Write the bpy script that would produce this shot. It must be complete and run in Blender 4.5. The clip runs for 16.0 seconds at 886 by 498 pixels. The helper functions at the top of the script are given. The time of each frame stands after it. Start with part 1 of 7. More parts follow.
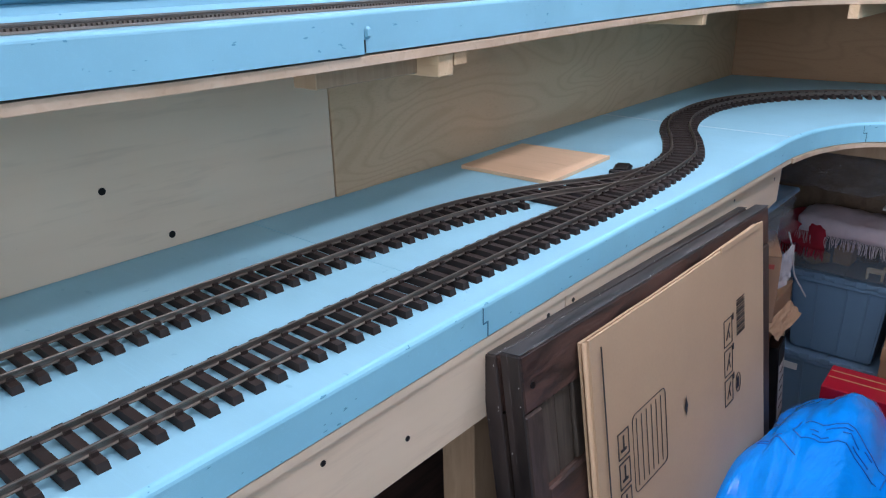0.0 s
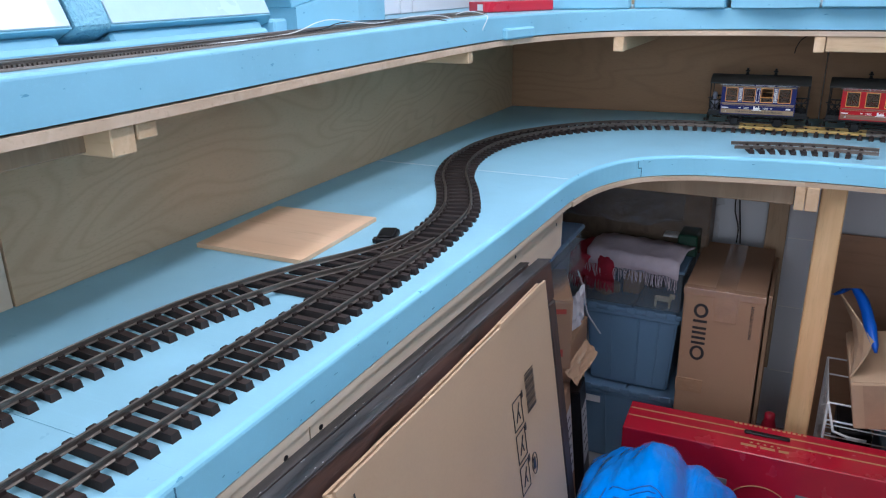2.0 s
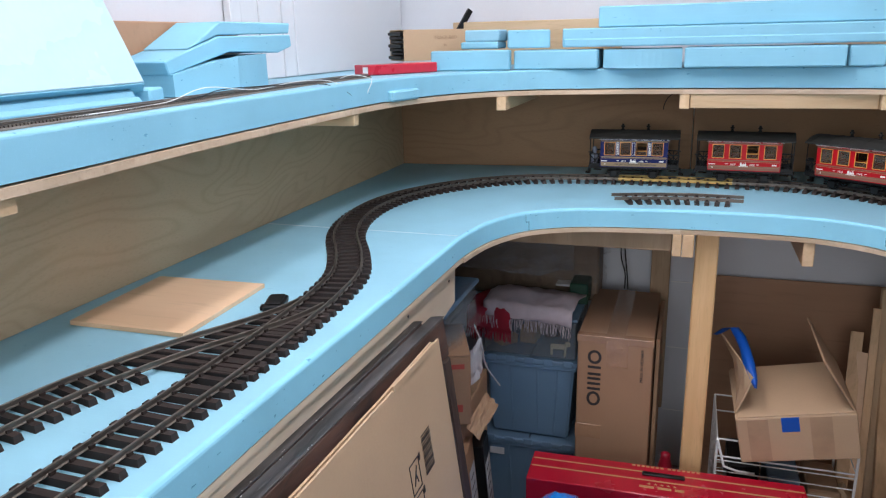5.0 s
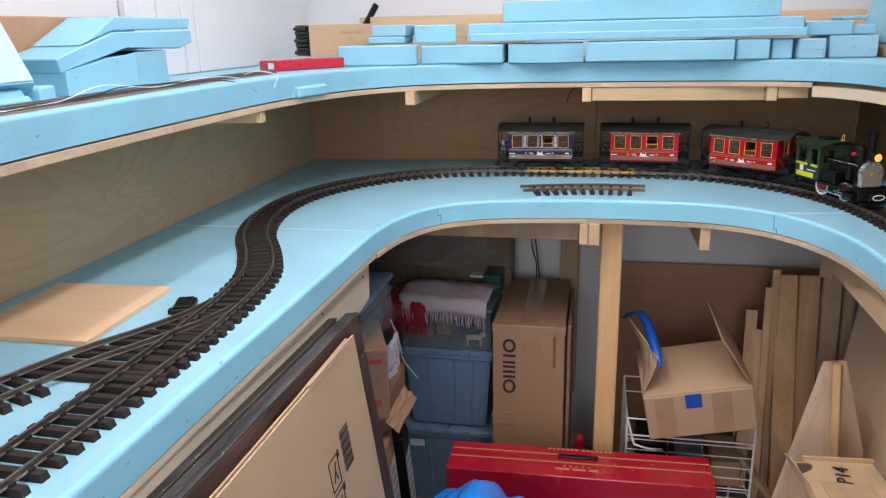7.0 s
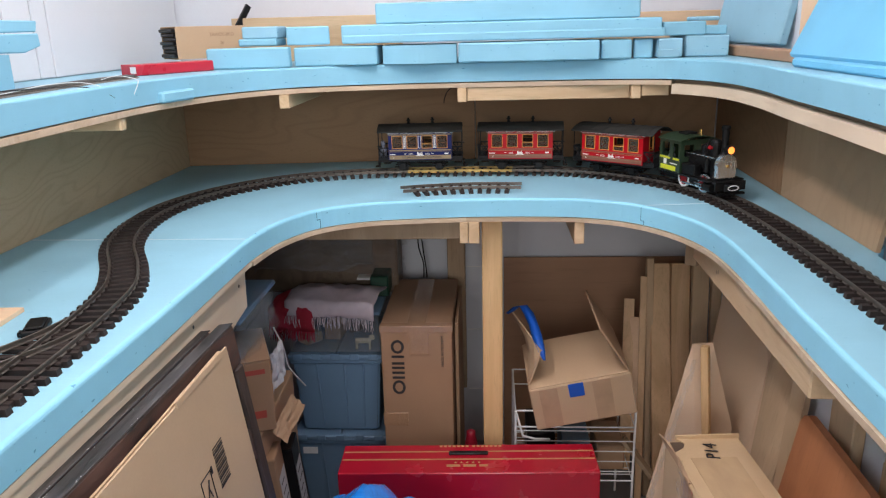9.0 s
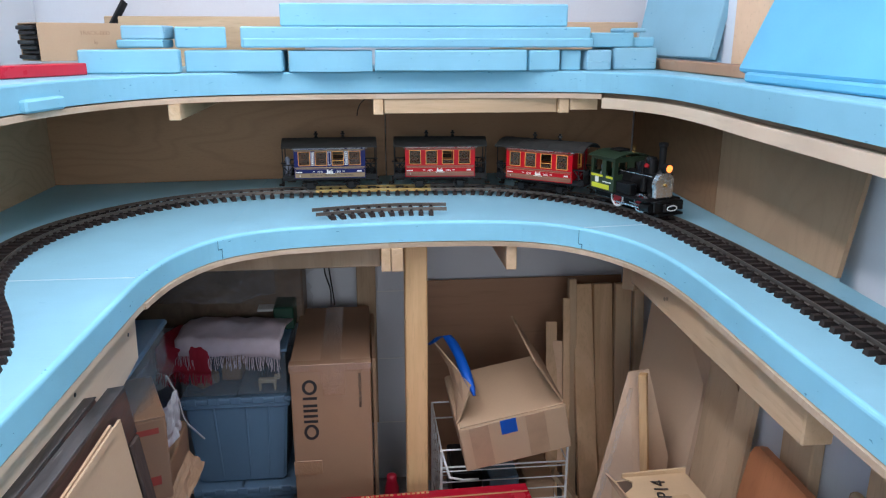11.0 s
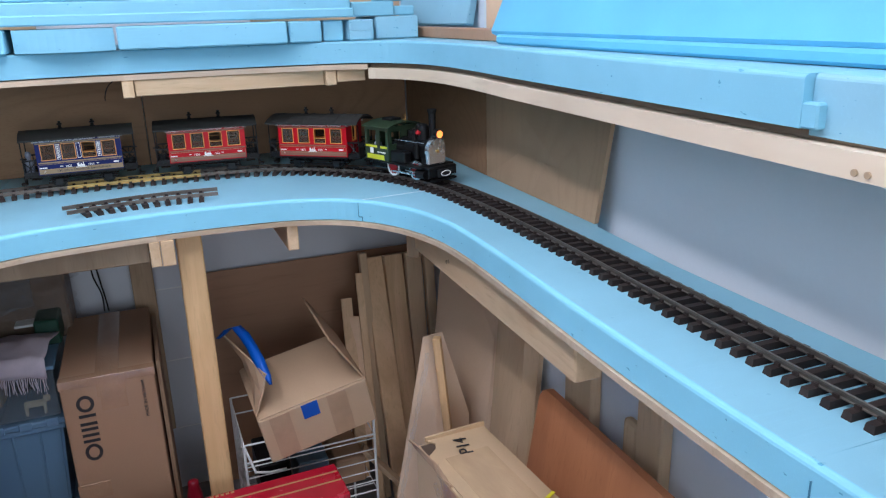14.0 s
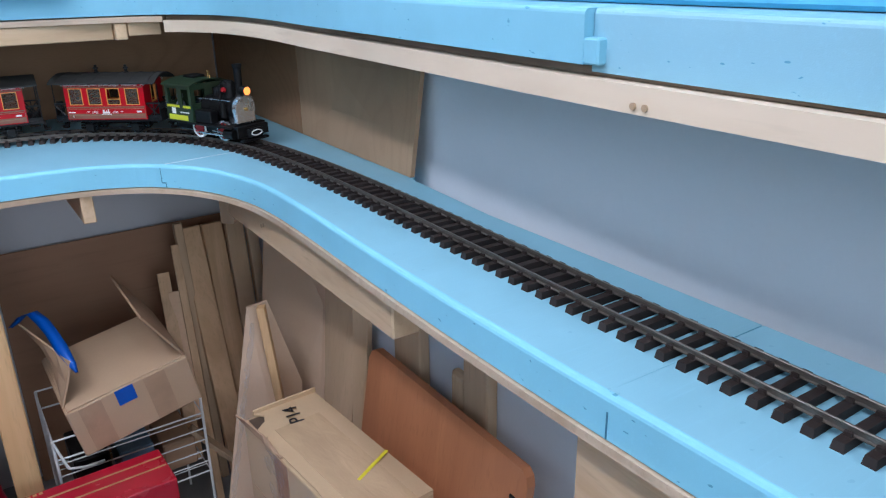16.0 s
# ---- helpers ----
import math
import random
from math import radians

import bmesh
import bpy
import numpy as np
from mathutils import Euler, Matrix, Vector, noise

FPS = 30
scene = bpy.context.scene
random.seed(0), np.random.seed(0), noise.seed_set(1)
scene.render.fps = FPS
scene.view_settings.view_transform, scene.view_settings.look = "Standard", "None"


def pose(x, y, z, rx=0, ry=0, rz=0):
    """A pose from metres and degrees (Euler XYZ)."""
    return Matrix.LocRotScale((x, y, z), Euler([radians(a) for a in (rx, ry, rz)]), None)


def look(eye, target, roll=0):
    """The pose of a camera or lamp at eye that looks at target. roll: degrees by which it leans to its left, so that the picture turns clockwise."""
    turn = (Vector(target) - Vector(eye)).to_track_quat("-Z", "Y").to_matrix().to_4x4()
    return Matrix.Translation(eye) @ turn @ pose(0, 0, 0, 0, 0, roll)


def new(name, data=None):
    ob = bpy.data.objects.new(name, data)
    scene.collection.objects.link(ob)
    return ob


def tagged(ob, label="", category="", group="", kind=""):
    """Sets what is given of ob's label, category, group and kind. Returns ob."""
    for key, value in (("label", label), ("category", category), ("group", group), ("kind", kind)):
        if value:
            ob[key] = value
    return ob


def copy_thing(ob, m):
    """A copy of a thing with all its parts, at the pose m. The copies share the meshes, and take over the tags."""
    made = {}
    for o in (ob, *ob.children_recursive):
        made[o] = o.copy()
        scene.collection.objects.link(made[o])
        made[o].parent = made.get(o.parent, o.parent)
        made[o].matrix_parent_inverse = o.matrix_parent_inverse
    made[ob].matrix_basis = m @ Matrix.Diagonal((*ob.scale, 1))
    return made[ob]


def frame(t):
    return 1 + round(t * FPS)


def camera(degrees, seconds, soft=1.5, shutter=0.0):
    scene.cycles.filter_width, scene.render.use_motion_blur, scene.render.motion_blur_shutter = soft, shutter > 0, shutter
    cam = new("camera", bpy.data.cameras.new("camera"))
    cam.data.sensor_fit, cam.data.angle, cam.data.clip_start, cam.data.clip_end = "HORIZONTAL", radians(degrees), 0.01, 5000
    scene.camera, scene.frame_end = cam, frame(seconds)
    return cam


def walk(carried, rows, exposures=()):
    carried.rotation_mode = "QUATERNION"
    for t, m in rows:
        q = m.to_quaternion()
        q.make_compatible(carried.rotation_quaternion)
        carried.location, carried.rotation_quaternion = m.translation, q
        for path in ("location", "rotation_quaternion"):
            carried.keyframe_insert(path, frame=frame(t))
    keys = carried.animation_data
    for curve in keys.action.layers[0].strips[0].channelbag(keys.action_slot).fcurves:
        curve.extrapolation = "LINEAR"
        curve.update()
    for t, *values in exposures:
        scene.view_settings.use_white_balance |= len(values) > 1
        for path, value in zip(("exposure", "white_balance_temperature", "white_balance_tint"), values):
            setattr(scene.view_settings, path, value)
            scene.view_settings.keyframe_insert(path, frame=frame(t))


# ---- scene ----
cam = camera(61.5, 16.0, soft=1.2)
PATH = [
    (0, (0.112, -0.834, 1.366), (-1.112, 0.579, 0.655), -1.3),
    (0.5, (0.12, -0.82, 1.372), (-0.997, 0.69, 0.685), -1.4),
    (1, (0.119, -0.753, 1.383), (-0.842, 0.875, 0.728), -1.3),
    (1.5, (0.134, -0.632, 1.385), (-0.743, 1.042, 0.731), -1.5),
    (2, (0.069, -0.579, 1.387), (-0.765, 1.11, 0.714), -1.1),
    (2.5, (0.042, -0.551, 1.393), (-0.752, 1.167, 0.748), -0.5),
    (3, (0.065, -0.554, 1.399), (-0.706, 1.191, 0.799), -1.5),
    (3.5, (0.085, -0.568, 1.403), (-0.643, 1.203, 0.826), -2.3),
    (3.7, (0.086, -0.570, 1.404), (-0.627, 1.211, 0.841), -2.2),
    (5.8, (0.092, -0.559, 1.399), (-0.426, 1.293, 0.848), -0.9),
    (6, (0.088, -0.555, 1.401), (-0.402, 1.301, 0.839), -0.9),
    (6.5, (0.09, -0.564, 1.402), (-0.355, 1.301, 0.834), -1.1),
    (7, (0.098, -0.574, 1.404), (-0.293, 1.304, 0.84), -1.3),
    (7.5, (0.105, -0.573, 1.403), (-0.212, 1.317, 0.832), -1.5),
    (8, (0.12, -0.578, 1.407), (-0.137, 1.321, 0.833), -1.8),
    (8.5, (0.13, -0.57, 1.41), (-0.055, 1.339, 0.843), -1.7),
    (9, (0.144, -0.564, 1.407), (0.016, 1.349, 0.836), -1.5),
    (9.2, (0.158, -0.558, 1.404), (0.056, 1.353, 0.824), -1.3),
    (11.3, (0.031, -0.361, 1.394), (0.284, 1.546, 0.847), 0.3),
    (11.5, (0.034, -0.356, 1.39), (0.32, 1.543, 0.832), 0.5),
    (12, (0.032, -0.346, 1.387), (0.387, 1.534, 0.802), 0.4),
    (12.5, (0.053, -0.348, 1.386), (0.505, 1.509, 0.797), -0.3),
    (13, (0.064, -0.355, 1.386), (0.625, 1.471, 0.793), -0.9),
    (13.5, (0.076, -0.365, 1.383), (0.711, 1.435, 0.784), -1.2),
    (14, (0.088, -0.362, 1.38), (0.791, 1.408, 0.771), -1.6),
    (14.5, (0.102, -0.364, 1.375), (0.87, 1.37, 0.741), -1.9),
    (15, (0.109, -0.368, 1.365), (0.947, 1.326, 0.71), -1.8),
    (15.5, (0.131, -0.359, 1.357), (1.087, 1.261, 0.676), -1.3),
    (16, (0.147, -0.352, 1.354), (1.199, 1.195, 0.646), -1.0),
]
EXPOSURES = [(0, -0.06, 6200, 20), (2, -0.06, 6050, 17), (3.7, -0.10, 5800, 13), (5.8, 0.13, 7000, 18), (9.2, 0.13, 7050, 18), (11.3, 0.12, 6150, 15), (13, 0.12, 6050, 15), (16, 0.06, 5800, 13)]
WINDOW_POWER, TUBE_POWER = 25.0, 21.5
walk(cam, [(t, look(eye, target, roll)) for t, eye, target, roll in PATH], exposures=EXPOSURES)

# ---- world, lamps and exposure ----
world = bpy.data.worlds.new("day_world")
world.use_nodes = True
sky = world.node_tree.nodes.new("ShaderNodeTexSky")
sky.sky_type, sky.sun_disc, sky.sun_elevation, sky.sun_rotation = "NISHITA", False, radians(40), radians(180)
world.node_tree.links.new(sky.outputs["Color"], world.node_tree.nodes["Background"].inputs["Color"])
world.node_tree.nodes["Background"].inputs["Strength"].default_value = 0.1
scene.world = world
scene.view_settings.exposure = 0.0


def area_lamp(name, at, w, l, power, color):
    data = bpy.data.lights.new(name, "AREA")
    data.shape, data.size, data.size_y, data.energy, data.color = "RECTANGLE", w, l, power, color
    lamp = new(name, data)
    lamp.matrix_world = at


# Two tube lights under the ceiling along the aisle, and daylight through the window behind it.
area_lamp("tube_light", pose(-0.42, 0.30, 2.45, 0, -62, 0), 0.16, 1.50, TUBE_POWER, (1.0, 0.97, 1.0))
area_lamp("tube_light", pose(0.26, 0.30, 2.45, 0, 62, 0), 0.16, 1.50, TUBE_POWER, (1.0, 0.97, 1.0))
area_lamp("window_daylight", look((0, -2.62, 1.5), (0, 1.0, 1.15)), 1.4, 1.2, WINDOW_POWER, (0.90, 0.96, 1.0))
# ---- materials ----
def nodes_of(name):
    m = bpy.data.materials.new(name)
    m.use_nodes = True
    return m, m.node_tree.nodes, m.node_tree.links, m.node_tree.nodes["Principled BSDF"]


def coords(n, l, scale=(1, 1, 1), space="Object"):
    tc, mp = n.new("ShaderNodeTexCoord"), n.new("ShaderNodeMapping")
    mp.inputs["Scale"].default_value = scale
    l.new(tc.outputs[space], mp.inputs["Vector"])
    return mp.outputs["Vector"]


def noise_node(n, l, vec, scale, detail=4.0, rough=0.55, distort=0.0):
    t = n.new("ShaderNodeTexNoise")
    t.inputs["Scale"].default_value, t.inputs["Detail"].default_value = scale, detail
    t.inputs["Roughness"].default_value, t.inputs["Distortion"].default_value = rough, distort
    l.new(vec, t.inputs["Vector"])
    return t.outputs["Fac"]


def ramp(n, l, fac, stops):
    r = n.new("ShaderNodeValToRGB")
    while len(r.color_ramp.elements) < len(stops):
        r.color_ramp.elements.new(0.5)
    for e, (p, c) in zip(r.color_ramp.elements, stops):
        e.position, e.color = p, (*c, 1)
    l.new(fac, r.inputs["Fac"])
    return r.outputs["Color"]


def mix(n, l, a, b, fac, mode="MIX"):
    m = n.new("ShaderNodeMix")
    m.data_type, m.blend_type = "RGBA", mode
    for sock, v in ((m.inputs[6], a), (m.inputs[7], b), (m.inputs[0], fac)):
        if isinstance(v, (int, float)):
            sock.default_value = v
        elif isinstance(v, tuple):
            sock.default_value = (*v, 1)
        else:
            l.new(v, sock)
    return m.outputs[2]


def bump(n, l, p, height, strength, dist=0.002):
    b = n.new("ShaderNodeBump")
    b.inputs["Strength"].default_value, b.inputs["Distance"].default_value = strength, dist
    l.new(height, b.inputs["Height"])
    l.new(b.outputs["Normal"], p.inputs["Normal"])


def shade(c, k):
    return tuple(min(1.0, v * k) for v in c)


def plain(name, color, rough=0.5, metal=0.0, vary=0.12, scale=30.0, fine=300.0, relief=0.15, coat=0.0, random_tone=0.0, spec=0.5):
    """A surface with two scales of tone and a fine relief."""
    m, n, l, p = nodes_of(name)
    v = coords(n, l)
    big, small = noise_node(n, l, v, scale), noise_node(n, l, v, fine, 3)
    c = ramp(n, l, big, [(0.25, shade(color, 1 - vary)), (0.75, shade(color, 1 + vary))])
    c = mix(n, l, c, ramp(n, l, small, [(0.3, shade(color, 1 - vary * 0.7)), (0.7, shade(color, 1 + vary * 0.7))]), 0.35)
    if random_tone:
        info = n.new("ShaderNodeObjectInfo")
        c = mix(n, l, c, ramp(n, l, info.outputs["Random"], [(0, shade(color, 1 - random_tone)), (1, shade(color, 1 + random_tone))]), 0.6)
    l.new(c, p.inputs["Base Color"])
    r = n.new("ShaderNodeMapRange")
    r.inputs["To Min"].default_value, r.inputs["To Max"].default_value = max(0.02, rough - 0.1), min(1, rough + 0.1)
    l.new(big, r.inputs["Value"])
    l.new(r.outputs["Result"], p.inputs["Roughness"])
    p.inputs["Metallic"].default_value = metal
    p.inputs["Coat Weight"].default_value = coat
    p.inputs["Specular IOR Level"].default_value = spec
    if relief:
        bump(n, l, p, small, relief, 0.001)
    return m


def foam(name, color, rough=0.62, nicks=0.8):
    """Extruded foam board: fine closed cells, faint blotches, small nicks."""
    m, n, l, p = nodes_of(name)
    v = coords(n, l)
    blot, cell = noise_node(n, l, v, 6, 3), noise_node(n, l, v, 900, 2)
    streak = noise_node(n, l, coords(n, l, (3, 60, 60)), 4, 3)
    nick = noise_node(n, l, coords(n, l, (1, 1, 2.5)), 75, 2, 0.4)
    c = ramp(n, l, blot, [(0.3, shade(color, 0.93)), (0.7, shade(color, 1.05))])
    c = mix(n, l, c, shade(color, 1.12), ramp(n, l, streak, [(0.55, (0, 0, 0)), (0.8, (0.35, 0.35, 0.35))]))
    c = mix(n, l, c, (0.07, 0.27, 0.42), ramp(n, l, nick, [(0.728, (0, 0, 0)), (0.752, (nicks,) * 3)]))
    l.new(c, p.inputs["Base Color"])
    p.inputs["Roughness"].default_value = rough
    p.inputs["Specular IOR Level"].default_value = 0.3
    bump(n, l, p, cell, 0.25, 0.0006)
    return m


def wood(name, light, dark, along="x", scale=9.0, rough=0.55, wave=2.0, knots=0.0, tone=0.12):
    """Long grain along one axis with bands, pores and a slow change of tone."""
    m, n, l, p = nodes_of(name)
    k = {"x": (0.10, 1, 1), "y": (1, 0.10, 1), "z": (1, 1, 0.10)}[along]
    v = coords(n, l, k)
    info = n.new("ShaderNodeObjectInfo")
    off = n.new("ShaderNodeVectorMath")
    sc = n.new("ShaderNodeVectorMath")
    sc.operation = "SCALE"
    com = n.new("ShaderNodeCombineXYZ")
    for i in range(3):
        l.new(info.outputs["Random"], com.inputs[i])
    l.new(com.outputs[0], sc.inputs[0])
    sc.inputs["Scale"].default_value = 7.0
    l.new(v, off.inputs[0])
    l.new(sc.outputs[0], off.inputs[1])
    v = off.outputs[0]
    bands = noise_node(n, l, v, scale, 5, 0.6, wave)
    pores = noise_node(n, l, v, scale * 22, 3, 0.6)
    slow = noise_node(n, l, coords(n, l), 2.2, 2)
    mid = tuple((a + b) / 2 for a, b in zip(light, dark))
    c = ramp(n, l, bands, [(0.28, dark), (0.45, mid), (0.56, light), (0.62, mid), (0.75, light)])
    c = mix(n, l, c, shade(dark, 0.8), ramp(n, l, pores, [(0.56, (0, 0, 0)), (0.75, (0.45, 0.45, 0.45))]))
    c = mix(n, l, c, ramp(n, l, slow, [(0.3, (1 - tone,) * 3), (0.7, (1 + tone,) * 3)]), 1.0, "MULTIPLY")
    l.new(c, p.inputs["Base Color"])
    p.inputs["Roughness"].default_value = rough
    p.inputs["Specular IOR Level"].default_value = 0.3
    bump(n, l, p, pores, 0.2, 0.0008)
    return m


def swirl(name, light, dark, line, along=(1.0, 0.34, 1.0), bend=4.4, rings=22.0, rough=0.6):
    """Rotary-cut plywood: contour lines that swirl round slow hills of tone, with fine pores."""
    m, n, l, p = nodes_of(name)
    v = coords(n, l, along)
    hills = noise_node(n, l, v, bend, 2.5, 0.45, 0.5)
    mul, wave = n.new("ShaderNodeMath"), n.new("ShaderNodeMath")
    mul.operation, wave.operation = "MULTIPLY", "PINGPONG"
    mul.inputs[1].default_value, wave.inputs[1].default_value = rings, 0.5
    l.new(hills, mul.inputs[0])
    l.new(mul.outputs[0], wave.inputs[0])
    pores = noise_node(n, l, coords(n, l, tuple(8 * a for a in along)), 40, 3, 0.6)
    slow = noise_node(n, l, coords(n, l), 1.6, 2)
    c = ramp(n, l, slow, [(0.3, dark), (0.7, light)])
    c = mix(n, l, c, line, ramp(n, l, wave.outputs[0], [(0.0, (0.27,) * 3), (0.26, (0, 0, 0))]))
    c = mix(n, l, c, shade(dark, 0.85), ramp(n, l, pores, [(0.52, (0, 0, 0)), (0.72, (0.4,) * 3)]))
    l.new(c, p.inputs["Base Color"])
    p.inputs["Roughness"].default_value = rough
    p.inputs["Specular IOR Level"].default_value = 0.3
    bump(n, l, p, pores, 0.15, 0.0006)
    return m


def gloss(name, color, rough=0.25, metal=0.0, coat=0.0, vary=0.05):
    return plain(name, color, rough, metal, vary, 14.0, 160.0, 0.03, coat)


def glow(name, color, strength):
    m, n, l, p = nodes_of(name)
    p.inputs["Base Color"].default_value = (*color, 1)
    p.inputs["Emission Color"].default_value = (*color, 1)
    p.inputs["Emission Strength"].default_value = strength
    return m


def clear(name, color, rough=0.08, alpha=0.25, cells=0.0):
    """Thin clear plastic: mostly see-through, with a gloss."""
    m, n, l, p = nodes_of(name)
    p.inputs["Base Color"].default_value = (*color, 1)
    p.inputs["Roughness"].default_value = rough
    p.inputs["Alpha"].default_value = alpha
    if cells:
        vor = n.new("ShaderNodeTexVoronoi")
        vor.inputs["Scale"].default_value = cells
        l.new(coords(n, l), vor.inputs["Vector"])
        bump(n, l, p, vor.outputs["Distance"], 0.9, 0.004)
    return m


FOAM = foam("blue_foam", (0.225, 0.51, 0.645))
# FOAM raised for the lower cut edge: light on that front is coloured in.
FOAM_CUT_LIT = foam("lit_cut_foam_edge", (0.255, 0.60, 0.755))
FOAM_PALE = foam("pale_blue_foam", (0.265, 0.505, 0.62))
# Smooth skin of the deck tops, paled further to hold the ceiling's sheen.
FOAM_SKIN = foam("pale_foam_skin", (0.272, 0.545, 0.665), 0.42, 0.2)
FOAM_DEEP = foam("deep_blue_foam", (0.13, 0.46, 0.68), 0.5, 0.15)
FOAM_WHITE = foam("white_foam_face", (0.66, 0.76, 0.81))
# Partly own colour, partly light: back sheets kept darker, swirled side sheets paler.
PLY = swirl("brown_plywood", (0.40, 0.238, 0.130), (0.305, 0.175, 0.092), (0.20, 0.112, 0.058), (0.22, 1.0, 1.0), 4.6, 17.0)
PLY_TAN = swirl("tan_plywood", (0.50, 0.335, 0.20), (0.385, 0.26, 0.16), (0.31, 0.20, 0.12), (1.0, 1.0, 0.3), 4.2, 16.0)
PLY_PALE = wood("pale_plywood", (0.685, 0.56, 0.415), (0.62, 0.49, 0.35), "y", 3.0, 0.6, 1.2)
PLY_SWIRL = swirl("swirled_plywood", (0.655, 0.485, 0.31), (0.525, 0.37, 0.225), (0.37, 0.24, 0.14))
PLY_EDGE = wood("plywood_edge", (0.58, 0.445, 0.32), (0.44, 0.315, 0.205), "x", 6.0, 0.7, 1.0)
PLY_THIN = wood("thin_orange_plywood", (0.78, 0.545, 0.35), (0.70, 0.465, 0.285), "x", 4.0, 0.55, 1.0)
PINE_X = wood("pine_along_x", (0.68, 0.50, 0.31), (0.52, 0.34, 0.19), "x", 7.0)
PINE_Y = wood("pine_along_y", (0.72, 0.52, 0.32), (0.58, 0.38, 0.215), "y", 7.0)
PINE_Z = wood("pine_along_z", (0.77, 0.50, 0.25), (0.62, 0.365, 0.16), "z", 7.0)
PINE_AGED = wood("aged_pine", (0.68, 0.46, 0.265), (0.53, 0.34, 0.185), "z", 8.0)
BOARD_TAN = wood("tan_board_wood", (0.64, 0.465, 0.295), (0.53, 0.375, 0.23), "z", 5.0, 0.6, 1.2)
TIMBER_OLD = wood("aged_timber", (0.42, 0.30, 0.19), (0.31, 0.21, 0.125), "z", 8.0)
# TIMBER_OLD halved: shade around the decks put into the wood's colour.
TIMBER_SHADED = wood("shaded_aged_timber", (0.20, 0.14, 0.095), (0.13, 0.09, 0.06), "y", 8.0)
DARK_WOOD = wood("dark_void_wood", (0.060, 0.037, 0.029), (0.013, 0.009, 0.008), "y", 7.0, 0.45, 3.0)
def worn_paint(name, base, bare, scratch, stretch=(1, 0.25, 1)):
    """Old stained timber: patches rubbed bare, long scuffs and pale scratches."""
    m, n, l, p = nodes_of(name)
    v = coords(n, l, stretch)
    patch, scuff = noise_node(n, l, v, 26.0, 6, 0.65, 0.8), noise_node(n, l, coords(n, l, tuple(0.5 * k if k < 1 else k for k in stretch)), 120.0, 3)
    c = ramp(n, l, patch, [(0.40, base), (0.52, bare), (0.66, shade(bare, 1.5))])
    c = mix(n, l, c, scratch, ramp(n, l, scuff, [(0.64, (0, 0, 0)), (0.74, (0.65, 0.65, 0.65))]))
    l.new(c, p.inputs["Base Color"])
    l.new(ramp(n, l, patch, [(0.35, (0.38,) * 3), (0.65, (0.75,) * 3)]), p.inputs["Roughness"])
    bump(n, l, p, patch, 0.6, 0.0025)
    return m


WORN_BROWN = worn_paint("worn_brown_wood", (0.020, 0.012, 0.010), (0.075, 0.038, 0.028), (0.17, 0.13, 0.11))
WORN_EDGE = worn_paint("scuffed_door_edge", (0.010, 0.0075, 0.007), (0.028, 0.019, 0.016), (0.26, 0.24, 0.23), (1, 1, 0.12))
WORN_GREY = wood("worn_grey_brown_wood", (0.074, 0.050, 0.040), (0.014, 0.010, 0.008), "z", 7.0, 0.62, 3.5)
SUNK_WOOD = wood("dull_panel_wood", (0.105, 0.084, 0.066), (0.040, 0.031, 0.024), "z", 6.0, 0.65, 2.5)
DARK_WOOD_TOP = worn_paint("dusty_dark_wood", (0.018, 0.017, 0.017), (0.048, 0.044, 0.043), (0.30, 0.29, 0.28), (1, 0.12, 1))
BROWN_BOARD = wood("brown_hardboard", (0.43, 0.25, 0.15), (0.36, 0.20, 0.115), "x", 3.0, 0.5, 1.0)
ORANGE_VENEER = wood("orange_veneer", (0.54, 0.22, 0.10), (0.44, 0.17, 0.075), "z", 6.0, 0.4, 0.6)
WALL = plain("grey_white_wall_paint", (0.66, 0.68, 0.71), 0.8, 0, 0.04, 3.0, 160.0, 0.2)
# Paler, bluer WALL: extra brightness for this side is put into the paint.
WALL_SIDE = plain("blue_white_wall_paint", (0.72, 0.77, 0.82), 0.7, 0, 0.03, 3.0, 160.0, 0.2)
WALL_WHITE = plain("white_wall_paint", (0.68, 0.69, 0.705), 0.75, 0, 0.03, 2.0, 120.0, 0.2)
CONCRETE = plain("concrete_floor", (0.25, 0.245, 0.235), 0.85, 0, 0.15, 5.0, 140.0, 0.4)
CARD = plain("brown_cardboard", (0.49, 0.335, 0.205), 0.75, 0, 0.07, 7.0, 220.0, 0.12)
CARD_BROWN = plain("red_brown_cardboard", (0.33, 0.19, 0.108), 0.7, 0, 0.08, 7.0, 220.0, 0.14)
CARD_DARK = plain("shaded_kraft_cardboard", (0.40, 0.25, 0.148), 0.75, 0, 0.08, 9.0, 220.0, 0.12)
def wrinkled(name, color, rough, strength, size=70.0):
    """Glossy tape or film stuck down with fine wrinkles."""
    m, n, l, p = nodes_of(name)
    v = coords(n, l, (1, 0.35, 1))
    tone = noise_node(n, l, v, 22.0, 3)
    l.new(ramp(n, l, tone, [(0.3, shade(color, 0.90)), (0.7, shade(color, 1.08))]), p.inputs["Base Color"])
    p.inputs["Roughness"].default_value = rough
    p.inputs["Coat Weight"].default_value = 0.5
    bump(n, l, p, noise_node(n, l, v, size, 4, 0.6, 1.2), strength, 0.003)
    return m


TAPE = wrinkled("brown_parcel_tape", (0.425, 0.275, 0.165), 0.30, 0.25)
TAPE_DEEP = wrinkled("parcel_tape_on_brown_card", (0.365, 0.215, 0.125), 0.20, 0.5)
TAPE_CLEAR = wrinkled("clear_wrinkled_tape", (0.60, 0.42, 0.25), 0.15, 0.45, 45.0)
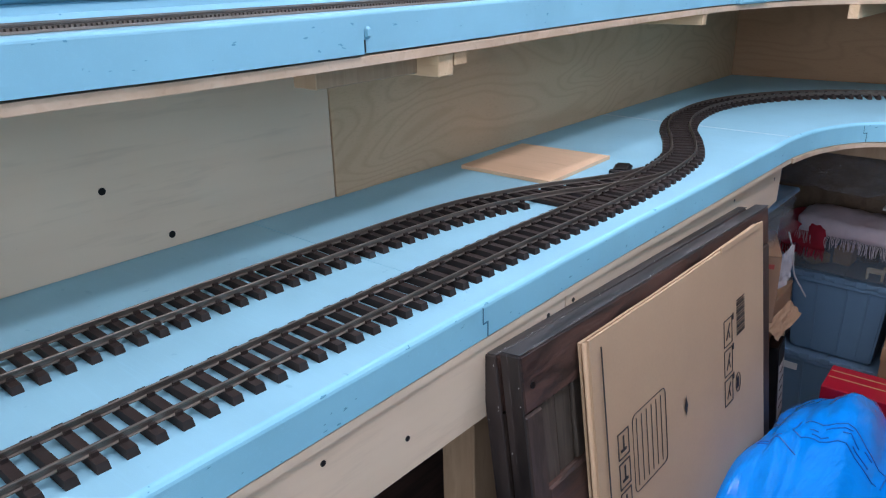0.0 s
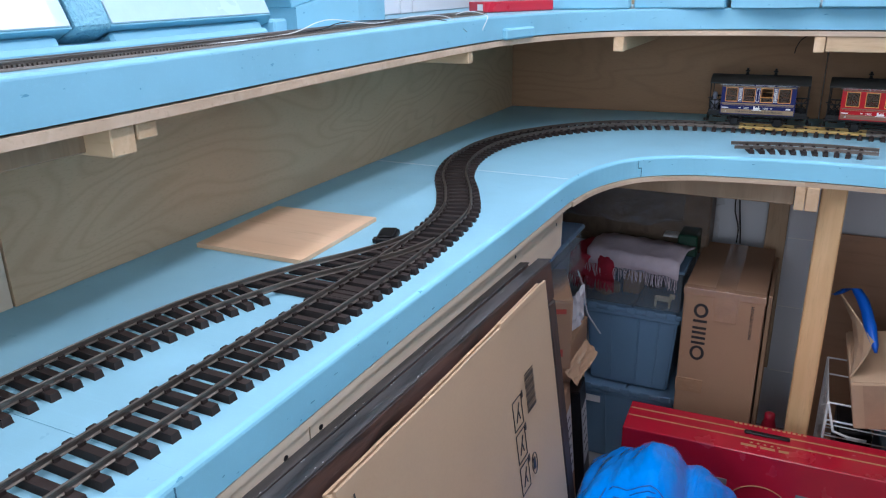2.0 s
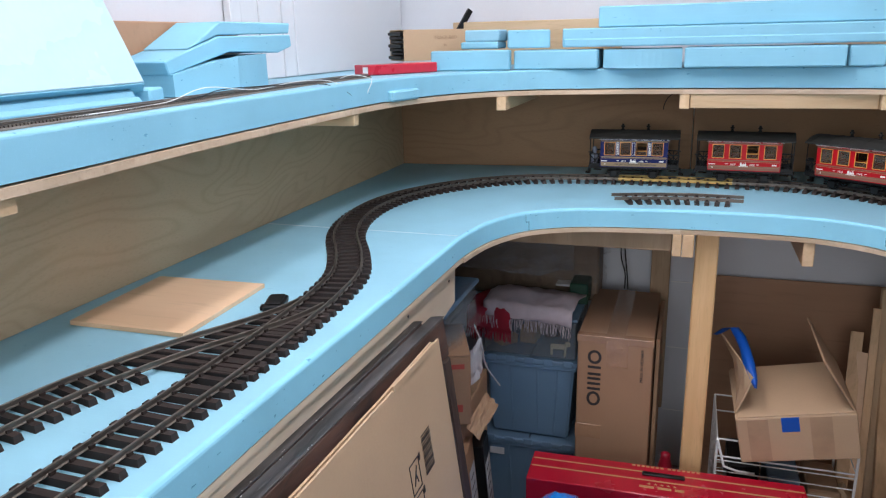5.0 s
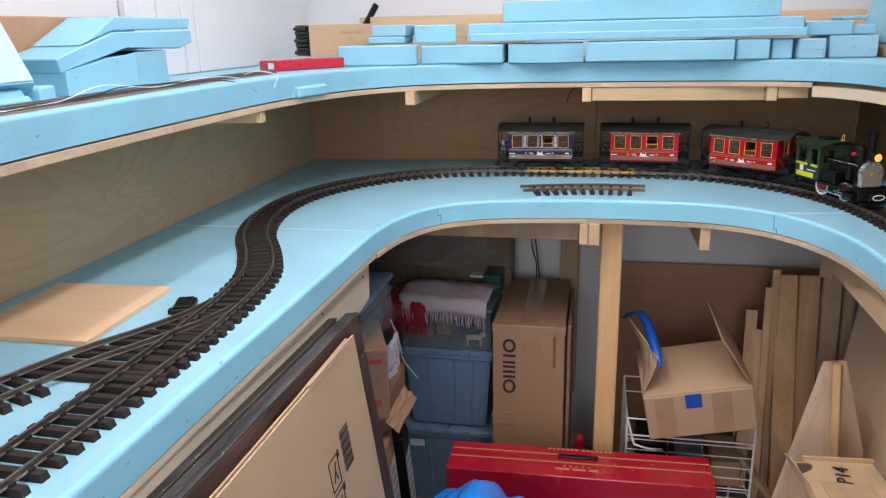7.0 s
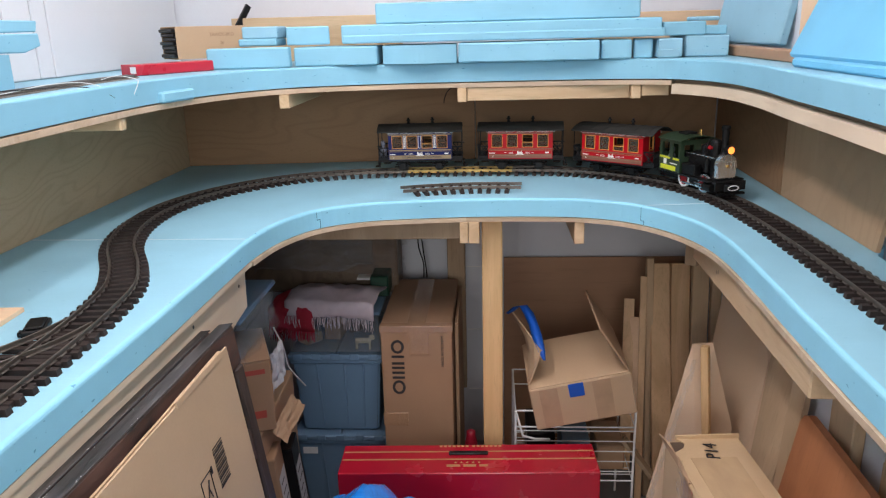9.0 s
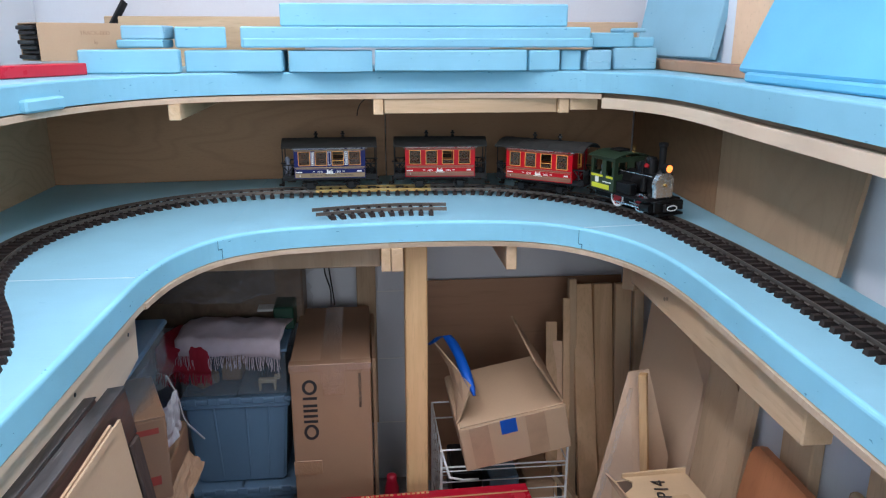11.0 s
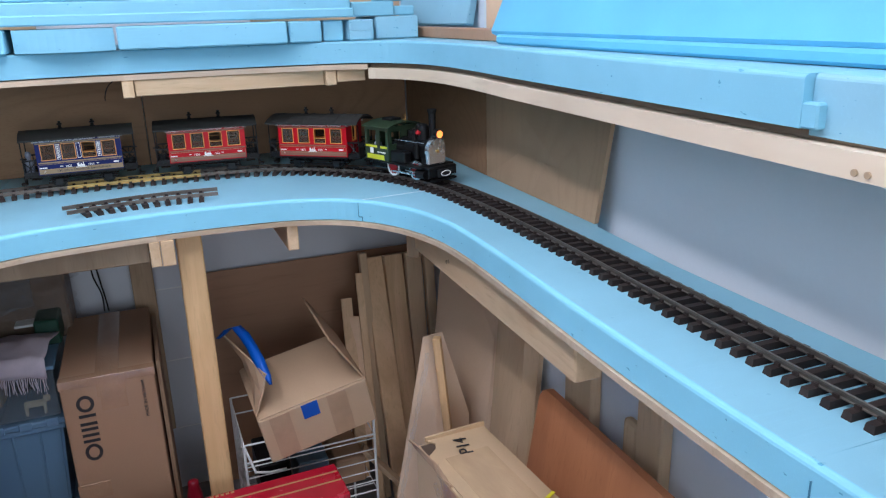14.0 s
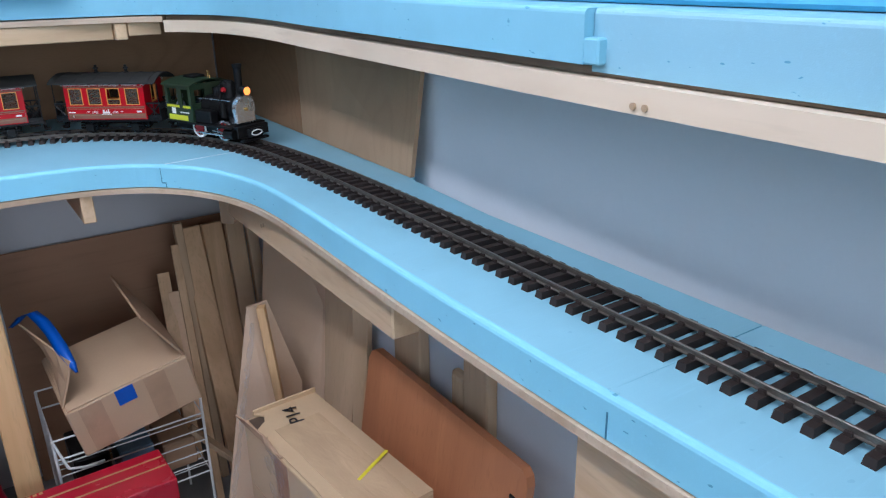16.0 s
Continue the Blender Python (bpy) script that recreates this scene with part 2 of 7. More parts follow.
TOTE_BLUE = plain("grey_blue_tote_plastic", (0.15, 0.265, 0.385), 0.5, 0, 0.06, 8.0, 200.0, 0.06)
RED_BOX = gloss("red_printed_card", (0.42, 0.008, 0.025), 0.25, 0, 0.3)
GOLD = gloss("dull_gold_print", (0.46, 0.24, 0.10), 0.45)
BAG = plain("blue_plastic_bag", (0.0, 0.255, 0.82), 0.15, 0, 0.10, 7.0, 160.0, 0.0, 0, 0, 0.27)
bag_nodes, bag_links = BAG.node_tree.nodes, BAG.node_tree.links
bump(bag_nodes, bag_links, bag_nodes["Principled BSDF"], noise_node(bag_nodes, bag_links, coords(bag_nodes, bag_links, (1.0, 0.35, 0.6)), 11.0, 3, 0.45, 2.6), 0.42, 0.018)
TAPE_BLUE = gloss("blue_tape", (0.0, 0.085, 0.44), 0.48)
SLEEPER = plain("brown_plastic_sleeper", (0.029, 0.0205, 0.018), 0.6, 0, 0.15, 40.0, 400.0, 0.15, 0, 0.25, 0.25)
RAIL = plain("weathered_rail", (0.155, 0.132, 0.112), 0.34, 0.65, 0.25, 25.0, 300.0, 0.1)
RAIL_BRASS = plain("new_brass_rail", (0.52, 0.36, 0.13), 0.35, 0.7, 0.15, 25.0, 300.0, 0.1)
BLACK = plain("black_plastic", (0.006, 0.006, 0.0065), 0.4, 0, 0.2, 30.0, 300.0, 0.08, 0, 0, 0.25)
INK = plain("black_ink", (0.02, 0.018, 0.018), 0.6, 0, 0.1)
WHITE = plain("white_print", (0.80, 0.80, 0.78), 0.5, 0, 0.04)
WIRE_WHITE = gloss("white_coated_wire", (0.78, 0.78, 0.76), 0.35)

# ---- mesh helpers ----
def mesh_of(bm, name):
    me = bpy.data.meshes.new(name)
    bmesh.ops.recalc_face_normals(bm, faces=bm.faces[:])
    bm.to_mesh(me)
    bm.free()
    return me


def part(name, bm, material, parent=None, label="", at=None, smooth=False):
    """One mesh object from a bmesh (or a ready mesh), under parent where there is one."""
    me = bm if isinstance(bm, bpy.types.Mesh) else mesh_of(bm, name)
    if material and not me.materials:
        me.materials.append(material)
    if smooth:
        for f in me.polygons:
            f.use_smooth = True
    ob = new(name, me)
    if at is not None:
        ob.matrix_basis = at
    ob.parent = parent
    return tagged(ob, label)


def thing(name, at, label, category, group="", kind=""):
    ob = new(name)
    ob.empty_display_size = 0.05
    ob.matrix_basis = at
    return tagged(ob, label, category, group, kind)


def add_box(bm, x0, x1, y0, y1, z0, z1, bevel=0.0, m=None, segments=1):
    tmp = bmesh.new()
    bmesh.ops.create_cube(tmp, size=1.0)
    for v in tmp.verts:
        v.co = Vector(((x0 + x1) / 2 + v.co.x * (x1 - x0), (y0 + y1) / 2 + v.co.y * (y1 - y0), (z0 + z1) / 2 + v.co.z * (z1 - z0)))
    if bevel:
        bmesh.ops.bevel(tmp, geom=tmp.edges[:], offset=bevel, segments=segments, affect="EDGES", profile=0.5)
    join(bm, tmp, m)
    return bm


def join(bm, tmp, m=None):
    at = {}
    for v in tmp.verts:
        at[v] = bm.verts.new(m @ v.co if m else v.co)
    for f in tmp.faces:
        try:
            bm.faces.new([at[v] for v in f.verts])
        except ValueError:
            pass
    tmp.free()


def box(x0, x1, y0, y1, z0, z1, bevel=0.002, m=None, segments=1):
    return add_box(bmesh.new(), x0, x1, y0, y1, z0, z1, bevel, m, segments)


def add_cyl(bm, a, b, r0, r1=None, sides=16, caps=True):
    a, b = Vector(a), Vector(b)
    r1 = r0 if r1 is None else r1
    q = (b - a).to_track_quat("Z", "Y").to_matrix()
    rings = []
    for c, r in ((a, r0), (b, r1)):
        rings.append([bm.verts.new(c + q @ Vector((r * math.cos(2 * math.pi * i / sides), r * math.sin(2 * math.pi * i / sides), 0))) for i in range(sides)])
    for i in range(sides):
        j = (i + 1) % sides
        bm.faces.new((rings[0][i], rings[0][j], rings[1][j], rings[1][i]))
    if caps:
        bm.faces.new(rings[0][::-1])
        bm.faces.new(rings[1])
    return bm


def cyl(a, b, r0, r1=None, sides=16):
    return add_cyl(bmesh.new(), a, b, r0, r1, sides)


def lathe(profile, sides=20):
    """A turned body from (radius, height) pairs, about z."""
    bm = bmesh.new()
    rings = [[bm.verts.new((r * math.cos(2 * math.pi * i / sides), r * math.sin(2 * math.pi * i / sides), h)) for i in range(sides)] for r, h in profile]
    for a, b in zip(rings, rings[1:]):
        for i in range(sides):
            j = (i + 1) % sides
            bm.faces.new((a[i], a[j], b[j], b[i]))
    bm.faces.new(rings[0][::-1])
    bm.faces.new(rings[-1])
    return bm


def prism(outline, z0, z1, bevel=0.0):
    """A slab from a plan outline [(x, y), ...]."""
    bm = bmesh.new()
    lo = [bm.verts.new((x, y, z0)) for x, y in outline]
    hi = [bm.verts.new((x, y, z1)) for x, y in outline]
    n = len(outline)
    bm.faces.new(lo[::-1])
    bm.faces.new(hi)
    for i in range(n):
        j = (i + 1) % n
        bm.faces.new((lo[i], lo[j], hi[j], hi[i]))
    if bevel:
        bmesh.ops.recalc_face_normals(bm, faces=bm.faces[:])
        rim = [e for e in bm.edges if abs(e.verts[0].co.z - z1) < 1e-6 and abs(e.verts[1].co.z - z1) < 1e-6]
        bmesh.ops.bevel(bm, geom=rim, offset=bevel, segments=2, affect="EDGES", profile=0.5)
    return bm


def spline(points, step=0.02):
    """An even polyline through the points (Catmull-Rom)."""
    p = [Vector(q) for q in points]
    p = [2 * p[0] - p[1]] + p + [2 * p[-1] - p[-2]]
    fine = []
    for i in range(1, len(p) - 2):
        a, b, c, d = p[i - 1 : i + 3]
        for k in range(24):
            t = k / 24
            fine.append(0.5 * (2 * b + (c - a) * t + (2 * a - 5 * b + 4 * c - d) * t * t + (3 * b - a - 3 * c + d) * t**3))
    fine.append(p[-2])
    out, carry = [fine[0].copy()], 0.0
    for a, b in zip(fine, fine[1:]):
        gap = (b - a).length
        while carry + gap >= step:
            a = a + (b - a) * ((step - carry) / gap)
            out.append(a.copy())
            gap, carry = (b - a).length, 0.0
        carry += gap
    return out


def tube(points, r, sides=6, closed=False):
    """A round wire along points."""
    bm = bmesh.new()
    pts = [Vector(p) for p in points]
    rings = []
    for i, p in enumerate(pts):
        a, b = pts[max(0, i - 1)], pts[min(len(pts) - 1, i + 1)]
        q = (b - a).to_track_quat("Z", "Y").to_matrix()
        rings.append([bm.verts.new(p + q @ Vector((r * math.cos(2 * math.pi * k / sides), r * math.sin(2 * math.pi * k / sides), 0))) for k in range(sides)])
    for a, b in zip(rings, rings[1:]):
        for k in range(sides):
            j = (k + 1) % sides
            bm.faces.new((a[k], a[j], b[j], b[k]))
    bm.faces.new(rings[0][::-1])
    bm.faces.new(rings[-1])
    return bm


def bar_between(a, b, w, h, bevel=0.001):
    """A rectangular bar from a to b, w across and h high."""
    a, b = Vector(a), Vector(b)
    q = (b - a).to_track_quat("Y", "Z").to_matrix().to_4x4()
    return box(-w / 2, w / 2, 0, (b - a).length, -h / 2, h / 2, bevel, Matrix.Translation(a) @ q)


def text(body, size, material, parent, at, extrude=0.0004, name="lettering", align="CENTER"):
    cu = bpy.data.curves.new(name, "FONT")
    cu.body, cu.size, cu.extrude, cu.align_x, cu.align_y = body, size, extrude, align, "CENTER"
    tmp = bpy.data.objects.new(name, cu)
    scene.collection.objects.link(tmp)
    me = bpy.data.meshes.new_from_object(tmp.evaluated_get(bpy.context.evaluated_depsgraph_get()))
    bpy.data.objects.remove(tmp)
    me.materials.clear()
    me.materials.append(material)
    return part(name, me, None, parent, "", at)

# ---- large structure ----
FLOOR, DECK, BACK = -0.05, 1.0, 1.845


def structure(name, bm, material, label, category="wall"):
    return tagged(part(name, bm, material), label, category, "", "structure")


structure("floor", box(-1.1, 1.1, -2.7, 2.05, FLOOR - 0.08, FLOOR, 0), CONCRETE, "grey concrete floor under the shelves", "floor")
structure("wall_north", box(-1.05, 1.05, BACK + 0.012, BACK + 0.15, FLOOR, 2.5, 0), WALL, "painted grey-white wall behind the shelves")
structure("wall_west", box(-1.0, -0.858, -2.6, BACK + 0.012, FLOOR, 2.5, 0), WALL, "white painted wall beside the shelf")
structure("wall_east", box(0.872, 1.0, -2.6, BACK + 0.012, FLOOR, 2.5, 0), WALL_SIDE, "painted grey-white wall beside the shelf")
for name, x0, x1, z0, z1 in (("wall_south", -1.05, -0.75, FLOOR, 2.5), ("wall_south", 0.75, 1.05, FLOOR, 2.5), ("wall_south", -0.75, 0.75, FLOOR, 0.85), ("wall_south", -0.75, 0.75, 2.15, 2.5)):
    structure(name, box(x0, x1, -2.74, -2.6, z0, z1, 0), WALL_WHITE, "white painted wall behind the aisle")
window = tagged(new("window_1"), "wide white window behind the aisle", "window", "", "structure")
for x0, x1, z0, z1 in ((-0.75, 0.75, 0.85, 0.90), (-0.75, 0.75, 2.10, 2.15), (-0.75, -0.70, 0.90, 2.10), (0.70, 0.75, 0.90, 2.10), (-0.025, 0.025, 0.90, 2.10)):
    part("window_frame", box(x0, x1, -2.70, -2.64, z0, z1, 0.003), WIRE_WHITE, window)
structure("ceiling", box(-1.05, 1.05, -2.74, 2.05, 2.5, 2.6, 0), WALL_WHITE, "white painted ceiling", "ceiling")

# Inner edge of the lower deck, from the near end of one arm round to the near end of the other.
EDGE_L = [(-0.360, -1.6), (-0.360, -0.9), (-0.364, -0.44), (-0.366, -0.20), (-0.365, 0.12), (-0.358, 0.45), (-0.353, 0.78), (-0.348, 0.90),
          (-0.325, 1.02), (-0.271, 1.124), (-0.190, 1.182), (-0.088, 1.211), (0.119, 1.231), (0.326, 1.221), (0.430, 1.188), (0.499, 1.136),
          (0.555, 1.053), (0.588, 0.955), (0.600, 0.85), (0.599, 0.70), (0.591, 0.50), (0.585, 0.30), (0.583, 0.10), (0.585, -0.10), (0.590, -0.9), (0.590, -1.6)]
EDGE_U = [(-0.59, -1.6), (-0.578, -0.65), (-0.566, -0.45), (-0.560, -0.19), (-0.562, 0.06), (-0.571, 0.30), (-0.573, 0.60), (-0.565, 0.86), (-0.543, 1.03), (-0.487, 1.19),
          (-0.400, 1.308), (-0.290, 1.372), (-0.10, 1.411), (0.076, 1.420), (0.33, 1.421), (0.50, 1.403), (0.597, 1.362), (0.657, 1.275), (0.686, 1.16), (0.690, 1.00),
          (0.677, 0.82), (0.667, 0.60), (0.656, 0.40), (0.646, 0.20), (0.640, 0.0), (0.63, -0.6), (0.63, -1.6)]


def edge_slice(points, lo, hi, step=0.02):
    """The stretch of an edge between two shares of its length."""
    line = spline([(*p, 0) for p in points], step)
    a, b = int(lo * (len(line) - 1)), int(round(hi * (len(line) - 1)))
    return [(p.x, p.y) for p in line[a : b + 1]]


def share(points, x, y):
    """The share of the edge's length at which it passes nearest to (x, y)."""
    line = spline([(*p, 0) for p in points], 0.02)
    return min(range(len(line)), key=lambda i: (line[i].x - x) ** 2 + (line[i].y - y) ** 2) / (len(line) - 1)


def offset(line, d):
    """The line moved sideways by d (to its left)."""
    out = []
    for i, (x, y) in enumerate(line):
        (ax, ay), (bx, by) = line[max(0, i - 1)], line[min(len(line) - 1, i + 1)]
        s = math.hypot(bx - ax, by - ay)
        out.append((x - d * (by - ay) / s, y + d * (bx - ax) / s))
    return out


WEST, EAST = -0.848, 0.870
L1, L2 = share(EDGE_L, -0.366, -0.20), share(EDGE_L, -0.350, 0.882)
L3, L4 = share(EDGE_L, -0.262, 1.132), share(EDGE_L, 0.499, 1.136)
L5 = share(EDGE_L, 0.583, 0.036)


def deck_boards(points, cuts, z0, z1, material, name, label, inset=0.0, bevel=0.003, backs=None):
    """Boards of one deck, butted with fine joints; bevel rounds the cut front edge."""
    for (lo, hi), outer in zip(cuts, backs):
        line = edge_slice(points, lo, hi)
        if inset:
            line = offset(line, inset)
        bm = bmesh.new()
        levels = [(line, z0), (line, z1 - bevel), (offset(line, 0.12 * bevel), z1 - 0.58 * bevel), (offset(line, 0.42 * bevel), z1 - 0.22 * bevel), (offset(line, 0.72 * bevel), z1 - 0.05 * bevel), (offset(line, bevel), z1)] if bevel else [(line, z0), (line, z1)]
        rings = [[bm.verts.new((x, y, z)) for x, y in front + outer] for front, z in levels]
        for a, b in zip(rings, rings[1:]):
            for i in range(len(a)):
                j = (i + 1) % len(a)
                bm.faces.new((a[i], a[j], b[j], b[i]))
        caps = [bm.faces.new(rings[0][::-1]), bm.faces.new(rings[-1])]
        bm.normal_update()
        caps[1].material_index = 1
        bmesh.ops.triangulate(bm, faces=caps, ngon_method="EAR_CLIP")
        ob = structure(name, bm, material, label, "shelf")
        ob.data.materials.append(FOAM_SKIN if name == "foam_board" else material)


G = 0.0008
BACKS_L = [
    [(WEST, -0.20 - G), (WEST, -1.6)],
    [(WEST, 0.885 - G), (WEST, -0.20 + G)],
    [(-0.24, BACK), (WEST, BACK), (WEST, 0.885 + G)],
    [(0.70, 1.16), (0.72, BACK), (-0.24 + 2 * G, BACK)],
    [(0.812, 0.036 + G), (0.812, 0.50), (0.828, 0.74), (EAST, 0.80), (EAST, BACK), (0.72 + 2 * G, BACK), (0.70 + 2 * G, 1.16 - G)],
    [(0.822, -1.6), (0.812, 0.036 - G)],
]
CUTS_L = [(0, L1), (L1, L2), (L2, L3), (L3, L4), (L4, L5), (L5, 1)]
deck_boards(EDGE_L, CUTS_L, 0.954, DECK, FOAM_CUT_LIT, "foam_board", "blue foam board on the lower shelf, cut edge", 0, 0.007, BACKS_L)
LP, LQ = share(EDGE_L, 0.090, 1.231), share(EDGE_L, 0.578, 1.0)
PLY_L = [(0, L2), (L2, LP), (LP, LQ), (LQ, 1)]
BACKS_P = [[(WEST, 0.885 - G), (WEST, -1.6)], [(0.089, BACK), (WEST, BACK), (WEST, 0.885 + G)], [(EAST, 1.0), (EAST, BACK), (0.091, BACK)], [(EAST, -1.6), (EAST, 1.0 - G)]]
deck_boards(EDGE_L, PLY_L[:1], 0.942, 0.952, PLY_PALE, "plywood_deck", "pale plywood sheet under the lower foam deck", 0.0005, 0, BACKS_P[:1])
deck_boards(EDGE_L, PLY_L[1:], 0.942, 0.952, PLY_EDGE, "plywood_deck", "plywood sheet under the lower foam deck", -0.004, 0, BACKS_P[1:])

U1, U2, U3, U4 = share(EDGE_U, -0.560, -0.195), share(EDGE_U, -0.46, 1.235), share(EDGE_U, 0.575, 1.375), share(EDGE_U, 0.643, 0.15)
BACKS_U = [[(WEST, -0.195 - G), (WEST, -1.6)], [(-0.60, BACK), (WEST, BACK), (WEST, -0.195 + G)], [(0.60, BACK), (-0.60 + G, BACK)], [(EAST, 0.15 + G), (EAST, BACK), (0.60 + G, BACK)], [(EAST, -1.6), (EAST, 0.15 - G)]]
deck_boards(EDGE_U, [(U4, 1)], 1.262, 1.318, FOAM_PALE, "foam_board", "pale blue foam board on the upper shelf", 0.012, 0.005, [[(EAST, -1.6), (EAST, 0.15 - G)]])
deck_boards(EDGE_U, [(0, U1)], 1.269, 1.318, FOAM, "foam_board", "blue foam board on the upper shelf, nicked edge", -0.007, 0.005, BACKS_U)
deck_boards(EDGE_U, [(U1, U2), (U2, U3), (U3, U4)], 1.269, 1.318, FOAM, "foam_board", "blue foam board on the upper shelf, nicked edge", 0, 0.005, BACKS_U[1:])
U5, U6 = share(EDGE_U, 0.06, 1.42), share(EDGE_U, 0.597, 1.362)
BACKS_V = [[(WEST, -0.021 - G), (WEST, -1.6)], [(0.060, BACK), (WEST, BACK), (WEST, -0.021 + G)], [(0.62, 1.42), (0.62, BACK), (0.062, BACK)], [(EAST, -1.6), (EAST, BACK), (0.622, BACK), (0.622, 1.42)]]
UV = share(EDGE_U, -0.561, -0.016)
deck_boards(EDGE_U, [(0, UV), (UV, U5), (U5, U6)], 1.2545, 1.266, PLY_EDGE, "plywood_deck", "plywood sheet under the upper foam deck", -0.002, 0, BACKS_V)
# Recessed edge takes the dark timber: its shade is in the colour.
deck_boards(EDGE_U, [(U6, 1)], 1.2585, 1.266, TIMBER_SHADED, "plywood_deck", "brown plywood sheet under the upper foam deck, darkened as if shaded", 0.016, 0, BACKS_V[3:])


def wall_panel(a, b, z0, z1, material, label, slope=0.0, lean=0.0):
    """A plywood sheet on a wall, from plan point a to b; slope shifts its far top corner, lean tips it back."""
    a, b = Vector((*a, 0)), Vector((*b, 0))
    along = (b - a).normalized()
    side = Vector((along.y, -along.x, 0)) * 0.009
    bm = bmesh.new()
    back = Vector((-along.y, along.x, 0)) * lean
    quad = [a + Vector((0, 0, z0)), b + Vector((0, 0, z0)), b + along * slope + back + Vector((0, 0, z1)), a + Vector((0, 0, z1))]
    near, far = [bm.verts.new(q) for q in quad], [bm.verts.new(q - side) for q in quad]
    bm.faces.new(near)
    bm.faces.new(far[::-1])
    for i in range(4):
        j = (i + 1) % 4
        bm.faces.new((near[i], near[j], far[j], far[i]))
    structure("plywood_backboard", bm, material, label)


wall_panel((-0.850, -1.6), (-0.824, -0.031), DECK + 0.001, 1.2535, PLY_PALE, "pale plywood backboard behind the track")
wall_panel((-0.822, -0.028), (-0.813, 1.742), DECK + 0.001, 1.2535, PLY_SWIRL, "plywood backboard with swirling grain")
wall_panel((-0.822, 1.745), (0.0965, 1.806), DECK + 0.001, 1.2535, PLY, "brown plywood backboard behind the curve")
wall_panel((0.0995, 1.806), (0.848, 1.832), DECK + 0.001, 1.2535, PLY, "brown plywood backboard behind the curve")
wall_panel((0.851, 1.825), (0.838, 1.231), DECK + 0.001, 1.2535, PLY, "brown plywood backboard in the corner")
wall_panel((0.838, 1.228), (0.830, 0.753), DECK + 0.001, 1.2535, PLY_TAN, "brown plywood backboard with a slanted end", 0.012, 0.03)
# ---- model railway track ----
GAUGE, SLEEP, PITCH = 0.0475, 0.084, 0.0241
MAIN = [(-0.454, -1.5), (-0.452, -0.6), (-0.447, -0.1), (-0.441, 0.10), (-0.439, 0.25), (-0.442, 0.35), (-0.448, 0.44), (-0.467, 0.56), (-0.518, 0.68), (-0.588, 0.815), (-0.628, 0.957), (-0.634, 1.105),
        (-0.598, 1.248), (-0.517, 1.380), (-0.408, 1.477), (-0.275, 1.533), (-0.128, 1.555), (0.060, 1.559), (0.197, 1.554), (0.350, 1.537), (0.495, 1.466),
        (0.619, 1.332), (0.687, 1.16), (0.712, 0.96), (0.719, 0.78), (0.719, 0.58), (0.715, 0.38), (0.711, 0.20), (0.709, 0.0), (0.707, -0.12), (0.70, -0.8), (0.70, -1.5)]
SIDING = [(-0.632, -1.5), (-0.628, -0.6), (-0.610, -0.14), (-0.594, 0.02), (-0.566, 0.12), (-0.534, 0.20), (-0.496, 0.27), (-0.464, 0.34), (-0.449, 0.40)]
RAIL_Z = DECK + 0.0170


def sleeper_mesh(material):
    bm = bmesh.new()
    for z0, z1, w0, w1, l0, l1 in ((0, 0.0085, 0.0115, 0.0095, SLEEP, SLEEP - 0.003),):
        lo = [bm.verts.new((sx * l0 / 2, sy * w0 / 2, z0)) for sx, sy in ((-1, -1), (1, -1), (1, 1), (-1, 1))]
        hi = [bm.verts.new((sx * l1 / 2, sy * w1 / 2, z1)) for sx, sy in ((-1, -1), (1, -1), (1, 1), (-1, 1))]
        bm.faces.new(lo[::-1]), bm.faces.new(hi)
        for i in range(4):
            bm.faces.new((lo[i], lo[(i + 1) % 4], hi[(i + 1) % 4], hi[i]))
    for s in (-1, 1):
        for o in (-0.0042, 0.0042):
            x = s * GAUGE / 2 + o
            add_box(bm, x - 0.0016, x + 0.0016, -0.0032, 0.0032, 0.008, 0.0125)
    me = mesh_of(bm, "sleeper")
    me.materials.append(material)
    return me


SLEEPER_MESH = sleeper_mesh(SLEEPER)


def rail_bmesh(line, side):
    """A flat-bottomed rail swept along a plan line, on one side of its middle."""
    prof = [(-0.0028, 0.0088), (0.0028, 0.0088), (0.0028, 0.0096), (0.0007, 0.0104), (0.0007, 0.0138), (0.0013, 0.0146), (0.0013, 0.0163), (0.0009, 0.0168), (-0.0009, 0.0168), (-0.0013, 0.0163), (-0.0013, 0.0146), (-0.0007, 0.0138), (-0.0007, 0.0104), (-0.0028, 0.0096)]
    bm = bmesh.new()
    mid = offset([(p.x, p.y) for p in line], side * GAUGE / 2)
    rings = []
    for i, (x, y) in enumerate(mid):
        (ax, ay), (bx, by) = mid[max(0, i - 1)], mid[min(len(mid) - 1, i + 1)]
        s = math.hypot(bx - ax, by - ay)
        nx, ny = -(by - ay) / s, (bx - ax) / s
        rings.append([bm.verts.new((x + nx * u, y + ny * u, DECK + w)) for u, w in prof])
    for a, b in zip(rings, rings[1:]):
        for k in range(len(prof)):
            j = (k + 1) % len(prof)
            bm.faces.new((a[k], a[j], b[j], b[k]))
    bm.faces.new(rings[0][::-1]), bm.faces.new(rings[-1])
    return bm


def shifted(bm, d):
    for v in bm.verts:
        v.co += Vector(d)
    return bm


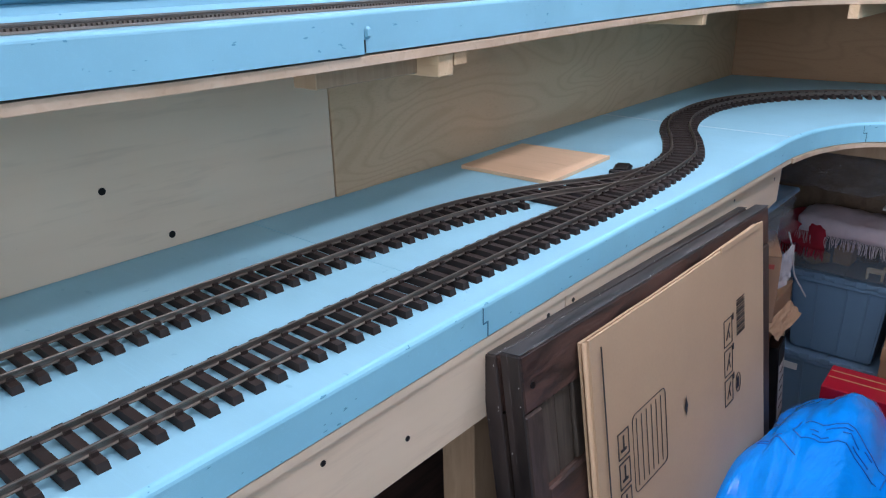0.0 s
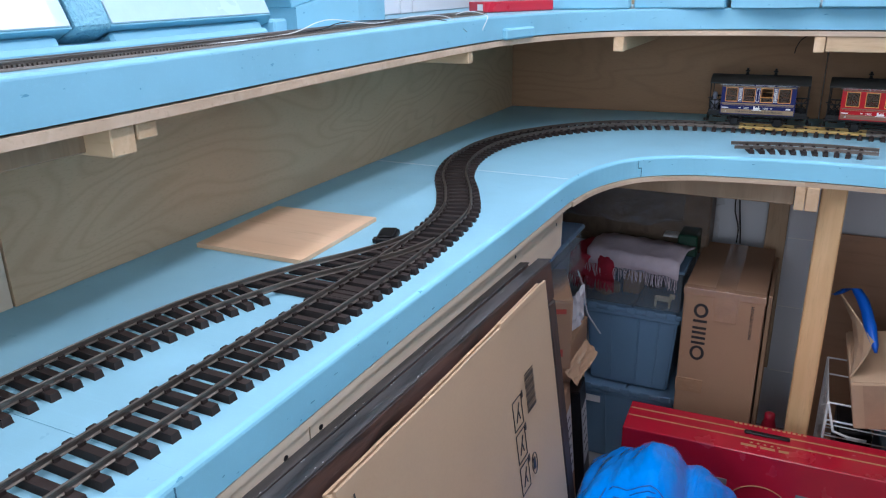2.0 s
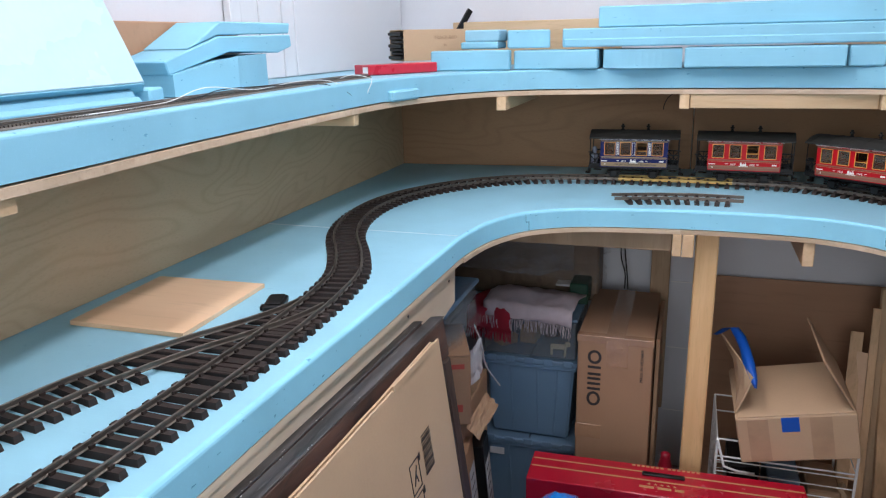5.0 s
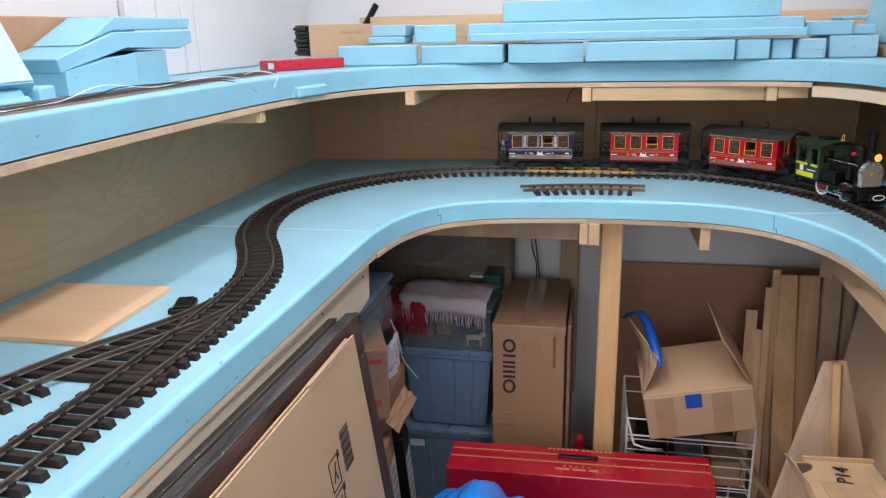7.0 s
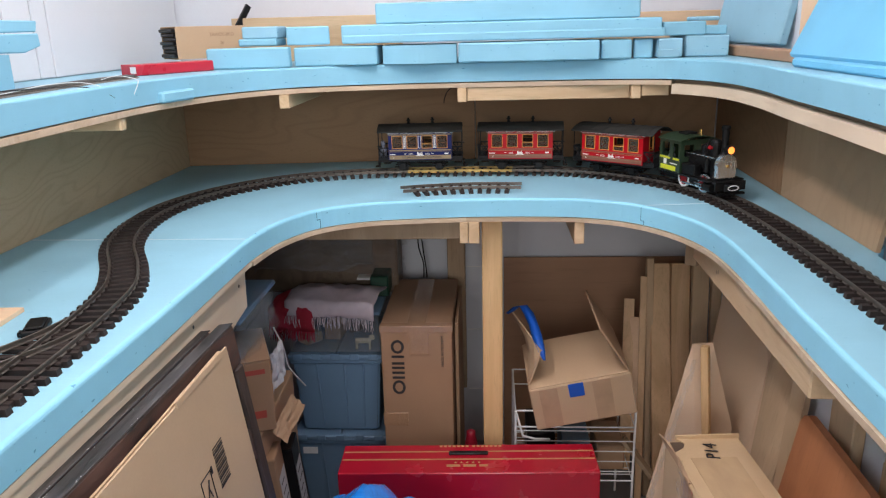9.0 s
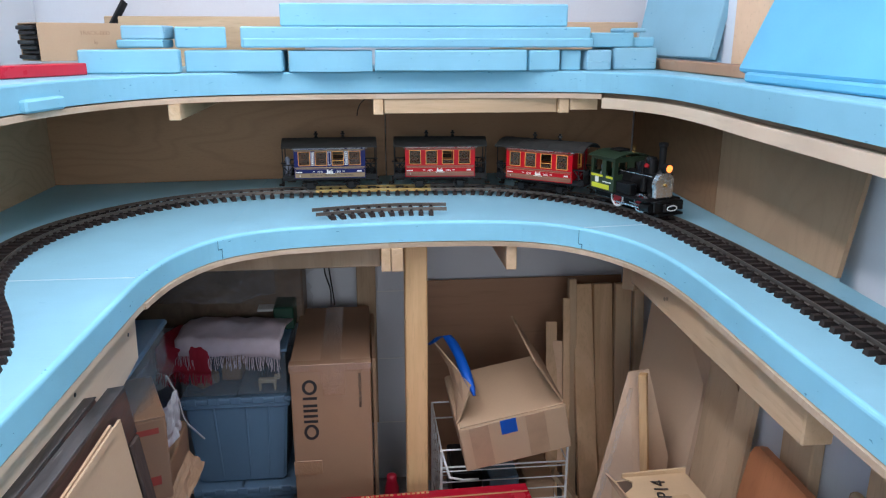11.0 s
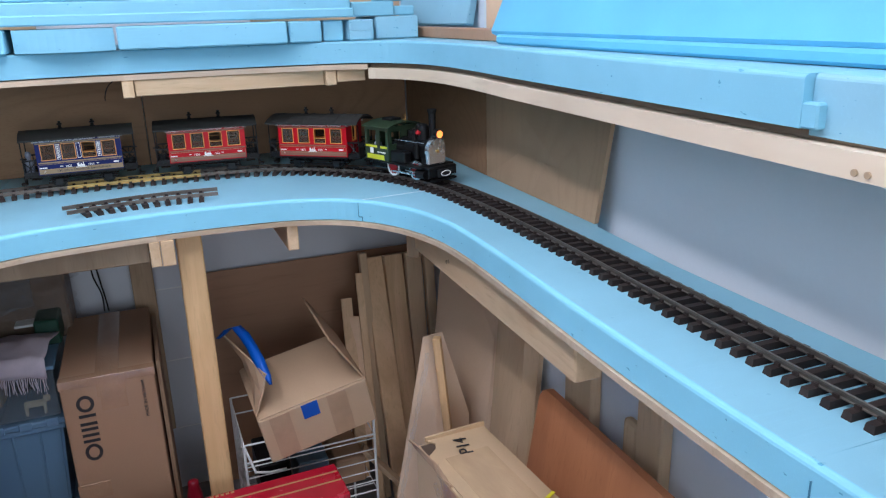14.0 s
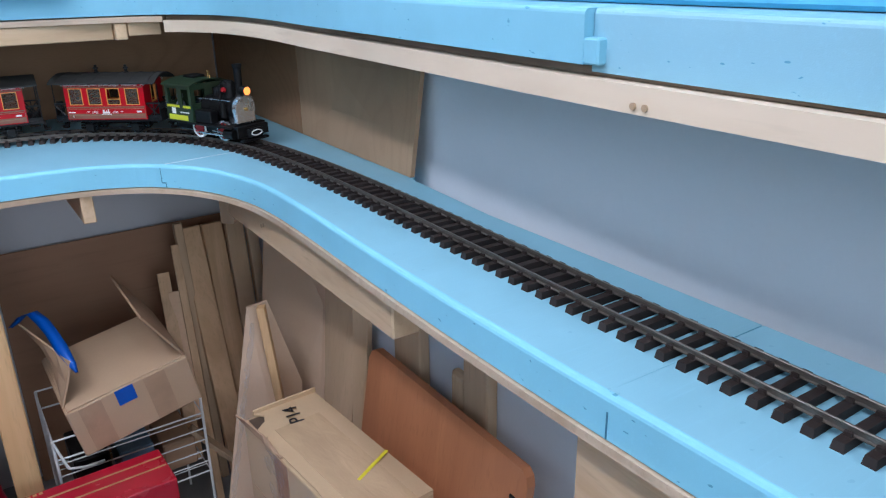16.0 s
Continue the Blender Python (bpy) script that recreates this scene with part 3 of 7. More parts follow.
def track_section(line, rail_mat, label, group, inset=0.0, sides=(1, -1)):
    """A track section: two rails on its sleepers. line: plan points 1 cm apart."""
    mid = line[len(line) // 2]
    root = thing("track_section", Matrix.Translation((mid.x, mid.y, DECK)), label, "model track", group)
    for s in sides:
        part("rail", shifted(rail_bmesh(line, s), (-mid.x, -mid.y, -DECK)), rail_mat, root)
    length = 0.01 * (len(line) - 1) - 2 * inset
    count = max(1, round(length / PITCH))
    for i in range(count):
        u = (inset + (i + 0.5) * length / count) / 0.01
        k = min(int(u), len(line) - 2)
        p = line[k].lerp(line[k + 1], u - k)
        d = line[k + 1] - line[k]
        ob = part("sleeper", SLEEPER_MESH, None, root)
        ob.matrix_basis = pose(p.x - mid.x, p.y - mid.y, 0, 0, 0, math.degrees(math.atan2(d.y, d.x)) - 90 + random.uniform(-0.6, 0.6))
    return root


MAIN_LINE = spline([(*p, 0) for p in MAIN], 0.01)


def nearest(line, x, y):
    return min(range(len(line)), key=lambda i: (line[i].x - x) ** 2 + (line[i].y - y) ** 2)


YELLOW_A, YELLOW_B = nearest(MAIN_LINE, -0.092, 1.556), nearest(MAIN_LINE, 0.205, 1.549)
stops, k = [], YELLOW_A % 30
stops = list(range(k, YELLOW_A, 30)) + [YELLOW_A, YELLOW_B] + list(range(YELLOW_B + 30, len(MAIN_LINE) - 1, 30))
stops = [0] + stops + [len(MAIN_LINE) - 1] if stops[0] > 3 else stops + [len(MAIN_LINE) - 1]
for a, b in zip(stops, stops[1:]):
    brass = a == YELLOW_A
    track_section(MAIN_LINE[a : b + 1], RAIL_BRASS if brass else RAIL,
                  "track section with bright brass rails on brown sleepers" if brass else "weathered track section with brown sleepers on blue foam", "track sections of the loop")
SIDING_LINE = spline([(*p, 0) for p in SIDING], 0.01)
SIDING_END = nearest(SIDING_LINE, -0.560, 0.137)
for a in range(0, SIDING_END, 30):
    b = min(a + 30, SIDING_END)
    if b - a > 4:
        track_section(SIDING_LINE[a : b + 1], RAIL, "weathered track section of the siding on blue foam", "track sections of the siding")
SPARE = spline([(-0.082, 1.292, 0), (0.02, 1.318, 0), (0.12, 1.329, 0), (0.232, 1.322, 0)], 0.01)
track_section(SPARE, RAIL, "loose curved track section lying on the foam", "loose track", 0.024)
# ---- timber under the decks ----
def timber(name, bm, material, label, category="beam", group=""):
    return tagged(part(name, bm, material), label, category, group, "structure")


FASCIA = [(-1.6, 0.842), (-1.6, 0.9415), (-0.026, 0.9415), (-0.026, 0.842)], [(-0.0235, 0.842), (-0.0235, 0.9415), (0.885, 0.9415), (0.878, 0.853), (0.78, 0.842)]
for outline in FASCIA:
    bm = bmesh.new()
    near, far = [bm.verts.new((-0.369, y, z)) for y, z in outline], [bm.verts.new((-0.381, y, z)) for y, z in outline]
    bm.faces.new(near), bm.faces.new(far[::-1])
    for i in range(len(near)):
        j = (i + 1) % len(near)
        bm.faces.new((near[i], near[j], far[j], far[i]))
    timber("fascia_board", bm, PLY_PALE, "pale plywood fascia under the lower shelf", "board")
screws = [(-0.068, 0.928), (-0.005, 0.928), (0.60, 0.922), (0.84, 0.912), (-0.345, 0.886), (-0.462, 0.922)]
for y, z in screws:
    timber("screw_hole", cyl((-0.3695, y, z), (-0.3682, y, z), 0.0034, None, 10), BLACK, "dark countersunk screw in the fascia", "screw")
timber("leg_post", box(-0.50, -0.44, -0.14, -0.07, FLOOR, 0.9415), TIMBER_OLD, "brown timber post under the shelf", "post")

# Added dark board: stands in for the shaded void under the arm.
timber("stored_board", box(-0.66, -0.64, -1.55, 0.88, FLOOR, 0.935, 0.003), DARK_WOOD, "dark board added to darken the space under the shelf arm", "board")
# Joists and blocks of the lower deck.
for x0, x1, y0, z0 in ((0.067, 0.0880, 1.224, 0.887), (0.0895, 0.116, 1.222, 0.887), (0.350, 0.374, 1.218, 0.885)):
    timber("joist", box(x0, x1, y0, BACK, z0, 0.9415, 0.0015), PINE_Y, "pine joist end under the lower shelf", "joist", "joists of the lower shelf")
timber("cross_beam", box(-0.62, 0.066, 1.262, 1.285, 0.888, 0.9415), TIMBER_OLD, "brown timber beam under the shelf edge")
timber("post", box(0.121, 0.174, 1.27, 1.325, FLOOR, 0.9415, 0.003), PINE_Z, "knotty pine post carrying the shelf", "post")
timber("wall_post", box(0.000, 0.058, 1.785, 1.845, 0.20, 0.9415), TIMBER_OLD, "brown timber post on the wall", "post")
timber("edge_beam", bar_between((0.648, 1.17, 0.903), (0.636, 0.462, 0.901), 0.046, 0.077, 0.003), PINE_Y, "planed pine beam under the shelf arm")
timber("edge_beam", bar_between((0.640, 0.105, 0.876), (0.638, -1.6, 0.876), 0.045, 0.130, 0.003), PINE_Y, "planed pine beam under the shelf arm")
timber("cross_beam", bar_between((0.62, 1.165, 0.89), (0.865, 1.42, 0.89), 0.03, 0.09), TIMBER_OLD, "brown timber brace in the corner")
for y, z in ((0.964, 0.895), (0.952, 0.900), (0.72, 0.905)):
    timber("bolt", cyl((0.626, y, z), (0.6205, y, z), 0.004, None, 10), TIMBER_OLD, "countersunk bolt in the beam", "bolt")

# Blocks and battens of the upper deck.
# First pine batten takes the darker timber colour for its shadow side.
timber("joist", box(-0.650, -0.606, -0.235, -0.046, 1.226, 1.2535, 0.0015), TIMBER_OLD, "pine batten under the upper shelf joint", "joist", "joists of the upper shelf")
for y0, y1, z0 in ((-0.052, -0.020, 1.223), (-0.017, 0.011, 1.235), (0.845, 0.868, 1.230)):
    x0 = -0.566 if y0 < 0.5 else -0.568
    timber("joist", box(-0.838, x0, y0, y1, z0, 1.2535, 0.0015), PINE_X, "pine joist end under the upper shelf", "joist", "joists of the upper shelf")
for x0, x1, y0, z0 in ((-0.388, -0.363, 1.322, 1.219), (0.060, 0.0835, 1.418, 1.217), (0.506, 0.530, 1.402, 1.219)):
    timber("joist", box(x0, x1, y0, BACK, z0, 1.2535, 0.0015), PINE_Y, "pine joist end under the upper shelf", "joist", "joists of the upper shelf")
timber("batten", box(0.0855, 0.505, 1.424, 1.445, 1.219, 1.2535, 0.0015), PINE_X, "pine batten under the upper shelf edge", "batten")
timber("batten", box(0.532, 0.60, 1.40, 1.42, 1.226, 1.2535, 0.0015), PINE_X, "pine batten under the upper shelf edge", "batten")
edge = edge_slice(EDGE_U, share(EDGE_U, 0.60, 1.36), 1.0)
bm = bmesh.new()
cols = []
for front, back in zip(offset(edge, 0.001), offset(edge, 0.022)):
    cols.append([bm.verts.new((*front, 1.233)), bm.verts.new((*front, 1.2575)), bm.verts.new((*back, 1.2575)), bm.verts.new((*back, 1.233))])
for a, b in zip(cols, cols[1:]):
    for k in range(4):
        bm.faces.new((a[k], a[(k + 1) % 4], b[(k + 1) % 4], b[k]))
bm.faces.new(cols[0][::-1]), bm.faces.new(cols[-1])
timber("batten", bm, PLY_PALE, "pale timber batten along the upper shelf edge", "batten")
for y in (0.070, 0.083):
    timber("screw_hole", cyl((0.6425, y, 1.240), (0.6405, y, 1.240), 0.0032, None, 10), TIMBER_OLD, "screw hole in the pale batten", "screw")
# Lap steps where foam boards meet.
timber("foam_step", box(0.6445, 0.685, 0.130, 0.152, 1.269, 1.293, 0.002), FOAM, "half-lap step cut in the foam edge", "foam")
timber("foam_step", box(-0.575, -0.5560, -0.1935, -0.183, 1.286, 1.300, 0.003), FOAM, "half-lap step cut in the foam edge", "foam")
timber("joint_gap", box(-0.5625, -0.5590, -0.1945, -0.1925, 1.270, 1.285, 0), BLACK, "dark gap in the lapped foam joint", "gap")
timber("foam_step", box(-0.055, 0.055, -0.02, 0.02, 1.2675, 1.291, 0.004, pose(-0.545, 1.045, 0, 0, 0, 76)), FOAM, "foam offcut let into the shelf edge", "foam")
GAP_BLUE = plain("shaded_foam_gap", (0.04, 0.17, 0.27), 0.8)
for points, x, y, tall in ((EDGE_L, -0.262, 1.132, 0.022), (EDGE_L, -0.366, -0.203, 0.020), (EDGE_L, 0.499, 1.136, 0.010), (EDGE_L, 0.583, 0.036, 0.028)):
    line = edge_slice(points, 0, 1, 0.005)
    i = min(range(1, len(line) - 1), key=lambda q: (line[q][0] - x) ** 2 + (line[q][1] - y) ** 2)
    (ax, ay), (bx, by) = line[i - 1], line[i + 1]
    at = pose(*line[i], 0, 0, 0, math.degrees(math.atan2(by - ay, bx - ax)))
    timber("joint_gap", box(-0.0008, 0.0008, -0.0008, 0.004, 0.9545, 0.9545 + tall, 0, at), GAP_BLUE, "dark gap in the lapped foam joint", "gap")
    if tall < 0.025:
        timber("joint_gap", box(-0.009, 0.0006, -0.0008, 0.004, 0.9545 + tall - 0.002, 0.9545 + tall, 0, at), GAP_BLUE, "dark gap in the lapped foam joint", "gap")
        timber("joint_gap", box(-0.0094, -0.0082, -0.0008, 0.004, 0.9545 + tall, DECK - 0.006, 0, at), GAP_BLUE, "dark gap in the lapped foam joint", "gap")
# Drilled holes in the pale backboard.
for x, y, z in ((-0.8315, -0.418, 1.102), (-0.8335, -0.527, 1.056), (-0.8300, -0.332, 1.019)):
    timber("drill_hole", cyl((x, y, z), (x + 0.0012, y, z), 0.0052, None, 12), BLACK, "drilled hole in the plywood backboard", "hole")

# ---- things under the lower shelf ----
STACK = "sheets leaning on the shelf front"
LEAN = pose(-0.170, 0, FLOOR, 0, -7.5, 0)


CHIP = plain("greyed_paint_fleck", (0.50, 0.50, 0.49), 0.7)


def panel_door(y0, y1, x0, x1, height, far, label, seed):
    """An old framed door on its side: stiles, rails and sunk boards, chipped paint; its top falls from height to far."""
    def slant(bm):
        for v in bm.verts:
            v.co.z *= 1 + (far / height - 1) * (v.co.y - y0) / (y1 - y0)
        return bm

    root = thing("panel_door", LEAN, label, "door", STACK)
    d, rnd = x1 - x0, random.Random(seed)
    for a, b in ((y0, y0 + 0.036), (y1 - 0.036, y1)):
        if a == y0:
            part("door_edge", slant(box(x0 - 0.0005, x1 + 0.0005, a - 0.0035, a - 0.0002, 0, height + 0.0006, 0.0015)), WORN_EDGE, root, "dark scuffed end of the door")
        part("stile", slant(box(x0, x1, a, b, 0, height - 0.079, 0.003)), WORN_GREY, root)
    for a, b in ((height - 0.078, height - 0.0008), (height - 0.262, height - 0.197), (height * 0.35, height * 0.35 + 0.06), (0.0, 0.10)):
        part("rail", slant(box(x0 + 0.001, x1 - 0.001, y0 + (0.001 if b > height - 0.01 else 0.0365), y1 - (0.001 if b > height - 0.01 else 0.0365), a, b, 0.003)), WORN_BROWN, root)
    for a, b in ((0.10, height * 0.35), (height * 0.35 + 0.06, height - 0.262), (height - 0.197, height - 0.078)):
        count = int((y1 - y0 - 0.072) / 0.040)
        w = (y1 - y0 - 0.072) / count
        for k in range(count):
            c = y0 + 0.036 + w * k
            part("panel", slant(box(x0 + d * 0.05, x1 - 0.010 - 0.003 * (k % 2), c + 0.0014, c + w - 0.0014, a - 0.002, b + 0.002, 0.002)), SUNK_WOOD, root)
    part("dusty_edge", slant(box(x0 + 0.0005, x1 - 0.0005, y0, y1, height - 0.0005, height + 0.0015, 0.0007)), DARK_WOOD_TOP, root, "dusty grey upper edge")
    for k in range(26):
        size = rnd.uniform(0.0004, 0.0015)
        if k % 3:
            # Along the two long upper edges.
            y = rnd.uniform(y0, y0 + 0.40) if k % 2 else rnd.uniform(y0, y1)
            chip = box(-0.0005, 0.0005, -size, size, 0, 0.0004, 0, pose(rnd.choice((x0 + 0.002, x1 - 0.002, x1 - 0.003)), y, height + 0.0013, 0, 0, rnd.uniform(-12, 12)))
        else:
            chip = box(-0.0004, 0.0004, -0.0004, 0.0003, -size, size, 0, pose(rnd.choice((x0 + 0.0035, x1 - 0.0035)), y0 - 0.0035, height - rnd.uniform(0, 0.6) ** 1.5, 0, rnd.uniform(-15, 15), 0))
        part("paint_chip", slant(chip), CHIP, root)
    part("lock_hole", cyl((x1 - 0.001, y0 + 0.020, height - 0.045), (x1 + 0.0005, y0 + 0.020, height - 0.045), 0.0045, None, 12), BLACK, root)
    return root


panel_door(-0.202, 0.628, -0.079, -0.055, 0.996, 0.969, "old dark wooden panel door leaning under the shelf", 4)
panel_door(-0.203, 0.648, -0.047, -0.020, 1.002, 0.970, "dark worn wooden panel door leaning on another", 9)


def carton_sheet():
    root = thing("flattened_carton", LEAN, "flattened brown cardboard box leaning on dark doors", "cardboard", STACK)
    h = 0.966
    bm = bmesh.new()
    ys = [i / 24 * 0.636 - 0.084 for i in range(25)]
    for x0, x1, top in ((-0.0035, 0.0, 0.0), (-0.0175, -0.0135, -0.006)):
        front, back = [], []
        for y in ys:
            up = 0.978 + top - 0.020 * (y + 0.084) + 0.0012 * noise.noise((y * 14, top, 3))
            bow = 0.003 * math.sin((y + 0.084) / 0.636 * math.pi)
            front.append([bm.verts.new((x1 + bow * k / 6, y, up * k / 6)) for k in range(7)])
            back.append([bm.verts.new((x0 + bow * k / 6, y, up * k / 6)) for k in range(7)])
        for side, flip in ((front, 1), (back, -1)):
            for a, b in zip(side, side[1:]):
                for k in range(6):
                    bm.faces.new((a[k], b[k], b[k + 1], a[k + 1]))
        for a, b, c, d in zip(front, front[1:], back, back[1:]):
            bm.faces.new((a[6], b[6], d[6], c[6]))
        for f, b in ((front[0], back[0]), (front[-1], back[-1])):
            for k in range(6):
                bm.faces.new((f[k], f[k + 1], b[k + 1], b[k]))
    part("sheet", bm, CARD, root)
    # Dark brown sheet drawn in place of the shaded gap between the plies.
    part("gap_sheet", box(-0.0125, -0.0045, -0.076, 0.54, 0.0, h - 0.012, 0.001), CARD_BROWN, root, "brown sheet standing in for the dark gap between layers")
    curl = bmesh.new()
    rows = [[curl.verts.new((-0.0035 - 0.005 * (1 - math.cos(q * math.pi / 8)), -0.084 - 0.0045 * math.sin(q * math.pi / 8), z)) for q in range(5)] for z in (0.0, h * 0.5, h + 0.009)]
    for a, b in zip(rows, rows[1:]):
        for k in range(4):
            curl.faces.new((a[k], a[k + 1], b[k + 1], b[k]))
    part("fold", curl, CARD, root, "rounded folded edge", smooth=True).modifiers.new("thickness", "SOLIDIFY").thickness = 0.003
    flap = box(-0.002, 0.0015, -0.09, 0.09, -0.004, 0.007, 0.001, pose(0.003, 0.43, 0.967, -1.2, 0, 0))
    part("torn_flap", flap, CARD, root, "torn curled strip of flap")
    ink = 0.0036
    part("printed_line", box(ink - 0.0008, ink, -0.062, -0.0595, 0.05, h - 0.005, 0), INK, root)

    def frame_of(y0, y1, z0, z1, w, name):
        bm = bmesh.new()
        add_box(bm, ink - 0.001, ink, y0, y1, z0, z0 + w), add_box(bm, ink - 0.001, ink, y0, y1, z1 - w, z1)
        add_box(bm, ink - 0.001, ink, y0, y0 + w, z0, z1), add_box(bm, ink - 0.001, ink, y1 - w, y1, z0, z1)
        return part(name, bm, INK, root)

    outline = []
    for cy, cz, a0 in ((0.103, 0.816, 0), (0.018, 0.816, 90), (0.018, 0.711, 180), (0.103, 0.711, 270)):
        outline += [(ink, cy + 0.010 * math.cos(math.radians(a0 + q * 22.5)), cz + 0.010 * math.sin(math.radians(a0 + q * 22.5))) for q in range(5)]
    part("printed_frame", tube(outline + outline[:1], 0.0008, 4), INK, root)
    for k in range(6):
        y = 0.020 + 0.0155 * k
        part("printed_line", box(ink - 0.0008, ink, y, y + 0.0013, 0.709, 0.818, 0), INK, root)
    for k, z in enumerate((0.790, 0.733, 0.676)):
        frame_of(0.347, 0.384, z, z + 0.050, 0.0013, "printed_symbol_frame")
        part("printed_symbol", bar_between((ink, 0.357, z + 0.012), (ink, 0.372, z + 0.040), 0.001, 0.0022, 0), INK, root)
        part("printed_symbol", bar_between((ink, 0.372, z + 0.012), (ink, 0.366, z + 0.030), 0.001, 0.0018, 0), INK, root)
        part("printed_mark", box(ink - 0.0008, ink, 0.386, 0.391, z + 0.040, z + 0.052, 0), INK, root)
    for k in range(15):
        z = 0.792 + 0.0047 * k
        part("barcode_bar", box(ink - 0.0008, ink, 0.406, 0.444, z, z + (0.0013 if k % 3 else 0.0028), 0), INK, root)
    oval = [(ink, 0.408 + 0.011 * math.cos(q * math.pi / 8), 0.700 + 0.019 * math.sin(q * math.pi / 8)) for q in range(17)]
    part("printed_oval", tube(oval, 0.0008, 4), INK, root)
    part("printed_mark", box(ink - 0.0008, ink, 0.4035, 0.4125, 0.690, 0.710, 0), INK, root)
    for k, z in enumerate((0.777, 0.730, 0.683)):
        frame_of(-0.034, -0.003, z, z + 0.041, 0.0015, "printed_symbol_frame")
        part("printed_symbol", bar_between((ink, -0.027, z + 0.012), (ink, -0.012, z + 0.012), 0.001, 0.004, 0), INK, root)
        part("printed_symbol", bar_between((ink, -0.019, z + 0.010), (ink, -0.019, z + 0.034), 0.001, 0.003, 0), INK, root)
    tri = bmesh.new()
    vs = [tri.verts.new(p) for p in ((ink + 0.0002, 0.179, 0.757), (ink + 0.0002, 0.192, 0.757), (ink + 0.0002, 0.186, 0.776), (ink + 0.0002, 0.186, 0.739))]
    tri.faces.new((vs[0], vs[1], vs[2])), tri.faces.new((vs[0], vs[3], vs[1]))
    part("printed_arrow", tri, INK, root)
    return root


carton_sheet()


def tote(x0, x1, y0, y1, z0, z1):
    """A tapered lidded crate with ribs and hinged lid flaps."""
    root = thing("storage_tote", Matrix.Translation(((x0 + x1) / 2, (y0 + y1) / 2, z0)), "grey-blue plastic storage tote with hinged lid", "tote", "stacked totes")
    w, d, h = (x1 - x0) / 2, (y1 - y0) / 2, z1 - z0
    bm = bmesh.new()
    lo = [bm.verts.new((sx * (w - 0.028), sy * (d - 0.028), 0)) for sx, sy in ((-1, -1), (1, -1), (1, 1), (-1, 1))]
    hi = [bm.verts.new((sx * (w - 0.010), sy * (d - 0.010), h - 0.02)) for sx, sy in ((-1, -1), (1, -1), (1, 1), (-1, 1))]
    bm.faces.new(lo[::-1]), bm.faces.new(hi)
    for i in range(4):
        bm.faces.new((lo[i], lo[(i + 1) % 4], hi[(i + 1) % 4], hi[i]))
    bmesh.ops.recalc_face_normals(bm, faces=bm.faces[:])
    bmesh.ops.bevel(bm, geom=bm.edges[:], offset=0.006, segments=2, affect="EDGES")
    part("body", bm, TOTE_BLUE, root)
    for u in (-0.45, 0.18, 0.62):
        rib = bar_between((u * (w - 0.028), -d + 0.0275, 0.012), (u * (w - 0.010), -d + 0.0095, h - 0.03), 0.006, 0.006, 0.002)
        part("rib", rib, TOTE_BLUE, root)
    part("rim", box(-w + 0.004, w - 0.004, -d + 0.004, d - 0.004, h - 0.034, h - 0.018, 0.003), TOTE_BLUE, root)
    for sx in (-1, 1):
        part("lid_flap", box(min(0.002 * sx, sx * w), max(0.002 * sx, sx * w), -d, d, h - 0.018, h - 0.004, 0.003), TOTE_BLUE, root)
    for k in range(5):
        u = -0.8 + 0.4 * k
        part("hinge_lug", box(u * w - 0.014, u * w + 0.014, -d - 0.002, -d + 0.006, h - 0.020, h, 0.002), TOTE_BLUE, root)
    return root


tote(-0.466, -0.172, 1.430, 1.785, FLOOR, 0.221)
tote(-0.462, -0.176, 1.434, 1.785, 0.221, 0.488)
part_label = box(-0.440, -0.395, 1.4395, 1.4415, 0.150, 0.172, 0)
tagged(part("paper_label", part_label, WHITE), "white paper label stuck on the lower tote", "label")
CLEAR = clear("clear_box_plastic", (0.30, 0.36, 0.40), 0.12, 0.20)


def clear_box():
    root = thing("clear_storage_box", Matrix.Translation((-0.32, 1.58, 0.489)), "clear plastic storage box with clutter inside", "storage box")
    for x0, x1, y0, y1 in ((-0.135, 0.135, -0.135, -0.132), (-0.135, 0.135, 0.132, 0.135), (-0.135, -0.132, -0.132, 0.132), (0.132, 0.135, -0.132, 0.132)):
        part("side", box(x0, x1, y0, y1, 0.001, 0.118, 0.001), CLEAR, root)
    part("base", box(-0.132, 0.132, -0.132, 0.132, 0.0, 0.003, 0), CLEAR, root)
    part("rim", box(-0.140, 0.140, -0.140, 0.140, 0.119, 0.128, 0.002), TOTE_BLUE, root, "dark plastic rim and lid")
    return root


clear_box()
CREAM = plain("cream_plastic", (0.62, 0.55, 0.40), 0.45)
fig = bmesh.new()
add_box(fig, -0.026, 0.022, -0.006, 0.006, 0.018, 0.034, 0.004)
for fx in (-0.022, 0.017):
    for fy in (-0.004, 0.004):
        add_cyl(fig, (fx, fy, 0.0), (fx, fy, 0.022), 0.0028, 0.0034, 8)
add_box(fig, 0.016, 0.032, -0.004, 0.004, 0.028, 0.044, 0.003)
tagged(part("toy_figurine", fig, CREAM, None, "", Matrix.Translation((-0.235, 1.466, 0.4925))), "small cream plastic toy standing in the clear box", "toy")
junk = [(-0.41, 1.52, 0.03, TIMBER_OLD), (-0.34, 1.56, 0.05, CARD_DARK), (-0.29, 1.62, 0.07, BLACK)]
for jx, jy, jh, jm in junk:
    tagged(part("packed_item", box(-0.03, 0.03, -0.025, 0.025, 0, jh, 0.003), jm, None, "", pose(jx, jy, 0.4925, 0, 0, 17 * jh * 100)), "dark bundled item packed in the clear box", "clutter")


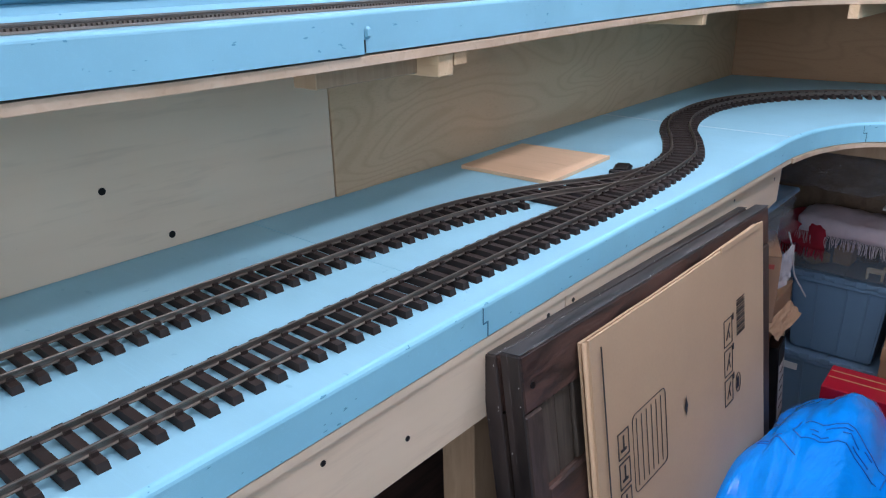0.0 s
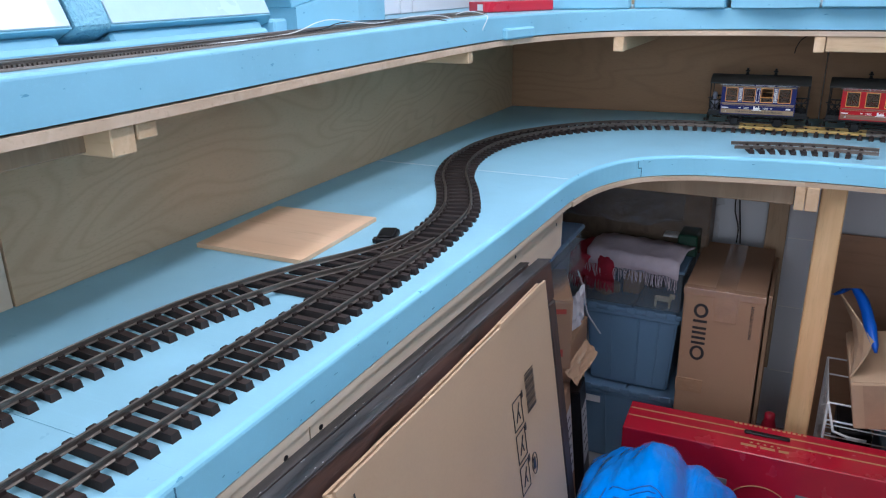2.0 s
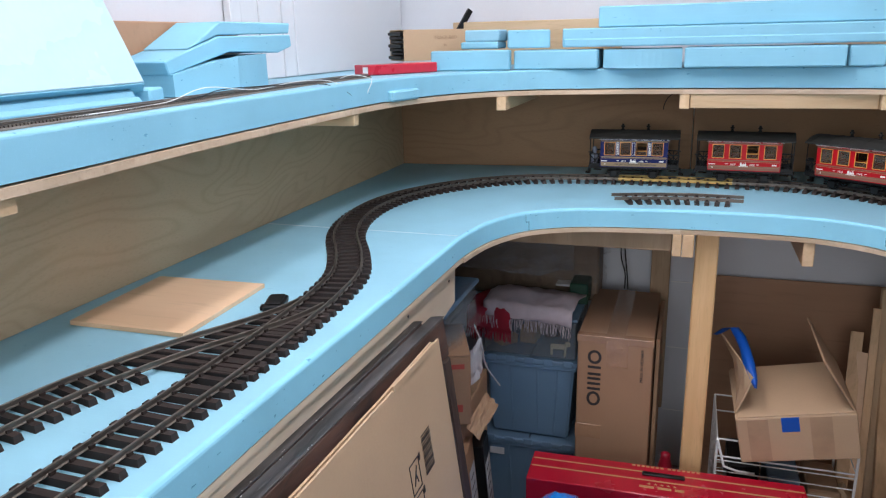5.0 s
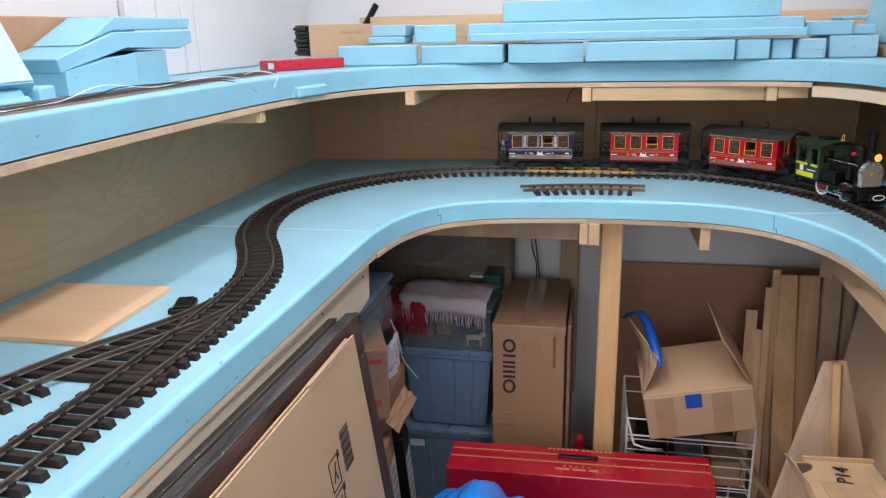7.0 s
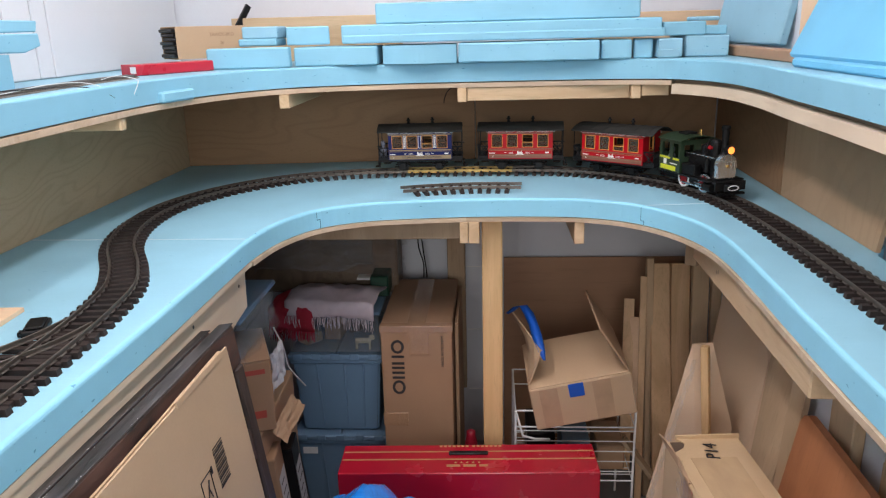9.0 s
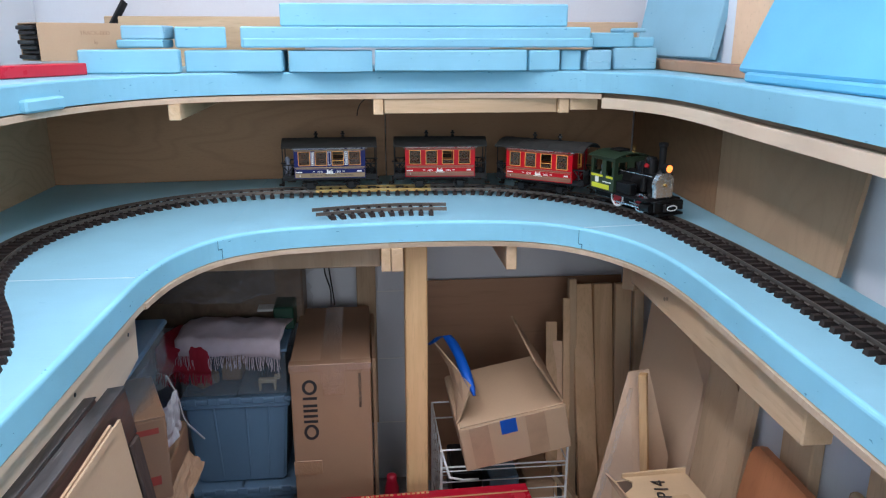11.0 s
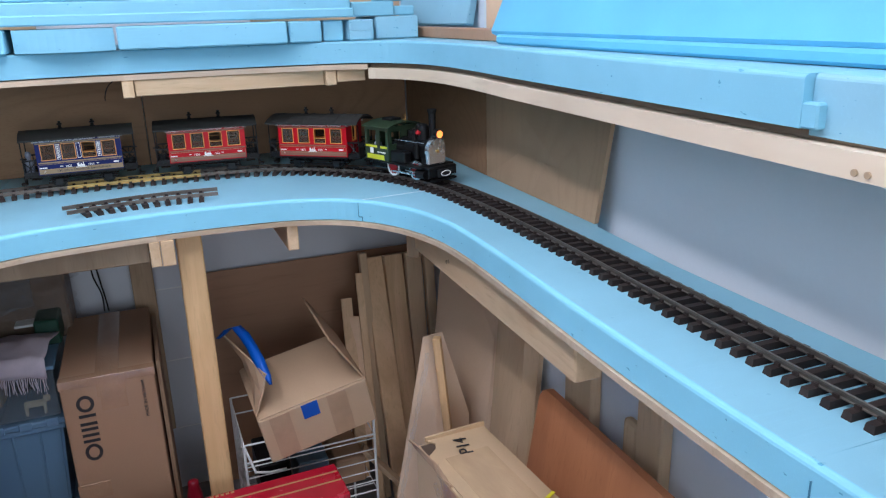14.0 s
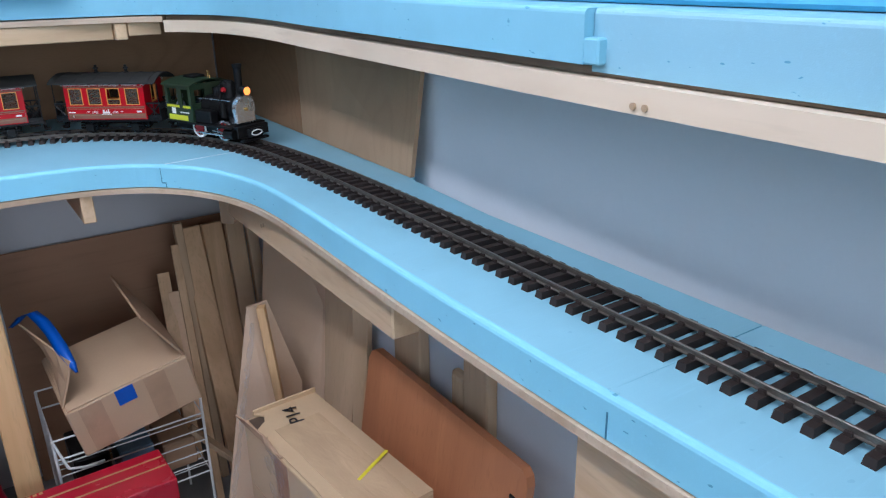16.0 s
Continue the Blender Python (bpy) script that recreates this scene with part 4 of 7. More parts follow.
def drape(name, cx, cy, z, w, d, drop, material, label, seed, fringe, rise=0.055):
    """A cloth lying over an edge, hanging down at the front with a fringe."""
    root = thing(name, pose(cx, cy, z, 0, 0, -7), label, "cloth")
    n, m = 26, 16
    bm = bmesh.new()
    grid = []
    for i in range(n):
        u = i / (n - 1) - 0.5
        row = []
        for j in range(m):
            v = j / (m - 1)
            run = v * (d + drop)
            y, zz = (-run + d, 0.0) if run < d else (-0.004 * (run - d) / drop, -(run - d))
            ripple = 0.006 * noise.noise((u * 9, v * 4, seed)) + 0.011 * abs(noise.noise((u * 4, v * 3, seed + 4)))
            hump = rise * math.exp(-((v - 0.40) / 0.30) ** 2) * (0.6 + 0.5 * noise.noise((u * 3, 0, seed)))
            row.append(bm.verts.new((u * w, y - (ripple if run > d else 0), zz + (ripple + hump if run < d else 0) + (-0.012 * noise.noise((u * 5, 1, seed)) if j == m - 1 else 0))))
        grid.append(row)
    for a, b in zip(grid, grid[1:]):
        for k in range(m - 1):
            bm.faces.new((a[k], a[k + 1], b[k + 1], b[k]))
    low = [r[m - 1].co.copy() for r in grid]
    cloth = part("cloth", bm, material, root, smooth=True)
    solid = cloth.modifiers.new("thickness", "SOLIDIFY")
    solid.thickness = 0.0025
    rnd = random.Random(seed)
    threads = bmesh.new()
    for p, q in zip(low, low[1:]):
        for t in (0.0, 0.33, 0.66):
            a = p.lerp(q, t)
            length = fringe * rnd.uniform(0.6, 1.1)
            tip = a + Vector((rnd.uniform(-0.007, 0.007), -rnd.uniform(0, 0.006), -length))
            strand = tube([a, a.lerp(tip, 0.5) + Vector((rnd.uniform(-0.002, 0.002), -0.002, 0)), tip], 0.0009, 4)
            join(threads, strand)
    part("fringe", threads, material, root, "loose knotted fringe")
    return root


WOOL = plain("pale_pink_wool", (0.55, 0.47, 0.50), 0.9, 0, 0.12, 40.0, 500.0, 0.5)
WOOL_RED = plain("red_wool", (0.33, 0.012, 0.03), 0.9, 0, 0.15, 40.0, 500.0, 0.5)
drape("red_scarf", -0.440, 1.436, 0.624, 0.14, 0.17, 0.060, WOOL_RED, "red fringed scarf under a pale shawl on a box", 3, 0.03, 0.030)
drape("pale_shawl", -0.325, 1.424, 0.650, 0.27, 0.16, 0.038, WOOL, "pale pink woollen shawl with fringe on a box", 8, 0.036, 0.028)
tagged(part("green_folder", box(-0.225, -0.17, 1.57, 1.71, 0.618, 0.683, 0.004), plain("dark_green_card", (0.012, 0.06, 0.035), 0.5)), "dark green folder on the clear box", "folder")
tagged(part("paper_sheet", box(-0.275, -0.232, 1.62, 1.72, 0.655, 0.662, 0.001), WHITE), "white paper lying on the folder", "paper")
# Crate widened past its real size to cover the wall and darken the corner.
tagged(part("dark_carton", box(-0.66, -0.15, 1.66, 1.79, 0.60, 0.885, 0.006), TIMBER_SHADED), "brown wooden crate widened to darken the corner", "crate")


def crumple(name, at, size, material, label, category, seed, amount=0.35, cuts=28):
    """A crumpled film: a sheet folded by noise."""
    bm = bmesh.new()
    grid = []
    for i in range(cuts):
        row = []
        for j in range(cuts):
            u, v = i / (cuts - 1) - 0.5, j / (cuts - 1) - 0.5
            p = (u * 5, v * 5, seed)
            w = amount * (noise.noise(p) + 0.5 * abs(noise.noise((u * 13, v * 13, seed))))
            row.append(bm.verts.new((u * size[0], w * size[1], v * size[2] + 0.1 * size[2] * noise.noise((u * 3, seed, v * 3)))))
        grid.append(row)
    for a, b in zip(grid, grid[1:]):
        for k in range(cuts - 1):
            bm.faces.new((a[k], a[k + 1], b[k + 1], b[k]))
    return tagged(part(name, bm, material, None, "", at), label, category)


FILM = clear("clear_film", (0.42, 0.46, 0.48), 0.10, 0.13)
BUBBLES = clear("bubble_film", (0.40, 0.43, 0.45), 0.06, 0.34, 90.0)
crumple("bubble_wrap", pose(-0.25, 1.60, 0.77, -20, 0, -12), (0.26, 0.20, 0.16), FILM, "crumpled clear film above the totes", "packaging", 2.0, 0.45)
crumple("bubble_wrap", pose(-0.40, 1.60, 0.775, -35, 0, 10), (0.36, 0.20, 0.16), BUBBLES, "crumpled clear bubble wrap above the totes", "packaging", 5.0)


def carton(name, x0, x1, y0, y1, z0, z1, label, turn=0.0, tape=True, material=None):
    """A closed box: four sides, two top flaps with a seam, tape over it."""
    w, d, h = (x1 - x0) / 2, (y1 - y0) / 2, z1 - z0
    root = thing(name, pose((x0 + x1) / 2, (y0 + y1) / 2, z0, 0, 0, turn), label, "carton")
    mat = material or CARD
    part("sides", box(-w, w, -d, d, 0, h - 0.004, 0.004, None, 2), mat, root)
    for s in (-1, 1):
        part("top_flap", box(min(s * 0.001, s * w), max(s * 0.001, s * w), -d, d, h - 0.004, h, 0.0015), mat, root)
    if tape:
        part("tape", box(-0.025, 0.025, -d - 0.0008, d + 0.0008, h - 0.05, h + 0.0009, 0.0004), TAPE_DEEP, root, "shiny clear parcel tape")
    return root


big = carton("tall_carton", -0.162, 0.036, 1.320, 1.72, FLOOR, 0.624, "tall brown carton with shiny parcel tape", 0.0, True, CARD_BROWN)
part("edge_tape", box(-0.1005, 0.1005, -0.2015, -0.175, 0.655, 0.6745, 0.0006), TAPE_DEEP, big, "shiny clear parcel tape")
part("edge_tape", box(-0.02, 0.035, -0.2018, -0.200, 0.59, 0.673, 0.0003), TAPE_DEEP, big, "shiny clear parcel tape")
part("edge_tape", box(-0.100, -0.03, -0.2018, -0.200, 0.37, 0.41, 0.0003), TAPE_DEEP, big, "shiny clear parcel tape")
# Plain ring and bar shapes in place of the maker's mark.
def ring_mark(cz, rx, rz, wide):
    bm = bmesh.new()
    loops = [[bm.verts.new((-0.0525 + q * math.cos(k * math.pi / 14), -0.2010, cz + r * math.sin(k * math.pi / 14))) for k in range(28)] for q, r in ((rx, rz), (rx - wide, rz - wide))]
    for k in range(28):
        j = (k + 1) % 28
        bm.faces.new((loops[0][k], loops[0][j], loops[1][j], loops[1][k]))
    return part("printed_ring", bm, INK, big)


ring_mark(0.4905, 0.0185, 0.0215, 0.0075)
ring_mark(0.6135, 0.0185, 0.0205, 0.0075)
for z0, z1 in ((0.5165, 0.5235), (0.5315, 0.5385), (0.5465, 0.5535), (0.560, 0.567), (0.580, 0.587)):
    part("printed_bar", box(-0.070, -0.035, -0.2012, -0.2003, z0, z1, 0), INK, big)
text("MADE IN VIETNAM", 0.011, INK, big, Matrix.Translation((0.072, -0.2006, 0.60)) @ pose(0, 0, 0, 90, 0, 0) @ pose(0, 0, 0, 0, 0, 90))
tagged(part("leaning_board", box(0.040, 0.050, 1.40, 1.72, FLOOR, 0.60, 0.001), CARD_DARK), "flat cardboard sheets stood beside the carton", "cardboard")


def red_set_box():
    root = thing("red_gift_box", pose(0.082, 1.119, FLOOR, 0, 0, 1.9), "red printed model-train box standing on its edge", "box")
    w, d, h = 0.328, 0.066, 0.392
    part("body", box(-w, w, -d, d, 0, h, 0.003, None, 2), RED_BOX, root)
    for y in (-0.007, 0.029):
        part("gold_stripe", box(-w + 0.004, w - 0.004, y, y + 0.005, h - 0.0004, h + 0.0006, 0), GOLD, root)
    handle = box(-0.050, 0.052, 0.013, 0.027, h + 0.0005, h + 0.0065, 0.003, None, 2)
    part("handle", handle, BLACK, root, "black plastic carrying handle", smooth=True)
    for k in range(5):
        star = bmesh.new()
        pts = [(0.0055 * (1 if i % 2 == 0 else 0.42) * math.cos(math.pi / 2 + i * math.pi / 5), 0.0055 * (1 if i % 2 == 0 else 0.42) * math.sin(math.pi / 2 + i * math.pi / 5)) for i in range(10)]
        star.faces.new([star.verts.new((-0.032 + 0.015 * k + x, -0.020 + y, h + 0.0008)) for x, y in pts])
        part("gold_star", star, GOLD, root)
    for k, (u0, u1) in enumerate(((-0.055, -0.02), (-0.012, 0.02), (0.028, 0.05))):
        part("gold_print", box(u0, u1, -0.038, -0.029, h - 0.0004, h + 0.0006, 0), GOLD, root)
    for k in range(14):
        u = -0.075 + 0.0115 * k + (0.006 if k > 6 else 0)
        part("gold_print", box(u, u + 0.0075, 0.054, 0.061, h - 0.0004, h + 0.0006, 0), GOLD, root)
    for u0, u1 in ((-0.19, -0.075), (0.075, 0.215)):
        part("window_film", box(u0, u1, -d - 0.001, -d + 0.0005, 0.13, h - 0.085, 0.0004), gloss("grey_cellophane", (0.16, 0.17, 0.17), 0.12), root, "grey cellophane window")
    ring = tube([(0.0 + 0.075 * math.cos(a / 24 * math.pi), -d - 0.0004, h - 0.16 + 0.075 * math.sin(a / 24 * math.pi)) for a in range(25)], 0.0012, 5)
    part("gold_arc", ring, GOLD, root)
    return root


red_set_box()


def open_carton():
    """A carton on the rack, tipped to one side, with two side flaps standing up."""
    at = pose(0.3965, 1.22, 0.392, 5, -11.3, 1)
    root = thing("open_carton", at, "opened brown carton with raised flaps on a rack", "carton")
    w, h, d = 0.134, 0.126, 0.25
    part("body", box(-w, w, 0, d, 0, h, 0.004, None, 2), CARD, root)
    part("inner_flap", box(-w + 0.006, w - 0.004, 0.002, d - 0.004, h, h + 0.004, 0.001), CARD, root)
    back = at.inverted()
    near_end, far_end = [(0.243, 1.229, 0.492), (0.262, 1.229, 0.545), (0.276, 1.230, 0.594)], [(0.264, 1.44, 0.535), (0.232, 1.43, 0.585), (0.205, 1.42, 0.630)]
    bent = bmesh.new()
    sheet = []
    for k in range(5):
        sheet.append([bent.verts.new(back @ Vector(p).lerp(Vector(q), k / 4)) for p, q in zip(near_end, far_end)])
    for p, q in zip(sheet, sheet[1:]):
        for k in range(2):
            bent.faces.new((p[k], q[k], q[k + 1], p[k + 1]))
    part("side_flap", bent, CARD, root, "raised bent side flap").modifiers.new("thickness", "SOLIDIFY").thickness = 0.004
    flap = box(-0.0025, 0.0025, 0.004, d - 0.01, 0, 0.15, 0.001, Matrix.Translation((w - 0.003, 0, h)) @ pose(0, 0, 0, 0, -22, 0))
    part("side_flap", flap, CARD_DARK, root)
    part("film_scrap", box(0.0, 0.003, 0.06, 0.10, 0.02, 0.13, 0.001, Matrix.Translation((w - 0.008, -0.05, h)) @ pose(0, 0, 0, 0, -22, 0)), FILM, root, "torn clear tape")
    part("blue_tape", box(-0.032, 0.008, -0.0012, 0.0, h - 0.042, h - 0.002, 0.0004), TAPE_BLUE, root, "square of blue masking tape")
    for u in (-0.085, 0.055):
        part("brown_tape", box(u - 0.024, u + 0.024, -0.0008, 0, 0.004, h - 0.004, 0.0003), TAPE, root, "brown parcel tape")
    return root


open_carton()
strip = bmesh.new()
rows = [(0.188, 1.42, 0.622, 0.003), (0.200, 1.42, 0.630, 0.008), (0.216, 1.415, 0.646, 0.010), (0.234, 1.40, 0.655, 0.011), (0.248, 1.37, 0.642, 0.013), (0.258, 1.33, 0.628, 0.012), (0.266, 1.28, 0.610, 0.013), (0.276, 1.232, 0.588, 0.008), (0.281, 1.222, 0.570, 0.003)]
last = None
for i, (x, y, z, wd) in enumerate(rows):
    pair = (strip.verts.new((x - wd, y, z - 0.3 * wd)), strip.verts.new((x, y - 0.006 - 0.003 * (i % 2), z + 0.003)), strip.verts.new((x + wd, y - 0.004, z + 0.2 * wd)))
    if last:
        for k in range(2):
            strip.faces.new((last[k], last[k + 1], pair[k + 1], pair[k]))
    last = pair
tape_strip = tagged(part("blue_tape_strip", strip, TAPE_BLUE, None, "", None, True), "torn strip of blue tape on the carton flap", "tape")
tape_strip.modifiers.new("thickness", "SOLIDIFY").thickness = 0.0015


def wire_rack():
    root = thing("wire_rack", Matrix.Translation((0.365, 1.40, FLOOR)), "white coated wire rack holding a carton", "rack")
    z1 = 0.430
    for x in (-0.155, 0.175):
        for y in (-0.10, 0.16):
            part("leg", cyl((x, y, 0), (x, y, z1), 0.0035, None, 8), WIRE_WHITE, root)
    for z in (z1, z1 - 0.05, z1 - 0.22):
        loop = tube([(-0.155, -0.10, z), (0.175, -0.10, z), (0.175, 0.16, z), (-0.155, 0.16, z), (-0.155, -0.10, z)], 0.0024, 6)
        part("rim", loop, WIRE_WHITE, root)
    for k in range(9):
        y = -0.10 + 0.26 * k / 8
        part("wire", cyl((-0.155, y, z1 - 0.22), (0.175, y, z1 - 0.22), 0.0016, None, 6), WIRE_WHITE, root)
    for k in range(6):
        z = z1 - 0.2 + 0.03 * k
        part("wire", cyl((-0.155, -0.10, z), (-0.155, 0.16, z), 0.0018, None, 6), WIRE_WHITE, root)
    for k in range(5):
        z = z1 - 0.19 + 0.032 * k
        part("wire", cyl((-0.155, -0.10, z), (0.175, -0.10, z), 0.0017, None, 6), WIRE_WHITE, root)
    for k in range(5):
        y = -0.10 + 0.26 * (k + 0.5) / 5
        part("wire", cyl((-0.155, y, z1 - 0.22), (-0.155, y, z1), 0.0016, None, 6), WIRE_WHITE, root)
    part("hook", tube([(-0.155, -0.105, z1), (-0.135, -0.115, z1 - 0.07), (-0.10, -0.118, z1 - 0.078), (-0.06, -0.118, z1 - 0.078)], 0.0035, 8), WIRE_WHITE, root)
    for k in range(3):
        part("stored_item", box(-0.12 + 0.10 * k, -0.04 + 0.10 * k, -0.05, 0.10, z1 - 0.218, z1 - 0.10 - 0.02 * k, 0.004), (BLACK, TOTE_BLUE, CARD_DARK)[k], root, "dim packed object")
    return root


wire_rack()

bottle = lathe([(0.020, 0), (0.021, 0.004), (0.021, 0.27), (0.018, 0.305), (0.013, 0.325), (0.013, 0.338), (0.006, 0.342)], 18)
tagged(part("red_bottle", bottle, gloss("dark_red_plastic", (0.26, 0.006, 0.02), 0.35), None, "", Matrix.Translation((0.0835, 1.345, FLOOR)), True), "dark red plastic bottle standing between carton and post", "bottle")

# Sheets and planks stored against the back and side walls.
tagged(part("hardboard_sheet", box(0.188, 0.845, 1.825, 1.831, FLOOR, 0.662, 0.001), BROWN_BOARD), "brown hardboard sheet stood against the wall", "board")
PLANKS = "planks leaning in the corner"
for x, w, top, lean, m in ((0.630, 0.022, 0.715, 0.08, BOARD_TAN), (0.664, 0.060, 0.690, 0.16, PINE_AGED), (0.724, 0.056, 0.695, 0.11, PINE_AGED), (0.782, 0.050, 0.70, 0.06, BOARD_TAN), (0.830, 0.03, 0.70, 0.06, BOARD_TAN)):
    plank = bar_between((x + 0.005, 1.62 - lean, FLOOR), (x, 1.62 + lean * 0.3, top), w, 0.021, 0.002)
    tagged(part("plank", plank, m), "rough pine plank leaning in the corner", "plank", PLANKS)
for a, b, w, m in (((0.585, 1.42, FLOOR), (0.612, 1.63, 0.66), 0.020, PINE_AGED), ((0.545, 1.45, 0.10), (0.575, 1.65, 0.58), 0.032, PINE_AGED), ((0.52, 1.36, 0.26), (0.72, 1.30, 0.0), 0.03, TIMBER_OLD), ((0.56, 1.50, 0.20), (0.60, 1.62, 0.53), 0.05, PLY_THIN)):
    tagged(part("offcut", bar_between(a, b, w, 0.012, 0.001), m), "thin timber offcut leaning behind the carton", "offcut", PLANKS)


def leaning_sheet(name, corners, material, label, thick=0.006):
    """A flat sheet through plan corners given in order, thickened away from the aisle."""
    bm = bmesh.new()
    c = [Vector(p) for p in corners]
    n = (c[1] - c[0]).cross(c[2] - c[0]).normalized()
    if n.x < 0:
        n = -n
    near, far = [bm.verts.new(p) for p in c], [bm.verts.new(p + n * thick) for p in c]
    bm.faces.new(near), bm.faces.new(far[::-1])
    for i in range(len(c)):
        j = (i + 1) % len(c)
        bm.faces.new((near[i], near[j], far[j], far[i]))
    return tagged(part(name, bm, material), label, "board", "sheets leaning on the side wall")


SHEET_TAN = plain("tan_board", (0.70, 0.505, 0.335), 0.6, 0, 0.06, 4.0, 150.0, 0.1)
leaning_sheet("plywood_sheet", [(0.66, 1.34, FLOOR), (0.73, 1.10, FLOOR), (0.845, 1.18, 0.60), (0.845, 1.20, 0.90), (0.845, 1.52, 0.90), (0.80, 1.52, 0.30)], SHEET_TAN, "tan plywood sheet leaning on the wall")
leaning_sheet("plywood_sheet", [(0.50, 1.17, FLOOR), (0.70, 1.12, FLOOR), (0.76, 1.18, 0.40), (0.70, 1.20, 0.63), (0.650, 1.20, 0.625)], SHEET_TAN, "tapered tan board wrapped in clear film")
film = bmesh.new()
last, rnd = None, random.Random(31)
for i in range(46):
    q = i / 45
    row = [film.verts.new((0.512 + 0.138 * q + u + rnd.uniform(-0.003, 0.003), 1.160 + 0.03 * q - rnd.uniform(0.002, 0.010), 0.03 + 0.56 * q)) for u in (0.000, 0.005, 0.011)]
    if last:
        for k in range(2):
            film.faces.new((last[k], last[k + 1], row[k + 1], row[k]))
    last = row
tagged(part("film_edge", film, clear("milky_film", (0.70, 0.71, 0.72), 0.10, 0.20)), "crinkled clear film along the tapered board", "packaging", "")
tagged(part("pine_stick", bar_between((0.700, 1.135, 0.20), (0.668, 1.155, 0.640), 0.019, 0.019, 0.0015), PINE_Z), "square pine stick leaning on boards", "stick")
leaning_sheet("narrow_board", [(0.74, 1.09, FLOOR), (0.74, 0.99, FLOOR), (0.845, 1.02, 0.62), (0.845, 1.09, 0.68), (0.845, 1.172, 0.72)], BOARD_TAN, "narrow brown board leaning on the wall", 0.012)
leaning_sheet("narrow_board", [(0.77, 0.985, FLOOR), (0.77, 0.94, FLOOR), (0.85, 0.98, 0.66), (0.85, 1.03, 0.86)], BOARD_TAN, "narrow brown board leaning on the wall", 0.012)
for y0, y1, z0, z1 in ((0.765, 0.865, 0.05, 0.90), (0.545, 0.617, 0.30, 0.90)):
    tagged(part("wall_cleat", box(0.845, 0.8705, y0, y1, z0, z1, 0.003), BOARD_TAN), "tan timber cleat fixed upright on the wall", "cleat")
tagged(part("wall_cleat", box(0.846, 0.8705, 0.6175, 0.665, 0.52, 0.648, 0.016, None, 3), BOARD_TAN), "rounded timber block fixed on the wall", "cleat")
veneer = bmesh.new()
outline = [(0.905, -0.02), (0.890, 0.585), (0.880, 0.605), (0.862, 0.613), (0.37, 0.628), (0.358, 0.620), (0.352, 0.605), (0.352, -0.02)]
near, far = [], []
for y, z in outline:
    x = 0.822 - 0.05 * (0.88 - y) - 0.10 * (0.64 - z) / 0.64
    near.append(veneer.verts.new((x - 0.016, y, z))), far.append(veneer.verts.new((x, y, z)))
veneer.faces.new(near), veneer.faces.new(far[::-1])
for i in range(len(near)):
    j = (i + 1) % len(near)
    veneer.faces.new((near[i], near[j], far[j], far[i]))
board = tagged(part("veneer_board", veneer, ORANGE_VENEER), "orange-brown veneered board leaning on the wall", "board")
part("hinge", box(0.768, 0.780, 0.370, 0.390, 0.545, 0.575, 0.002), BLACK, board, "black metal catch")


# Kraft paled beyond CARD: strong light on this carton is put into it.
CARD_PALE = plain("pale_kraft_cardboard", (0.58, 0.405, 0.235), 0.75, 0, 0.08, 7.0, 220.0, 0.12)


